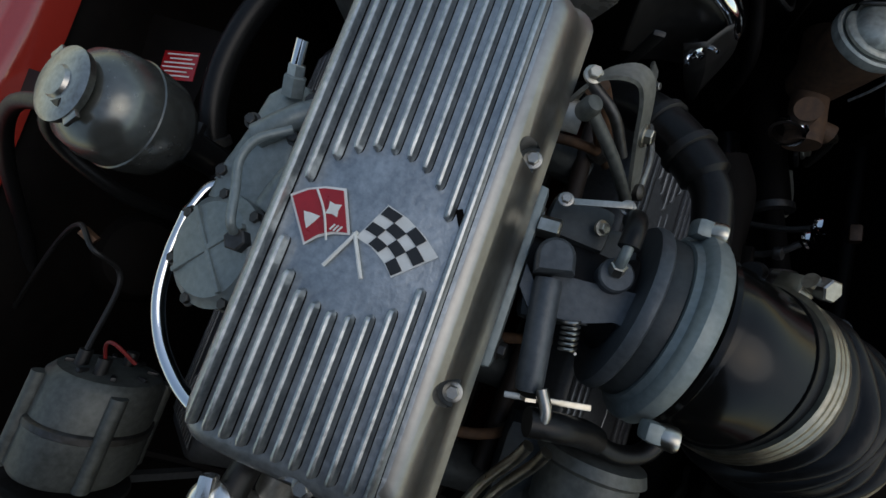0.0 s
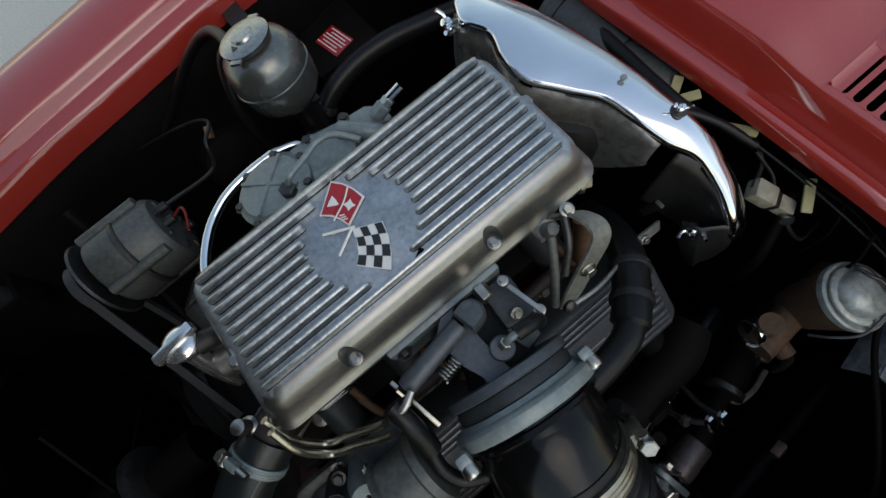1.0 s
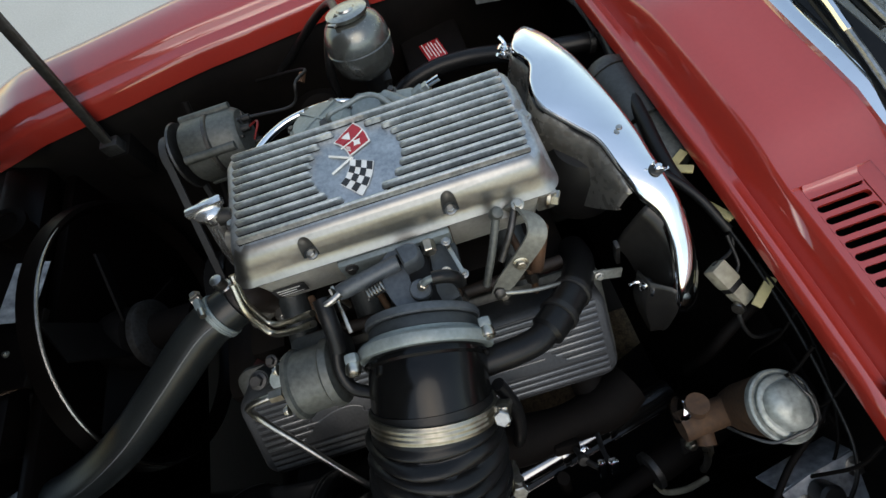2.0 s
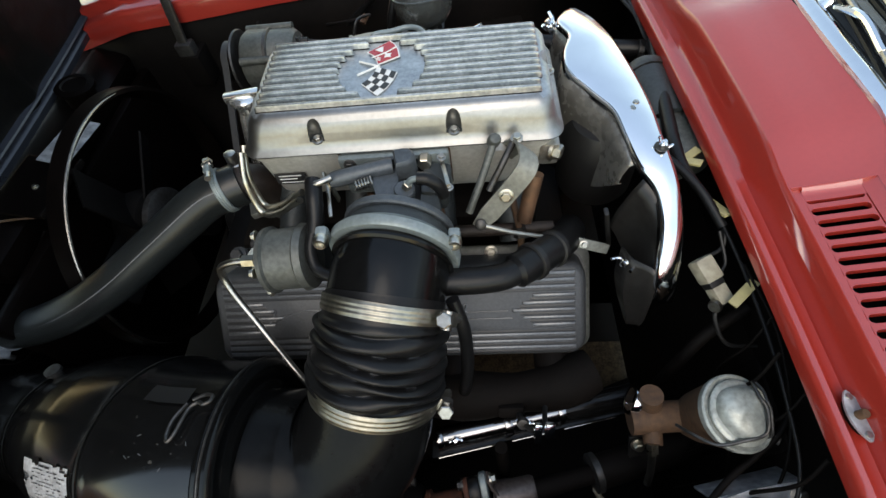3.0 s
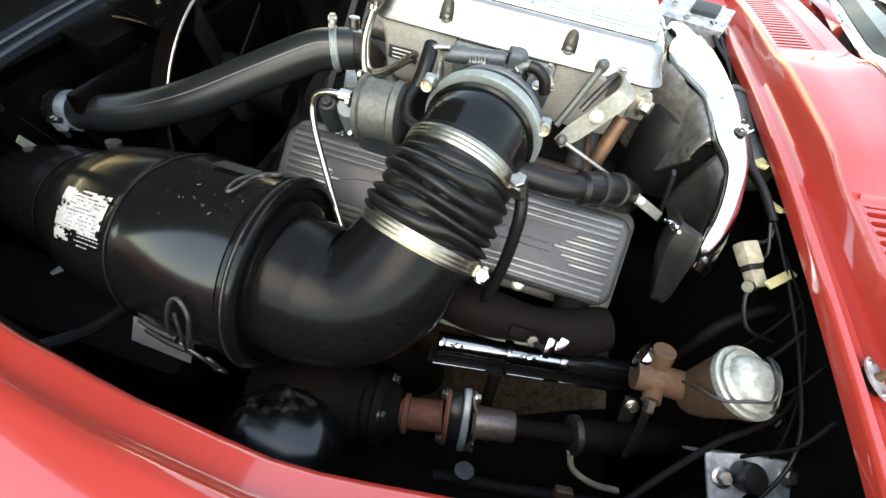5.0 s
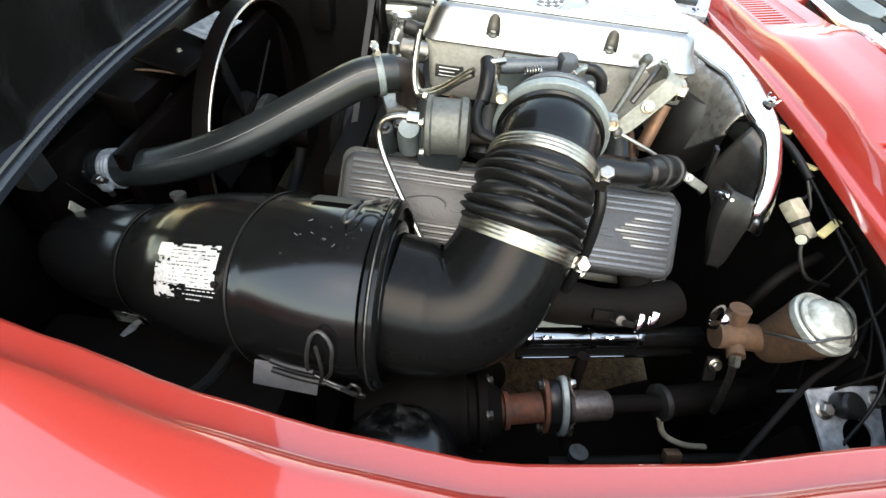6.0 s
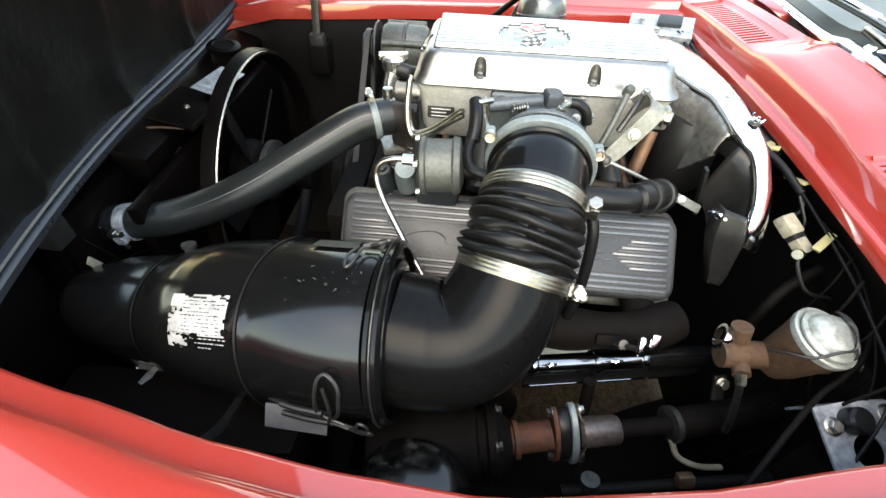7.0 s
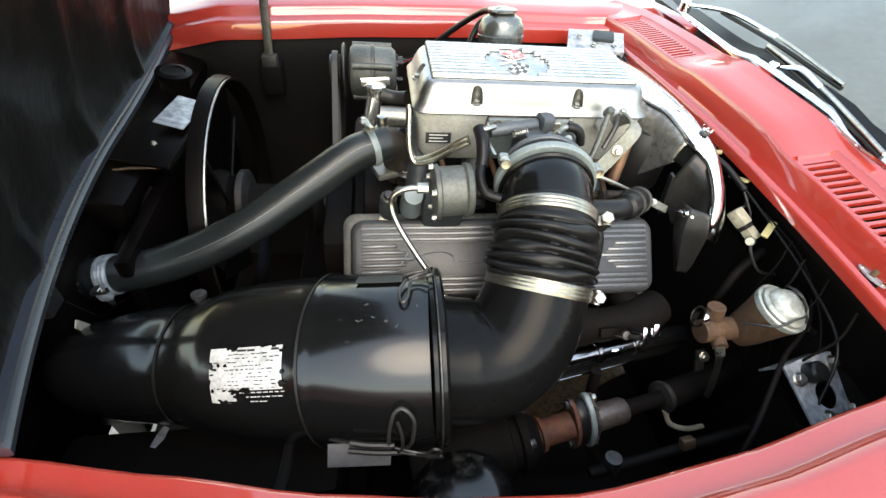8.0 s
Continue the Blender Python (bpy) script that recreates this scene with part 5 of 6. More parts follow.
for i, (a, b) in enumerate(zip(f_, r_)):
    t = (f_[min(i + 1, len(f_) - 1)] - f_[max(i - 1, 0)]).normalized()
    across = (b - a).normalized()
    n = t.cross(across).normalized()
    n = n if n.z > 0 or (abs(n.z) < 0.5 and n.y < 0) else -n
    rows.append([a - n * 0.010, a - n * 0.004 + across * 0.0005, a - n * 0.001 + across * 0.002, a + across * 0.005, a.lerp(b, 0.5) + n * 0.0015, b - across * 0.004, b - n * 0.002, b - n * 0.012])
top = part("top_cover", loft(rows, cap=False, closed=False), SHIELD, ign, angle=70)
top.modifiers.new("sheet", "SOLIDIFY").thickness = 0.0012
def hang(s0, s1, foot_z, ahead, label_):
    """A sheet that hangs from the front edge of the top cover."""
    rows = []
    n = len(f_) - 1
    for i, a in enumerate(f_):
        s = i / n
        if s0 <= s <= s1:
            u = (s - s0) / (s1 - s0)
            foot = V((a.x + ahead(u), a.y + (0.02 * u if a.z < 0.84 else 0), min(foot_z(u), a.z - 0.008)))
            rows.append([a - V((0, 0, 0.008)), a.lerp(foot, 0.3) + V((-0.001, 0, 0)), a.lerp(foot, 0.65) + V((-0.002, 0, 0)), foot, foot + V((0.004, 0, -0.001))])
    sk = part("skirt", loft(rows, cap=False, closed=False), REFLCHROME if s0 > 0.5 else STAINED, ign, label_, angle=70)
    sk.modifiers.new("sheet", "SOLIDIFY").thickness = 0.0012


hang(0.0, 0.56, lambda u: 0.760 - 0.03 * math.sin(3 * u) + 0.05 * max(0, u - 0.8) * 5, lambda u: -0.010, "stained chrome front skirt, engine reflection put into its colour")
hang(0.60, 0.90, lambda u: 0.715 + 0.10 * max(0, 0.35 - u), lambda u: -0.020 + 0.018 * u, "chrome side skirt with a dark reflection put into its colour")
left = [(0.250, -0.128, 0.775), (0.246, -0.140, 0.745), (0.252, -0.150, 0.715), (0.262, -0.160, 0.685), (0.268, -0.165, 0.668)]
right = [(0.280, -0.166, 0.775), (0.279, -0.176, 0.745), (0.281, -0.178, 0.715), (0.284, -0.178, 0.685), (0.283, -0.177, 0.668)]
low = part("lower_skirt", loft([[V(a), V(a).lerp(V(b), 0.35) + V((-0.004, -0.004, 0)), V(a).lerp(V(b), 0.75) + V((0.002, -0.001, 0)), V(b)] for a, b in zip(spline(left, 4), spline(right, 4))], cap=False, closed=False), REFLCHROME, ign, "chrome lower skirt with a crease, dark reflection in its colour", angle=30)
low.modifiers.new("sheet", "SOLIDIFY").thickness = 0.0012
part("bolt_recess", lathe([(0.0072, 0.0), (0.0076, 0.0012), (0.006, 0.0018), (0.0, 0.0018)], Matrix.Translation((0.288, -0.056, 0.8462)), 24), DARKSTEEL, ign, "dark disc for the shaded notch")
wing_bolt(ign, (0.288, -0.056, 0.8490), (0.1, -0.2, 1), (0.7, -0.7, 0), 0.62)
wing_bolt(ign, (0.258, -0.140, 0.762), (-0.8, -0.5, 0.3), (0.3, -0.9, 0.3))
wing_bolt(ign, (0.205, 0.165, 0.846), (-0.6, 0.2, 0.7), (0.2, 1, 0.2), 1.2)
part("screw", lathe([(0.0035, 0), (0.0030, 0.0015), (0, 0.002)], Matrix.Translation((0.270, -0.003, 0.8605)), 14), STEEL, ign)
part("bracket", block((0.005, 0.010, 0.085), pose(0.242, -0.098, 0.765, 8, -14, 0), 0.002), SATIN, ign)
part("distributor", lathe([(0.045, 0), (0.05, 0.01), (0.05, 0.09), (0.04, 0.11), (0, 0.115)], Matrix.Translation((0.255, 0.03, 0.70)), 28), SATIN, ign)

# ---- throttle linkage ----
link = thing("throttle_linkage", (0.12, -0.09, 0.80), "bare metal throttle linkage with a rod and angled bracket", "linkage")
part("upper_rod", tube([(0.117, -0.070, 0.884), (0.103, -0.094, 0.856), (0.089, -0.113, 0.828)], 0.0040, 3, 12), ALT, link)
part("rod_end", lathe([(0.0055, -0.008), (0.0065, -0.006), (0.0065, 0.002), (0.0050, 0.005), (0, 0.006)], at((0.117, -0.070, 0.885), (0.2, -0.4, 0.9)), 16), ALT, link)
STRAP = spline([(0.097, -0.119, 0.811), (0.112, -0.1135, 0.829), (0.128, -0.107, 0.848), (0.143, -0.101, 0.868), (0.148, -0.094, 0.876), (0.147, -0.083, 0.879), (0.143, -0.071, 0.876), (0.136, -0.062, 0.866), (0.128, -0.056, 0.852)], 5)
across0 = V((-0.765, 0.302, 0.519))
rows = []
for i, q in enumerate(STRAP):
    t = (STRAP[min(i + 1, len(STRAP) - 1)] - STRAP[max(i - 1, 0)]).normalized()
    wd = (across0 - t * across0.dot(t)).normalized()
    nm = wd.cross(t)
    h_ = 0.0100 * (0.62 + 0.38 * min(1, i / 4))
    rows.append([q + wd * u + nm * w for u, w in ((-h_, -0.0013), (h_, -0.0013), (h_, 0.0013), (-h_, 0.0013))])
part("bracket", loft(rows), PLATEM, link, "folded flat steel bracket", angle=60)
bolt(link, (0.1265, -0.1095, 0.8480), (-0.10, -0.89, 0.37), 0.0052, CAD)
part("spacer", tube([(0.122, -0.046, 0.858), (0.122, -0.068, 0.858)], 0.0105, 2, 20, smooth_path=False), BASEM, link)
part("relay_lever", tube([(0.136, -0.066, 0.878), (0.124, -0.086, 0.868), (0.110, -0.100, 0.846)], 0.0036, 4, 10), DARKSTEEL, link)
bolt(link, (0.139, -0.066, 0.882), (0, -0.2, 1), 0.0042, CAD)
part("pivot", lathe([(0.005, -0.006), (0.006, 0), (0.006, 0.006), (0.003, 0.008), (0, 0.008)], at((0.100, -0.118, 0.815), (0, -0.8, 0.6)), 14), DARKSTEEL, link)
part("long_rod", tube([(0.104, -0.122, 0.816), (0.14, -0.124, 0.802), (0.205, -0.114, 0.768)], 0.0024, 5, 12), BARE, link)
part("clevis", block((0.046, 0.004, 0.012), pose(0.222, -0.115, 0.758, -38, 26, 0), 0.002), PLATEM, link)
bolt(link, (0.213, -0.1185, 0.7655), (0, -0.8, 0.6), 0.0035, STEEL)
part("heat_tube", tube([(0.160, -0.071, 0.834), (0.157, -0.077, 0.820), (0.152, -0.086, 0.795), (0.149, -0.091, 0.780)], 0.0088, 5, 18), COPPER, link, "heat discoloured copper tube")

vent = thing("breather_hose", (0.13, -0.14, 0.74), "black rubber breather hose with two bands", "hose")
VP = [(0.052, -0.182, 0.806), (0.072, -0.180, 0.804), (0.105, -0.177, 0.801), (0.128, -0.170, 0.798), (0.158, -0.147, 0.788), (0.186, -0.118, 0.770), (0.205, -0.085, 0.740), (0.215, -0.05, 0.70)]
part("tube", tube(VP, lambda s: 0.0138 if s < 0.32 else 0.0180, 10, 26), RUBBER, vent)
for k in (0.55, 0.66):
    p = spline(VP, 10)
    i = int(k * (len(p) - 1))
    part("band", lathe([(0.0182, -0.004), (0.0205, -0.003), (0.0205, 0.003), (0.0182, 0.004)], at(p[i], p[i + 1] - p[i - 1]), 28), SATIN, vent)
solo("drain_tube", tube([(0.070, -0.205, 0.815), (0.079, -0.222, 0.785), (0.080, -0.236, 0.735), (0.076, -0.246, 0.690), (0.070, -0.25, 0.645)], 0.0068, 8, 14), RUBBER, "thin black rubber drain tube", "tube")

# ---- pump, lines and fittings at the front of the plenum ----
pump = thing("fuel_valve", (-0.102, -0.14, 0.76), "grey cast fuel valve housing with a bright steel line", "fuel valve")
PM = at((-0.128, -0.146, 0.806), (1, 0.03, 0.06))
part("housing", lathe([(0.0, 0.0), (0.028, 0.0), (0.035, 0.003), (0.036, 0.008), (0.0325, 0.010), (0.0325, 0.040), (0.036, 0.043), (0.034, 0.050), (0.020, 0.054), (0, 0.055)], PM, 36), ALT, pump)
part("foot", block((0.060, 0.05, 0.06), pose(-0.108, -0.112, 0.762), 0.012), METER, pump)
part("cast_neck", tube([(-0.150, -0.105, 0.745), (-0.152, -0.118, 0.770), (-0.150, -0.130, 0.788)], lambda s: 0.017 - 0.004 * s, 5, 16), ZINC, pump)
part("cast_neck", tube([(-0.182, -0.100, 0.735), (-0.184, -0.112, 0.760), (-0.183, -0.118, 0.775)], lambda s: 0.014 - 0.003 * s, 5, 16), METER, pump)
bolt(pump, (-0.183, -0.119, 0.776), (0, -0.3, 1), 0.007, DARKSTEEL)
bolt(pump, (-0.168, -0.100, 0.772), (0, -0.3, 1), 0.005, DARKSTEEL)
for k in range(5):
    a = 2 * math.pi * k / 5
    bolt(pump, PM @ V((0.0335 * math.cos(a), 0.0335 * math.sin(a), 0.0)), (-1, 0, 0), 0.0038, CAD)
part("line_nut", hex_at((-0.135, -0.153, 0.818), (-1, 0, 0), 0.0068, 0.014), CAD, pump)
part("steel_line", tube([(-0.135, -0.153, 0.818), (-0.160, -0.154, 0.818), (-0.1765, -0.155, 0.810), (-0.181, -0.158, 0.794), (-0.174, -0.170, 0.775), (-0.155, -0.192, 0.750), (-0.126, -0.225, 0.720), (-0.100, -0.252, 0.690), (-0.085, -0.262, 0.665)], 0.0037, 8, 12), STEEL, pump, "bright bent steel line")
part("elbow_hose", tube([(-0.066, -0.092, 0.868), (-0.064, -0.110, 0.862), (-0.064, -0.125, 0.850), (-0.066, -0.136, 0.840)], 0.0086, 6, 18), RUBBER, pump)
part("thin_hose", tube([(-0.066, -0.132, 0.844), (-0.070, -0.152, 0.834), (-0.064, -0.170, 0.824), (-0.046, -0.180, 0.822)], 0.0062, 6, 14), RUBBER, pump)
tubes = thing("cold_start_lines", (-0.13, -0.08, 0.80), "bright bent steel lines beside the plenum", "line")
for o in (0.0, 0.011):
    part("line", tube([(-0.154, -0.035 - o, 0.868), (-0.155, -0.055 - o, 0.845), (-0.152, -0.066 - o, 0.818), (-0.143, -0.074 - o, 0.808), (-0.118, -0.083 - o, 0.822), (-0.092, -0.094 - o, 0.848), (-0.080, -0.098 - o, 0.858)], 0.0036, 8, 12), CAD, tubes)
part("front_line", tube([(-0.070, -0.098, 0.868), (-0.058, -0.100, 0.872), (-0.046, -0.094, 0.872)], 0.0035, 6, 10), STEEL, tubes)

filler = thing("oil_filler", (-0.203, 0.06, 0.74), "chrome oil filler tube with a winged cap", "oil filler")
part("tube", tube([(-0.214, 0.060, 0.735), (-0.208, 0.068, 0.780), (-0.199, 0.081, 0.828)], 0.0110, 4, 24), WORNCHROME, filler)
part("cap", lathe([(0.0125, -0.012), (0.0135, -0.010), (0.0135, 0.0), (0.0175, 0.002), (0.018, 0.006), (0.015, 0.009), (0.010, 0.0105), (0, 0.011)], at((-0.1985, 0.082, 0.833), (0.03, 0.10, 1)), 28), WORNCHROME, filler)
part("cap_wing", block((0.046, 0.011, 0.010), Matrix.Translation((-0.1985, 0.083, 0.8435)) @ Matrix.Rotation(radians(10), 4, "Z"), 0.003), WORNCHROME, filler)
part("side_elbow", tube([(-0.19, 0.076, 0.826), (-0.17, 0.074, 0.822), (-0.150, 0.066, 0.826)], 0.011, 5, 18), SATIN, filler)
part("lower_boss", tube([(-0.19, 0.055, 0.800), (-0.145, 0.05, 0.802)], 0.016, 2, 18, smooth_path=False), BARE, filler)

# ---- brakes and steering ----
mc = thing("brake_master_cylinder", (0.32, -0.28, 0.64), "rusty brown brake master cylinder with a silvery domed cap", "master cylinder")
MAX = V((0.20, -0.16, 0.97)).normalized()
MB = V((0.323, -0.280, 0.656))
MM = at(MB + MAX * 0.010, MAX) @ Matrix.Scale(0.87, 4)
part("reservoir", lathe([(0.024, -0.02), (0.030, 0.0), (0.033, 0.02), (0.037, 0.045), (0.040, 0.058), (0.040, 0.062), (0.0, 0.062)], MM, 40), BROWN, mc)
part("cap_rim", lathe([(0.0375, 0.060), (0.0405, 0.061), (0.0415, 0.064), (0.0415, 0.070), (0.0395, 0.072), (0.037, 0.0705), (0.0345, 0.069), (0.0, 0.069)], MM, 48), CAPM, mc, "dull stepped cap rim")
lobes = []
for k, h in ((1.0, 0.068), (0.98, 0.074), (0.92, 0.082), (0.76, 0.088), (0.48, 0.091), (0.2, 0.0925), (0.04, 0.093)):
    ring_ = []
    for q in range(48):
        a = 2 * math.pi * q / 48
        r = 0.0345 * (0.88 + 0.12 * math.cos(3 * a + 0.9) * (1.25 - k)) * k * (1 + 0.02 * math.sin(7 * a + h * 300))
        ring_.append(MM @ V((r * math.cos(a), r * math.sin(a), h + 0.0012 * math.sin(3 * a + 1) * k)))
    lobes.append(ring_)
part("cap_dome", loft(lobes), CAPM, mc, "pale pressed metal cap with two lobes")
BX = (V((1, 0, 0)) - MAX * MAX.x).normalized()
BY = MAX.cross(BX)
def on_cap(u, v, h):
    """A point over the cap, u and v in radii of its rim, h along its axis."""
    return MB + MAX * (0.010 + 0.87 * h) + (BX * u + BY * v) * 0.0361
HAIRPIN = ((0.92, -0.62, 0.066), (0.81, -0.50, 0.079), (0.72, 0.0, 0.089), (0.60, 0.23, 0.0925), (0.64, 0.50, 0.089), (0.60, 0.70, 0.084), (0.50, 0.76, 0.083), (0.38, 0.66, 0.088), (0.35, 0.33, 0.094), (0.47, 0.08, 0.0945), (0.42, -0.33, 0.093), (0.30, -0.56, 0.088), (-0.2, -0.68, 0.084), (-0.72, -0.78, 0.068), (-1.08, -0.52, 0.050), (-1.22, -0.25, 0.030))
part("bail_wire", tube([on_cap(u - 0.26 * max(0, u), v, h + 0.003 * max(0, u)) for u, v, h in HAIRPIN], 0.0016, 6, 8), DARKSTEEL, mc, "dark wire bail with a hairpin loop")
part("bail_wire", tube([on_cap(0.90, -0.60, 0.068), on_cap(1.08, -0.50, 0.066), on_cap(1.16, -0.62, 0.062), on_cap(1.10, -0.78, 0.058)], 0.0016, 5, 8), DARKSTEEL, mc)
part("cap_step", lathe([(0.0315, 0.070), (0.0345, 0.0715), (0.0350, 0.0745), (0.0330, 0.0765), (0.0300, 0.077)], MM, 48), CAPM, mc)
part("barrel", tube([(0.252, -0.283, 0.664), (0.275, -0.282, 0.665), (0.30, -0.28, 0.664), (0.40, -0.276, 0.660)], 0.0165, 4, 28), BROWN, mc)
part("outlet_boss", tube([(0.274, -0.272, 0.668), (0.270, -0.266, 0.698)], 0.0120, 2, 18, smooth_path=False), BROWN, mc)
part("outlet_boss", tube([(0.275, -0.29, 0.662), (0.272, -0.308, 0.660)], 0.010, 2, 18, smooth_path=False), BROWN, mc)
part("end_ring", lathe([(0.013, 0), (0.0165, 0.0), (0.0175, 0.004), (0.0165, 0.008), (0.013, 0.008)], at((0.262, -0.266, 0.672), (-0.9, 0.3, 0.2)), 24, close=True), CHROME, mc, "bright end ring")
part("line_nut", hex_at((0.272, -0.306, 0.660), (0.05, -0.6, -0.6), 0.0065, 0.014), CAD, mc)
part("brake_line", tube([(0.272, -0.314, 0.652), (0.275, -0.321, 0.634), (0.279, -0.329, 0.606), (0.283, -0.336, 0.572)], 0.0042, 8, 12), STEEL, mc)
part("mount_flange", block((0.012, 0.09, 0.085), pose(0.387, -0.277, 0.662), 0.004), IRON, mc)

steer = thing("steering_shaft", (0.1, -0.34, 0.50), "rusty steering shaft with a flexible coupling", "steering shaft")
part("gearbox_cover", lathe([(0, -0.15), (0.050, -0.15), (0.056, -0.09), (0.050, -0.055), (0.044, -0.034), (0.047, -0.026), (0.047, -0.016), (0.040, -0.013), (0.040, -0.004), (0.045, -0.001), (0.045, 0.010), (0.037, 0.014), (0.031, 0.024), (0.027, 0.028), (0, 0.028)], at((-0.012, -0.3685, 0.543), (1, 0.12, 0.1)), 36), IRON, steer, "grimy steering box end")
for k in range(4):
    ang = math.pi / 2 * k + 0.5
    bolt(steer, (-0.004, -0.3685 + 0.039 * math.cos(ang), 0.543 + 0.039 * math.sin(ang)), (1, 0.12, 0.1), 0.006, DARKSTEEL)
CA = V((1, 0.16, 0.05)).normalized()
CL = V((-0.183, 0.575, 0.797))
CL = (CL - CA * CL.dot(CA)).normalized()
CM = Matrix((CL.cross(CA), CL, CA)).transposed().to_4x4()
CM.translation = V((0.083, -0.354, 0.558))
part("input_shaft", tube([(0.012, -0.3655, 0.546), CM @ V((0, 0, -0.016))], lambda q: 0.0185 + 0.002 * math.sin(q * 9), 6, 24, smooth_path=False), RUST, steer, "rusty input shaft")
part("shaft_collar", lathe([(0.019, -0.004), (0.024, -0.003), (0.024, 0.003), (0.019, 0.004)], at((0.022, -0.364, 0.547), CA), 24), RUST, steer)


def oval(ax_, bx_, z, n=32):
    """An outline of the coupling, drawn out to two lobes."""
    return [CM @ V((ax_ * math.cos(t) * (1 + 0.10 * math.cos(2 * t)), bx_ * math.sin(t), z)) for t in (2 * math.pi * k / n for k in range(n))]


part("rear_flange", loft([oval(0.019, 0.036, -0.016), oval(0.020, 0.037, -0.0145), oval(0.020, 0.037, -0.0115), oval(0.019, 0.036, -0.010)]), RUST, steer, "thin rusty flange")
part("rubber_disc", loft([oval(0.0195, 0.035, -0.0095), oval(0.0205, 0.036, -0.006), oval(0.0205, 0.036, 0.0015), oval(0.0195, 0.035, 0.004)]), RUBBER, steer)
part("coupling_plate", loft([oval(0.0200, 0.0395, 0.0045), oval(0.0215, 0.0412, 0.0060), oval(0.0215, 0.0412, 0.0120), oval(0.0198, 0.0392, 0.0135)]), ZINC, steer, "bright steel coupling plate")
for sgn in (-1, 1):
    part("strap", loft([[CM @ V((u, sgn * v, w)) for u, w in ((-h_, z0), (h_, z0), (h_, z0 + 0.003), (-h_, z0 + 0.003))] for v, h_, z0 in ((0.037, 0.007, 0.014), (0.026, 0.010, 0.0165), (0.014, 0.012, 0.0235), (0.004, 0.013, 0.030))]), YOKE, steer, "bent steel strap of the yoke")
    bolt(steer, CM @ V((0.0, 0.031 * sgn, 0.019)), CA, 0.0055, CAD)
    bolt(steer, CM @ V((0.0, 0.030 * sgn, -0.0165)), -CA, 0.0055, DARKSTEEL)
part("stud_tip", tube([CM @ V((0, -0.033, 0.013)), CM @ V((0.001, -0.041, 0.024))], 0.0032, 2, 8, smooth_path=False), CAD, steer)
part("yoke", lathe([(0.016, 0.018), (0.0195, 0.022), (0.0195, 0.040), (0.0185, 0.043), (0.0185, 0.066), (0.0165, 0.070), (0.010, 0.070)], CM, 28), YOKE, steer, "worn brown steel yoke")
part("shaft", tube([CM @ V((0, 0, 0.066)), (0.23, -0.322, 0.549)], 0.0115, 2, 18, smooth_path=False), IRON, steer)
part("column_tube", tube([(0.225, -0.323, 0.549), (0.30, -0.302, 0.545), (0.40, -0.272, 0.540)], 0.0205, 3, 26), GRIME, steer)
part("column_band", lathe([(0.0215, -0.005), (0.024, -0.004), (0.024, 0.004), (0.0215, 0.005)], at((0.228, -0.322, 0.549), (1, 0.25, -0.05)), 24), DARKSTEEL, steer)
part("horn_wire", tube([(0.228, -0.340, 0.540), (0.240, -0.352, 0.520), (0.27, -0.357, 0.508), (0.305, -0.352, 0.500)], 0.004, 8, 10), IVORY, steer, "dirty white insulated wire")
idler = thing("cross_shaft", (0.13, -0.35, 0.36), "black vertical clutch cross shaft", "shaft")
part("shaft", tube([(0.112, -0.300, 0.600), (0.115, -0.322, 0.525), (0.112, -0.370, 0.500), (0.108, -0.412, 0.535)], 0.0080, 5, 16), GRIME, idler)
part("end_fitting", lathe([(0.011, -0.016), (0.011, 0.0), (0.008, 0.003), (0.008, 0.012), (0, 0.014)], at((0.107, -0.416, 0.556), (0.1, -0.3, -1)), 16), DARKSTEEL, idler)
part("rail_bar", tube([(0.075, -0.421, 0.548), (0.15, -0.412, 0.556), (0.32, -0.388, 0.570)], 0.0075, 3, 14), GRIME, idler)
part("rail_clip", block((0.020, 0.012, 0.016), pose(0.215, -0.402, 0.574, -30, 0, 8), 0.003), COPPER, idler, "tarnished clip on the rail")
part("column_tab", block((0.016, 0.004, 0.034), pose(0.2655, -0.302, 0.618, -30, 0, 10), 0.0012), SATIN, steer, "small black clamp tab")
bolt(steer, (0.2655, -0.3035, 0.629), (0, -0.8, 0.6), 0.0055, CAD)

# ---- fuel meter and vent line behind the plenum ----
fuel = thing("fuel_meter", (-0.02, 0.13, 0.80), "grey cast fuel meter with a round bolted cover", "fuel meter")
FM = at((-0.037, 0.133, 0.862), (-0.08, 0.22, 1)) @ Matrix.Scale(0.90, 4)
part("cover", lathe([(0.041, -0.006), (0.044, -0.004), (0.044, 0.002), (0.0395, 0.004), (0.036, 0.008), (0.020, 0.010), (0, 0.0105)], FM, 40), ZINC, fuel)
for k in range(7):
    a = 2 * math.pi * k / 7 + 0.3
    bolt(fuel, FM @ V((0.0425 * math.cos(a), 0.0425 * math.sin(a), 0.001)), FM.to_3x3() @ V((0, 0, 1)), 0.0040, DARKSTEEL)
for a in (0.4, 1.97):
    part("raised_web", block((0.072, 0.0042, 0.0050), FM @ Matrix.Translation((0, 0, 0.0092)) @ Matrix.Rotation(a, 4, "Z"), 0.001), ZINC, fuel)
part("body", lathe([(0.030, -0.075), (0.036, -0.06), (0.038, -0.03), (0.040, -0.006)], FM, 36), METER, fuel)
part("rear_casting", loft([[V((x, 0.128 + y, 0.858 + z)) for y, z in rounded(-w, -0.030, w, h, 0.006, 3)] for x, w, h in ((-0.004, 0.030, 0.006), (0.02, 0.026, 0.010), (0.05, 0.020, 0.008), (0.078, 0.017, 0.006), (0.092, 0.010, 0.0))]), ZINC, fuel)
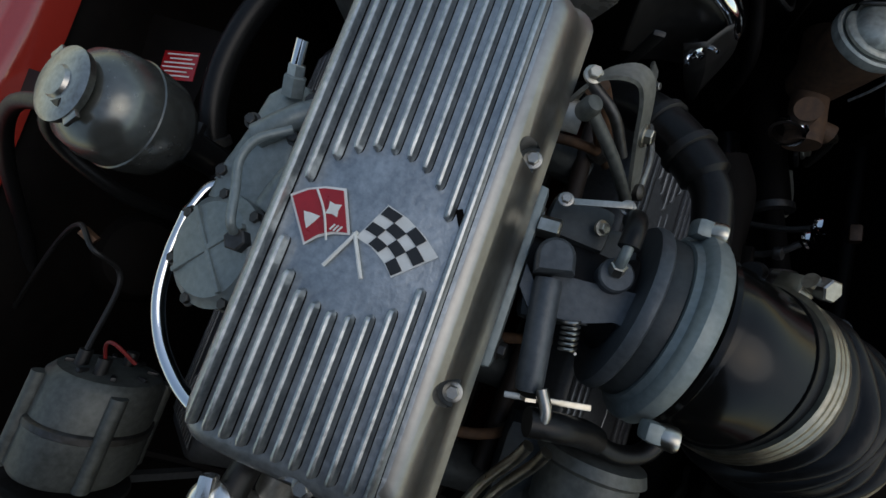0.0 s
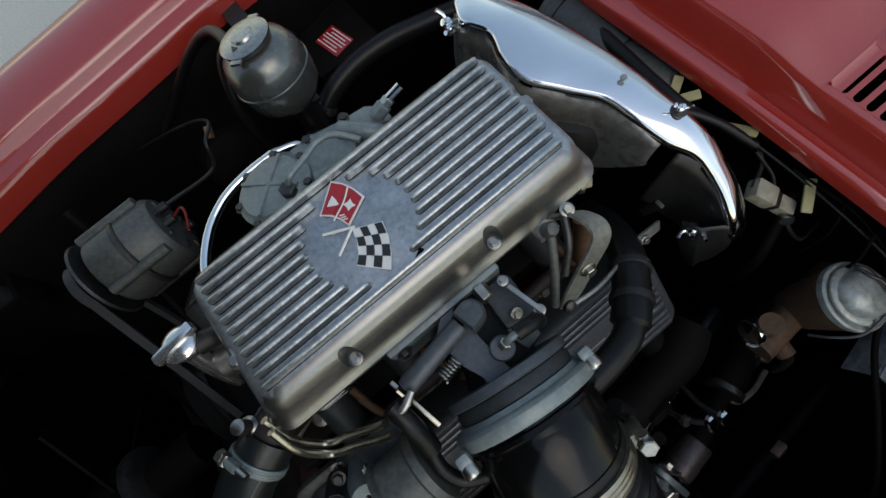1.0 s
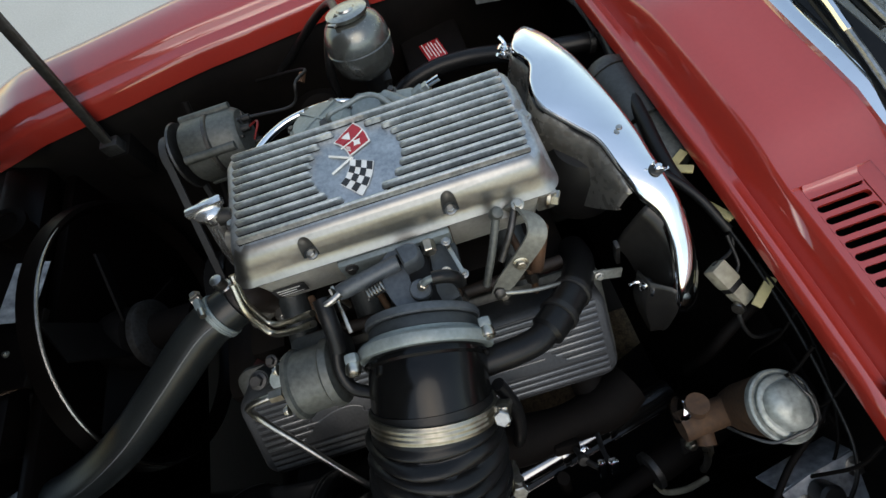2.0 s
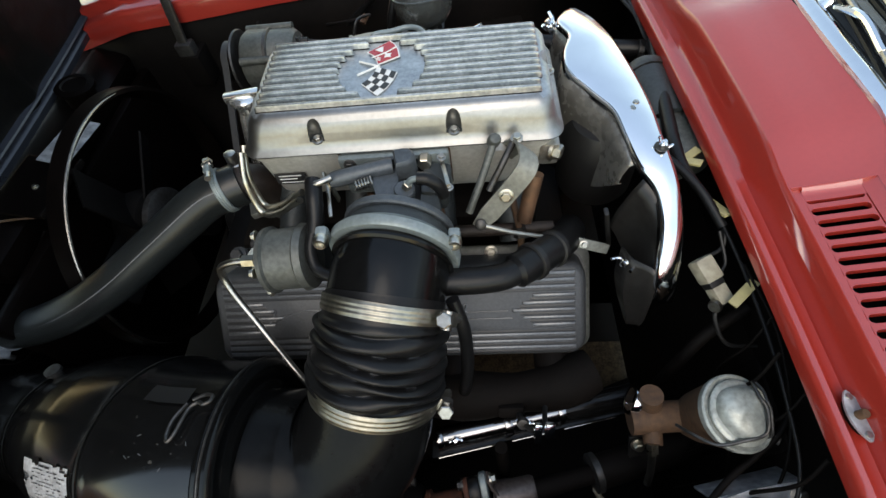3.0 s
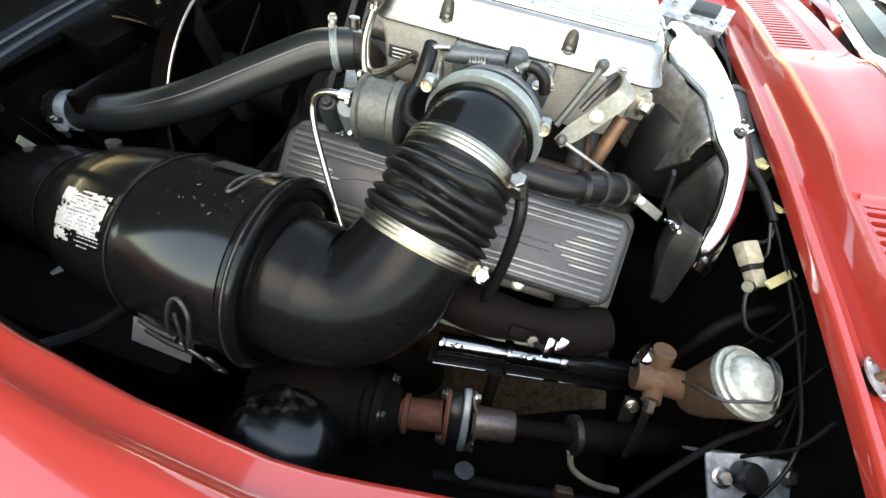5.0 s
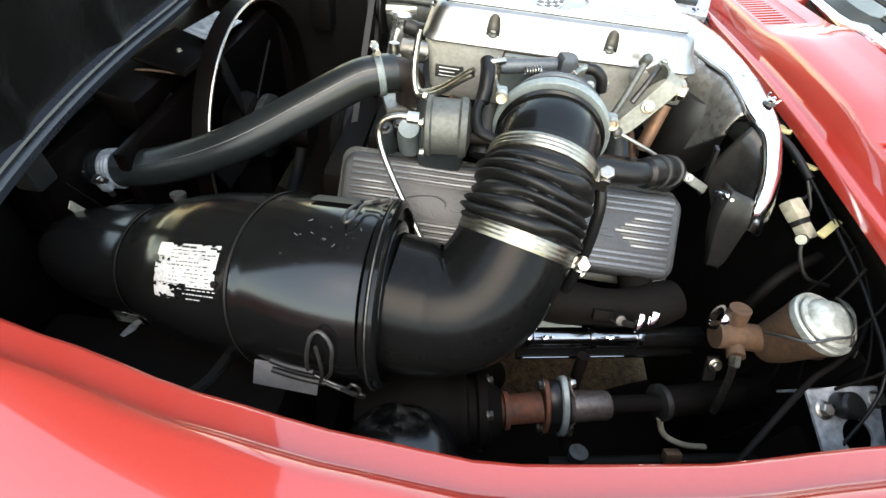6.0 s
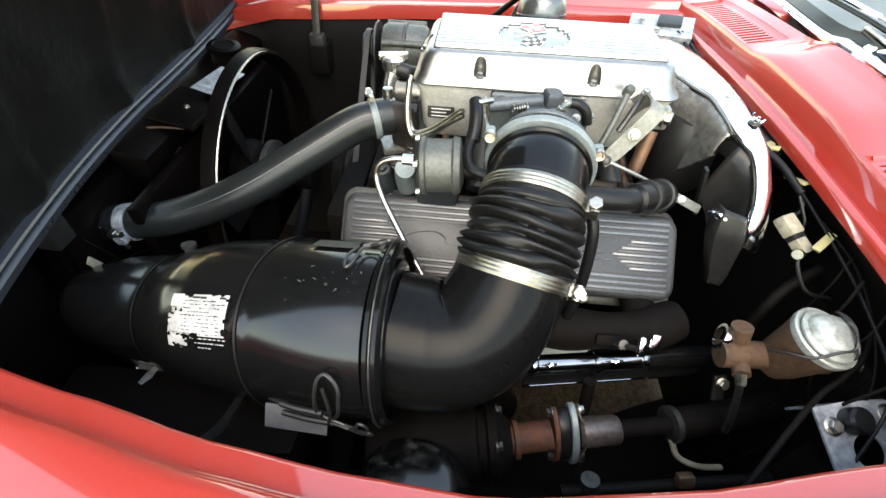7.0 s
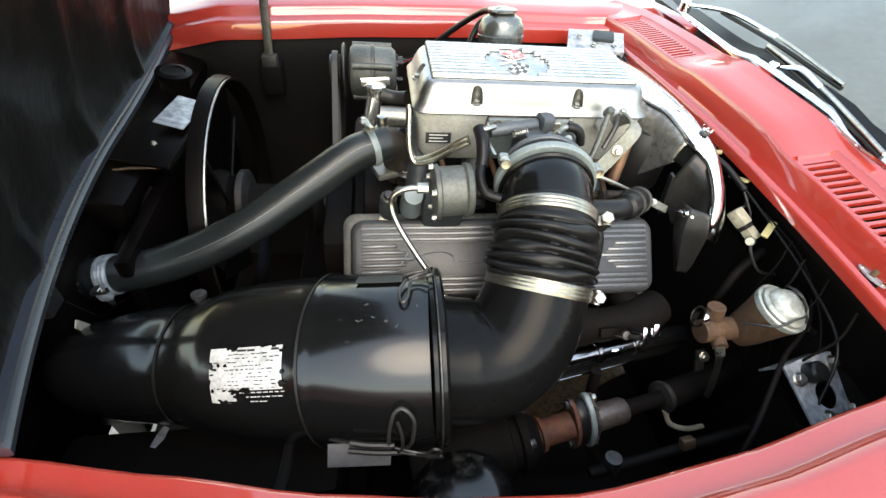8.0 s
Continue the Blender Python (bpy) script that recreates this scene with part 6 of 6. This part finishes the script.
part("cast_arm", tube([(0.0, 0.106, 0.868), (0.022, 0.098, 0.870), (0.045, 0.092, 0.862)], 0.010, 5, 16), ZINC, fuel)
part("cast_arm", tube([(0.045, 0.135, 0.868), (0.062, 0.115, 0.870), (0.078, 0.100, 0.862)], 0.009, 5, 16), ZINC, fuel)
part("thin_line", tube([(-0.022, 0.112, 0.885), (-0.016, 0.112, 0.892), (0.004, 0.119, 0.890), (0.022, 0.124, 0.890), (0.038, 0.118, 0.890), (0.052, 0.102, 0.884)], 0.0030, 7, 12), ZINC, fuel)
part("line_nut", hex_at((-0.026, 0.111, 0.872), (0, 0, 1), 0.0078, 0.012), DARKSTEEL, fuel)
part("line_nut", hex_at((0.080, 0.124, 0.866), (0.8, -0.1, 0.5), 0.008, 0.014), ZINC, fuel)
part("line_nut", hex_at((0.090, 0.123, 0.872), (0.8, -0.1, 0.5), 0.0062, 0.010), CAD, fuel)
part("nozzle_tip", tube([(0.096, 0.1225, 0.877), (0.112, 0.120, 0.885)], 0.0042, 2, 12, smooth_path=False), CHROME, fuel)
for x, y in ((0.015, 0.150), (0.055, 0.145), (0.052, 0.110), (0.005, 0.105), (0.080, 0.108)):
    bolt(fuel, (x, y, 0.8655), (0, 0, 1), 0.0042, DARKSTEEL)
part("support", block((0.10, 0.04, 0.08), pose(0.02, 0.115, 0.80), 0.01), METER, fuel)
solo("vent_line", tube([(-0.020, 0.182, 0.842), (-0.052, 0.182, 0.842), (-0.084, 0.177, 0.841), (-0.112, 0.162, 0.840), (-0.132, 0.140, 0.840), (-0.142, 0.118, 0.842), (-0.142, 0.098, 0.846)], 0.0048, 8, 16), CHROME, "bright bent chrome vent line", "line")
solo("vent_line", tube([(-0.020, 0.182, 0.842), (0.004, 0.176, 0.838), (0.012, 0.160, 0.835)], 0.0048, 8, 16), CHROME, "bright bent chrome vent line", "line")

# ---- alternator ----
alt = thing("alternator", (-0.195, 0.28, 0.69), "dull grey cast alternator with a slotted back", "alternator")
AC = V((-0.158, 0.226, 0.795))
AM = at(AC, (-1, 0, 0)) @ Matrix.Diagonal((0.72, 0.72, 0.80, 1))
part("rear_case", lathe([(0.0, 0.0), (0.030, 0.0), (0.052, 0.004), (0.059, 0.012), (0.060, 0.055), (0.0, 0.055)], AM, 44), ALT, alt)
part("front_case", lathe([(0.0, 0.0555), (0.062, 0.0555), (0.0625, 0.095), (0.056, 0.104), (0.030, 0.110), (0.0, 0.112)], AM, 44), ALT, alt)
part("stator_band", lathe([(0.0605, 0.050), (0.0635, 0.052), (0.0635, 0.058), (0.0605, 0.060)], AM, 44), DARKSTEEL, alt)
part("fan_plate", lathe([(0.0, 0.116), (0.064, 0.116), (0.066, 0.119), (0.062, 0.122), (0.0, 0.122)], AM, 44), DARKSTEEL, alt)
part("pulley", lathe([(0.012, 0.122), (0.036, 0.126), (0.038, 0.130), (0.028, 0.138), (0.038, 0.146), (0.036, 0.150), (0.0, 0.152)], AM, 36), DARKSTEEL, alt)
for k in range(4):
    a = math.pi / 2 * k + 0.6
    part("through_bolt_boss", tube([AM @ V((0.062 * math.cos(a), 0.062 * math.sin(a), 0.012)), AM @ V((0.062 * math.cos(a), 0.062 * math.sin(a), 0.10))], 0.006, 2, 10, smooth_path=False), ALT, alt)
for k in range(8):
    a = 2 * math.pi * k / 8
    part("cooling_slot", block((0.012, 0.005, 0.004), AM @ Matrix.Rotation(a, 4, "Z") @ Matrix.Translation((0.040, 0, 0.0006)), 0.001), INK, alt)
for x, y in ((0.012, 0.030), (-0.016, 0.028), (0.0, -0.02)):
    part("terminal", tube([AM @ V((x, y, 0.002)), AM @ V((x, y, -0.014))], 0.005, 2, 10, smooth_path=False), SATIN, alt)
part("mount_ear", block((0.03, 0.03, 0.05), pose(-0.20, 0.30, 0.715, -30, 0, 0), 0.006), ALT, alt)
part("adjust_strap", tube([(-0.255, 0.33, 0.80), (-0.262, 0.25, 0.70), (-0.262, 0.16, 0.66), (-0.262, 0.08, 0.65)], 0.006, 6, 8), GRIME, alt)
part("wire", tube([AM @ V((0.012, 0.030, -0.012)), AM @ V((0.016, 0.042, -0.030)), AM @ V((0.030, 0.046, -0.034)), AM @ V((0.048, 0.030, -0.020))], 0.0014, 8, 8), RED_DULL, alt, "thin red wire")
part("wire", tube([AM @ V((-0.016, 0.028, -0.012)), V((-0.09, 0.25, 0.80)), V((-0.072, 0.262, 0.825)), V((-0.060, 0.30, 0.81)), V((-0.10, 0.36, 0.77)), V((-0.2, 0.42, 0.73))], 0.0022, 8, 8), SATIN, alt)
part("wire_end", tube([(-0.062, 0.285, 0.818), (-0.068, 0.275, 0.812)], 0.0048, 2, 8, smooth_path=False), COPPER, alt)

# ---- expansion tank, far side of the bay ----
tank = thing("expansion_tank", (0.04, 0.26, 0.76), "dull aluminium coolant expansion tank with a bright pressure cap", "expansion tank")
TM = at((0.034, 0.236, 0.822), (-0.04, 0.20, 0.97)) @ Matrix.Scale(0.74, 4)
part("shell", lathe([(0.0, 0.0), (0.022, 0.001), (0.042, 0.010), (0.053, 0.026), (0.056, 0.045), (0.0565, 0.056), (0.0565, 0.062), (0.055, 0.080), (0.047, 0.097), (0.030, 0.107), (0.0, 0.110)], TM, 44), TANK, tank)
part("seam", lathe([(0.0560, 0.056), (0.0578, 0.0575), (0.0578, 0.0605), (0.0560, 0.062)], TM, 44), TANK, tank)
part("neck", lathe([(0.021, 0.098), (0.021, 0.108), (0.024, 0.110)], TM, 28), BARE, tank)
part("pressure_cap", lathe([(0.026, 0.109), (0.035, 0.110), (0.036, 0.116), (0.031, 0.1185), (0.016, 0.119), (0.014, 0.122), (0, 0.123)], TM, 32), STEEL, tank, "bright round pressure cap")
for s in (-1, 1):
    part("cap_ear", block((0.014, 0.016, 0.004), TM @ Matrix.Rotation(0.6, 4, "Z") @ Matrix.Translation((0.036 * s, 0, 0.113)), 0.0015), STEEL, tank)
for k in range(4):
    part("stamped_mark", block((0.004, 0.009, 0.001), TM @ Matrix.Rotation(radians(-82 + 9 * k), 4, "Z") @ Matrix.Translation((0.0568, 0, 0.050)) @ Matrix.Rotation(radians(90), 4, "Y"), 0.0003), BARE, tank)
part("overflow_tube", tube([TM @ V((0.02, 0.012, 0.112)), V((0.010, 0.318, 0.880)), V((-0.03, 0.37, 0.83)), V((-0.11, 0.405, 0.75)), V((-0.2, 0.41, 0.70))], 0.006, 8, 12), RUBBER, tank)
part("overflow_tube", tube([TM @ V((-0.02, 0.01, 0.110)), V((0.004, 0.292, 0.870)), V((-0.022, 0.272, 0.815)), V((-0.026, 0.268, 0.74)), V((-0.026, 0.26, 0.68))], 0.0065, 8, 12), RUBBER, tank)
part("outlet", tube([TM @ V((0, 0, 0.01)), V((0.036, 0.258, 0.740)), V((0.024, 0.236, 0.738)), V((0.014, 0.220, 0.732))], 0.015, 6, 18), SATIN, tank)
part("outlet_clamp", lathe([(0.0155, -0.005), (0.0178, -0.004), (0.0178, 0.004), (0.0155, 0.005)], at((0.024, 0.236, 0.738), (-0.6, -0.8, -0.1)), 20), STEEL, tank)
part("outlet_hose", tube([(0.024, 0.236, 0.738), (0.010, 0.215, 0.735), (-0.005, 0.19, 0.73), (-0.03, 0.16, 0.70)], 0.0185, 6, 18), RUBBER, tank)
part("strap", block((0.025, 0.22, 0.006), pose(0.045, 0.345, 0.800, 0, 0, 0), 0.001), SATIN, tank)
part("support_leg", block((0.020, 0.006, 0.11), pose(0.045, 0.262, 0.765), 0.002), SATIN, tank)
heater = thing("heater_hose", (0.1, 0.28, 0.70), "thick black rubber heater hose curving to the firewall", "hose")
part("tube", tube([(0.02, 0.262, 0.68), (0.040, 0.270, 0.715), (0.075, 0.282, 0.738), (0.125, 0.288, 0.748), (0.180, 0.282, 0.752), (0.235, 0.262, 0.756), (0.29, 0.24, 0.76), (0.392, 0.22, 0.76)], 0.0135, 8, 18), RUBBER, heater)
for p, d in (((0.060, 0.277, 0.729), (0.6, 0.2, 0.5)), ((0.35, 0.226, 0.76), (1, -0.2, 0))):
    part("hose_band", lathe([(0.0136, -0.005), (0.0152, -0.004), (0.0152, 0.004), (0.0136, 0.005)], at(p, d), 24), DARKSTEEL, heater)
relay = thing("relay_box", (0.14, 0.43, 0.60), "black box with a red and white warning label", "relay box")
part("box", block((0.11, 0.13, 0.14), pose(0.14, 0.415, 0.628), 0.008), GRIME, relay)
lab = part("warning_label", block((0.036, 0.046, 0.0012), pose(0.138, 0.388, 0.6985, 0, 0, 10), 0.0003), BADGE_RED, relay, "red label with white print")
for k in range(6):
    part("print_bar", block((0.0018, 0.040 - 0.011 * (k % 3 == 1), 0.0006), pose(0.1245 + 0.0055 * k, 0.388, 0.6996, 0, 0, 10), 0), WHITE, lab)
horn = thing("horn_unit", (-0.10, 0.43, 0.60), "dusty black round horn unit on the inner fender", "horn")
HM = at((-0.10, 0.425, 0.62), (0.2, -0.9, 0.4))
part("housing", lathe([(0.0, 0), (0.05, 0.0), (0.055, 0.01), (0.055, 0.042), (0.045, 0.056), (0.02, 0.062), (0, 0.064)], HM, 32), GRIME, horn)
part("rim", lathe([(0.055, 0.012), (0.0585, 0.014), (0.0585, 0.019), (0.055, 0.021)], HM, 32, close=True), GRIME, horn)
part("bracket", block((0.012, 0.03, 0.06), pose(-0.10, 0.44, 0.67), 0.003), GRIME, horn)
reg = thing("regulator_bracket", (0.29, 0.38, 0.78), "grey galvanised bracket with a regulator at the cowl corner", "bracket")
part("plate", block((0.12, 0.075, 0.003), pose(0.283, 0.375, 0.815, 12, -4, -18), 0.001), GALV, reg)
part("lip", block((0.12, 0.003, 0.03), pose(0.272, 0.341, 0.796, 12, -4, -18), 0.001), GALV, reg)
part("cover", block((0.045, 0.035, 0.010), pose(0.30, 0.38, 0.823, 12, -4, -18), 0.003), METER, reg)
for dx, dy in ((-0.035, 0.012), (-0.012, -0.02), (0.03, 0.02)):
    bolt(reg, (0.283 + dx, 0.375 + dy, 0.818 + dy * 0.2), (0, -0.2, 1), 0.0045, CAD)
part("leg", block((0.02, 0.09, 0.02), pose(0.29, 0.43, 0.80, -8, 0, 0), 0.004), GRIME, reg)
for k in range(3):
    part("wire", tube([(0.31 + 0.008 * k, 0.35, 0.815), (0.325 + 0.01 * k, 0.31, 0.80), (0.345, 0.26 - 0.02 * k, 0.79), (0.365, 0.20, 0.77)], 0.003, 8, 8), SATIN, reg)

# ---- firewall wiring ----
loom = thing("wiring_loom", (0.36, -0.1, 0.70), "black taped wiring loom along the firewall", "wiring")
part("main_loom", tube([(0.372, 0.30, 0.775), (0.348, 0.16, 0.790), (0.330, 0.04, 0.800), (0.322, -0.04, 0.806), (0.345, -0.10, 0.795), (0.362, -0.18, 0.775), (0.368, -0.28, 0.755), (0.362, -0.36, 0.73), (0.33, -0.42, 0.66)], lambda s: 0.0085 - 0.0067 * min(1, max(0, (s - 0.42) / 0.12)), 10, 14), RUBBER, loom)
part("branch", tube([(0.262, -0.02, 0.80), (0.30, -0.035, 0.812), (0.330, -0.075, 0.806), (0.350, -0.12, 0.790)], 0.005, 8, 10), RUBBER, loom)
part("branch", tube([(0.362, -0.16, 0.780), (0.375, -0.24, 0.765), (0.37, -0.33, 0.72), (0.35, -0.39, 0.64)], 0.0015, 8, 10), GRIME, loom)
part("branch", tube([(0.392, -0.27, 0.735), (0.376, -0.305, 0.715), (0.350, -0.327, 0.703), (0.318, -0.349, 0.698), (0.268, -0.394, 0.695), (0.226, -0.436, 0.680), (0.20, -0.465, 0.64)], 0.0032, 8, 12), GRIME, loom)
part("branch", tube([(0.385, -0.18, 0.72), (0.345, -0.20, 0.70), (0.325, -0.215, 0.66), (0.32, -0.22, 0.58)], 0.0070, 8, 12), GRIME, loom)
part("thin_wire", tube([(0.345, -0.125, 0.790), (0.350, -0.150, 0.772), (0.345, -0.160, 0.768)], 0.0018, 8, 8), SATIN, loom)
for k, (x, y) in enumerate(((0.372, -0.215), (0.366, -0.25), (0.376, -0.285), (0.37, -0.34))):
    part("thin_wire", tube([(x, y, 0.775), (x - 0.012, y - 0.015, 0.74), (x - 0.020 - 0.006 * k, y - 0.02, 0.68), (x - 0.015, y - 0.045, 0.60), (x - 0.04, y - 0.05, 0.50)], 0.0014 + 0.0004 * (k % 2), 8, 8), GRIME, loom)
conn = thing("plug_connector", (0.335, -0.165, 0.74), "dirty ivory plastic plug connector on a wire", "connector")
CN = Matrix.Translation((0.334, -0.166, 0.764)) @ Matrix.Rotation(radians(-62), 4, "Z") @ Matrix.Rotation(radians(24), 4, "Y")
part("shell", block((0.026, 0.021, 0.016), CN @ Matrix.Translation((-0.010, 0, 0)), 0.003), IVORY, conn)
part("shell", block((0.020, 0.017, 0.014), CN @ Matrix.Translation((0.018, 0, -0.001)), 0.003), IVORY, conn)
part("dark_gap", block((0.008, 0.018, 0.014), CN @ Matrix.Translation((0.0055, 0, -0.001)), 0.002), SATIN, conn)
part("terminal", lathe([(0.006, -0.003), (0.007, 0), (0.006, 0.003)], CN @ Matrix.Translation((0.026, -0.012, 0)) @ Matrix.Rotation(1.2, 4, "X"), 14), STEEL, conn)
part("wire", tube([CN @ V((-0.022, 0, 0)), V((0.348, -0.138, 0.775)), V((0.352, -0.125, 0.785)), V((0.350, -0.110, 0.793))], 0.0022, 8, 8), SATIN, conn)
part("wire", tube([CN @ V((0.027, 0, 0)), V((0.335, -0.20, 0.745)), V((0.350, -0.22, 0.72)), V((0.385, -0.22, 0.71))], 0.0022, 8, 8), SATIN, conn)
for p, e, L in (((0.338, -0.026, 0.796), 30, 0.030), ((0.349, -0.100, 0.796), -70, 0.030), ((0.356, -0.188, 0.772), 40, 0.034), ((0.329, -0.040, 0.805), -35, 0.034)):
    tie = solo("cable_tab", block((L, 0.010, 0.0035), Matrix.Translation(p) @ Matrix.Rotation(radians(e), 4, "Z") @ Matrix.Rotation(radians(-16), 4, "Y"), 0.0015), YELLOW, "yellowed plastic tab clipped to the loom", "cable tab", "cable tabs")
wiper_motor = thing("wiper_motor", (0.345, 0.0, 0.75), "dull grey wiper motor on the firewall", "wiper motor")
part("gear_case", block((0.05, 0.07, 0.05), pose(0.345, 0.015, 0.772, 0, 0, 20), 0.010), ALT, wiper_motor)
part("motor", tube([(0.338, 0.05, 0.775), (0.330, 0.13, 0.782)], 0.028, 2, 24, smooth_path=False), METER, wiper_motor)
part("end_cap", lathe([(0.030, 0), (0.030, 0.012), (0.024, 0.02), (0, 0.022)], at((0.330, 0.13, 0.782), (-0.1, 1, 0.05)), 24), DARKSTEEL, wiper_motor)
part("bracket", block((0.05, 0.10, 0.01), pose(0.365, 0.06, 0.765), 0.002), SATIN, wiper_motor)

latch = thing("hood_pin", (0.376, -0.305, 0.80), "bright oval hood locating plate with a steel pin", "hood pin")
LM = Matrix.Translation((0.3790, -0.3145, 0.8125)) @ Matrix.Rotation(radians(6), 4, "Y") @ Matrix.Scale(0.64, 4) @ Matrix.Rotation(radians(4), 4, "Z")
part("plate", plate([(0.012 * math.copysign(abs(math.cos(a)) ** 1.0, math.cos(a)) * (1 - 0.5 * abs(math.sin(a)) ** 3), 0.030 * math.sin(a)) for a in (2 * math.pi * k / 28 for k in range(28))], 0.003, LM), GALV, latch)
part("block", plate([(0.008 * math.cos(a), 0.020 * math.sin(a)) for a in (2 * math.pi * k / 20 for k in range(20))], 0.008, LM @ Matrix.Translation((0, 0, -0.0085))), IRON, latch)
part("pin", lathe([(0.0055, 0.0), (0.0055, 0.010), (0.0045, 0.012), (0, 0.0125)], LM @ Matrix.Translation((0, 0, 0.003)), 16), BROWN, latch, "dark brown steel pin")
for s in (-1, 1):
    part("screw", lathe([(0.0042, 0.0), (0.0036, 0.0018), (0, 0.0022)], LM @ Matrix.Translation((0, 0.022 * s, 0.003)), 14), STEEL, latch)

gal = thing("galvanised_bracket", (0.30, -0.42, 0.72), "galvanised steel bracket with a large hole and rubber stop", "bracket")
GM = Matrix.Translation((0.352, -0.381, 0.686)) @ Matrix.Rotation(radians(12), 4, "Z") @ Matrix.Rotation(radians(24), 4, "X") @ Matrix.Scale(0.88, 4)
outline = [(-0.050, 0.034), (-0.010, 0.037), (0.052, 0.034), (0.056, -0.010), (0.052, -0.066), (-0.030, -0.070), (-0.048, -0.062)]
gp = part("plate", plate(outline, 0.003, GM), GALV, gal)
carve(gp, lathe([(0.019, -0.02), (0.019, 0.02)], GM @ Matrix.Translation((0.000, -0.018, 0)), 28))
part("stop_stud", lathe([(0.014, 0.0), (0.015, 0.004), (0.015, 0.018), (0.012, 0.021), (0, 0.022)], GM @ Matrix.Translation((-0.012, 0.016, 0.003)), 22), RUBBER, gal, "black rubber stop")
for x, y in ((-0.034, 0.012), (0.038, 0.020), (-0.016, -0.046), (0.034, -0.044)):
    bolt(gal, GM @ V((x, y, 0.003)), GM.to_3x3() @ V((0, 0, 1)), 0.0066, STEEL)
part("side_flange", block((0.10, 0.003, 0.04), GM @ Matrix.Translation((0.0, 0.034, -0.02)), 0.001), GALV, gal)
part("upright", block((0.06, 0.05, 0.30), pose(0.350, -0.400, 0.500), 0.006), GRIME, gal)

washer = thing("fender_bulge", (-0.10, -0.44, 0.55), "dusty black inner fender bulge with dried pale spots under the air cleaner", "canister")
WM = at((-0.103, -0.436, 0.480), (0.05, -0.10, 1))
part("shell", lathe([(0.0, 0.0), (0.064, 0.0), (0.072, 0.01), (0.072, 0.062), (0.069, 0.080), (0.060, 0.098), (0.046, 0.111), (0.026, 0.119), (0, 0.121)], WM, 48), CANM, washer)
rng = random.Random(9)
DOME = [(0.0, 0.121), (0.026, 0.119), (0.046, 0.111), (0.060, 0.098), (0.069, 0.080), (0.072, 0.062)]


def on_dome(r, a, off=0.0005):
    """A point on the bulge, r out from its top at the angle a."""
    for (r0, h0), (r1, h1) in zip(DOME, DOME[1:]):
        if r <= r1:
            return WM @ V((r * math.cos(a), r * math.sin(a), h0 + (h1 - h0) * (r - r0) / (r1 - r0) + off))
    return WM @ V((0.072 * math.cos(a), 0.072 * math.sin(a), 0.062))


for a0, a1, r0, r1 in ((3.3, 5.2, 0.012, 0.066), (2.6, 3.5, 0.020, 0.050), (5.1, 5.7, 0.030, 0.064)):
    smear = [[on_dome(r0 + (r1 - r0) * i / 8, a0 + (a1 - a0) * j / 10) for j in range(11)] for i in range(9)]
    part("dust_smear", loft(smear, cap=False, closed=False), DUST, washer, "patchy pale dust")
for k in range(30):
    u = rng.random()
    a, r = 3.6 + 2.0 * u + rng.gauss(0, 0.07), 0.030 + 0.026 * u + rng.gauss(0, 0.003)
    w = rng.uniform(0.0008, 0.0030)
    part("dried_spot", loft([[on_dome(r + w * k2 * math.cos(q) * rng.uniform(0.6, 1.2), a + w * k2 / max(r, 0.01) * 1.6 * math.sin(q), 0.0008 + 0.0003 * (k2 < 1)) for q in (2 * math.pi * j / 7 for j in range(7))] for k2 in (1.0, 0.5)]), DUST, washer)
part("stand", block((0.07, 0.07, 0.20), pose(-0.105, -0.43, 0.46), 0.01), GRIME, washer)

# ---- closing the bay from below ----
for c, s in (((-0.33, 0, 0.185), (0.66, 0.86, 0.01)), ((0.20, 0.26, 0.185), (0.42, 0.36, 0.01)), ((0.20, -0.42, 0.185), (0.42, 0.14, 0.01)), ((0.34, -0.10, 0.185), (0.14, 0.70, 0.01))):
    part("splash_pan", block(s, pose(*c), 0.003), GRIME, body)
part("ground_stand_in", loft([[V((x, y, z)) for y, z in ((y0, 0.20), (y0, 0.21), (-0.02, 0.21), (-0.02, 0.20))] for x, y0 in ((-0.18, -0.155), (0.00, -0.205), (0.092, -0.235), (0.20, -0.185), (0.32, -0.130), (0.40, -0.10))]), BROWNGROUND, body, "brown pan added in place of the ground below", angle=30)
part("rail_flange", loft([[V((x, y, z)) for y, z in ((-0.46, 0.215), (-0.46, 0.235), (y0, 0.235), (y0, 0.215))] for x, y0 in ((-0.30, -0.135), (-0.18, -0.157), (0.00, -0.207), (0.092, -0.237), (0.20, -0.187), (0.32, -0.132), (0.40, -0.102))]), GRIME, body)
part("battery_shelf", block((0.34, 0.10, 0.20), pose(-0.42, -0.37, 0.46), 0.02), GRIME, body)
part("ground_glimpse", plate([(-0.008, -0.013), (-0.002, -0.015), (0.006, -0.004), (0.008, 0.010), (0.001, 0.013), (-0.004, 0.004)], 0.001, Matrix.Translation((-0.478, -0.334, 0.5602))), GALV, body, "pale plate added for bright ground seen through a hole")
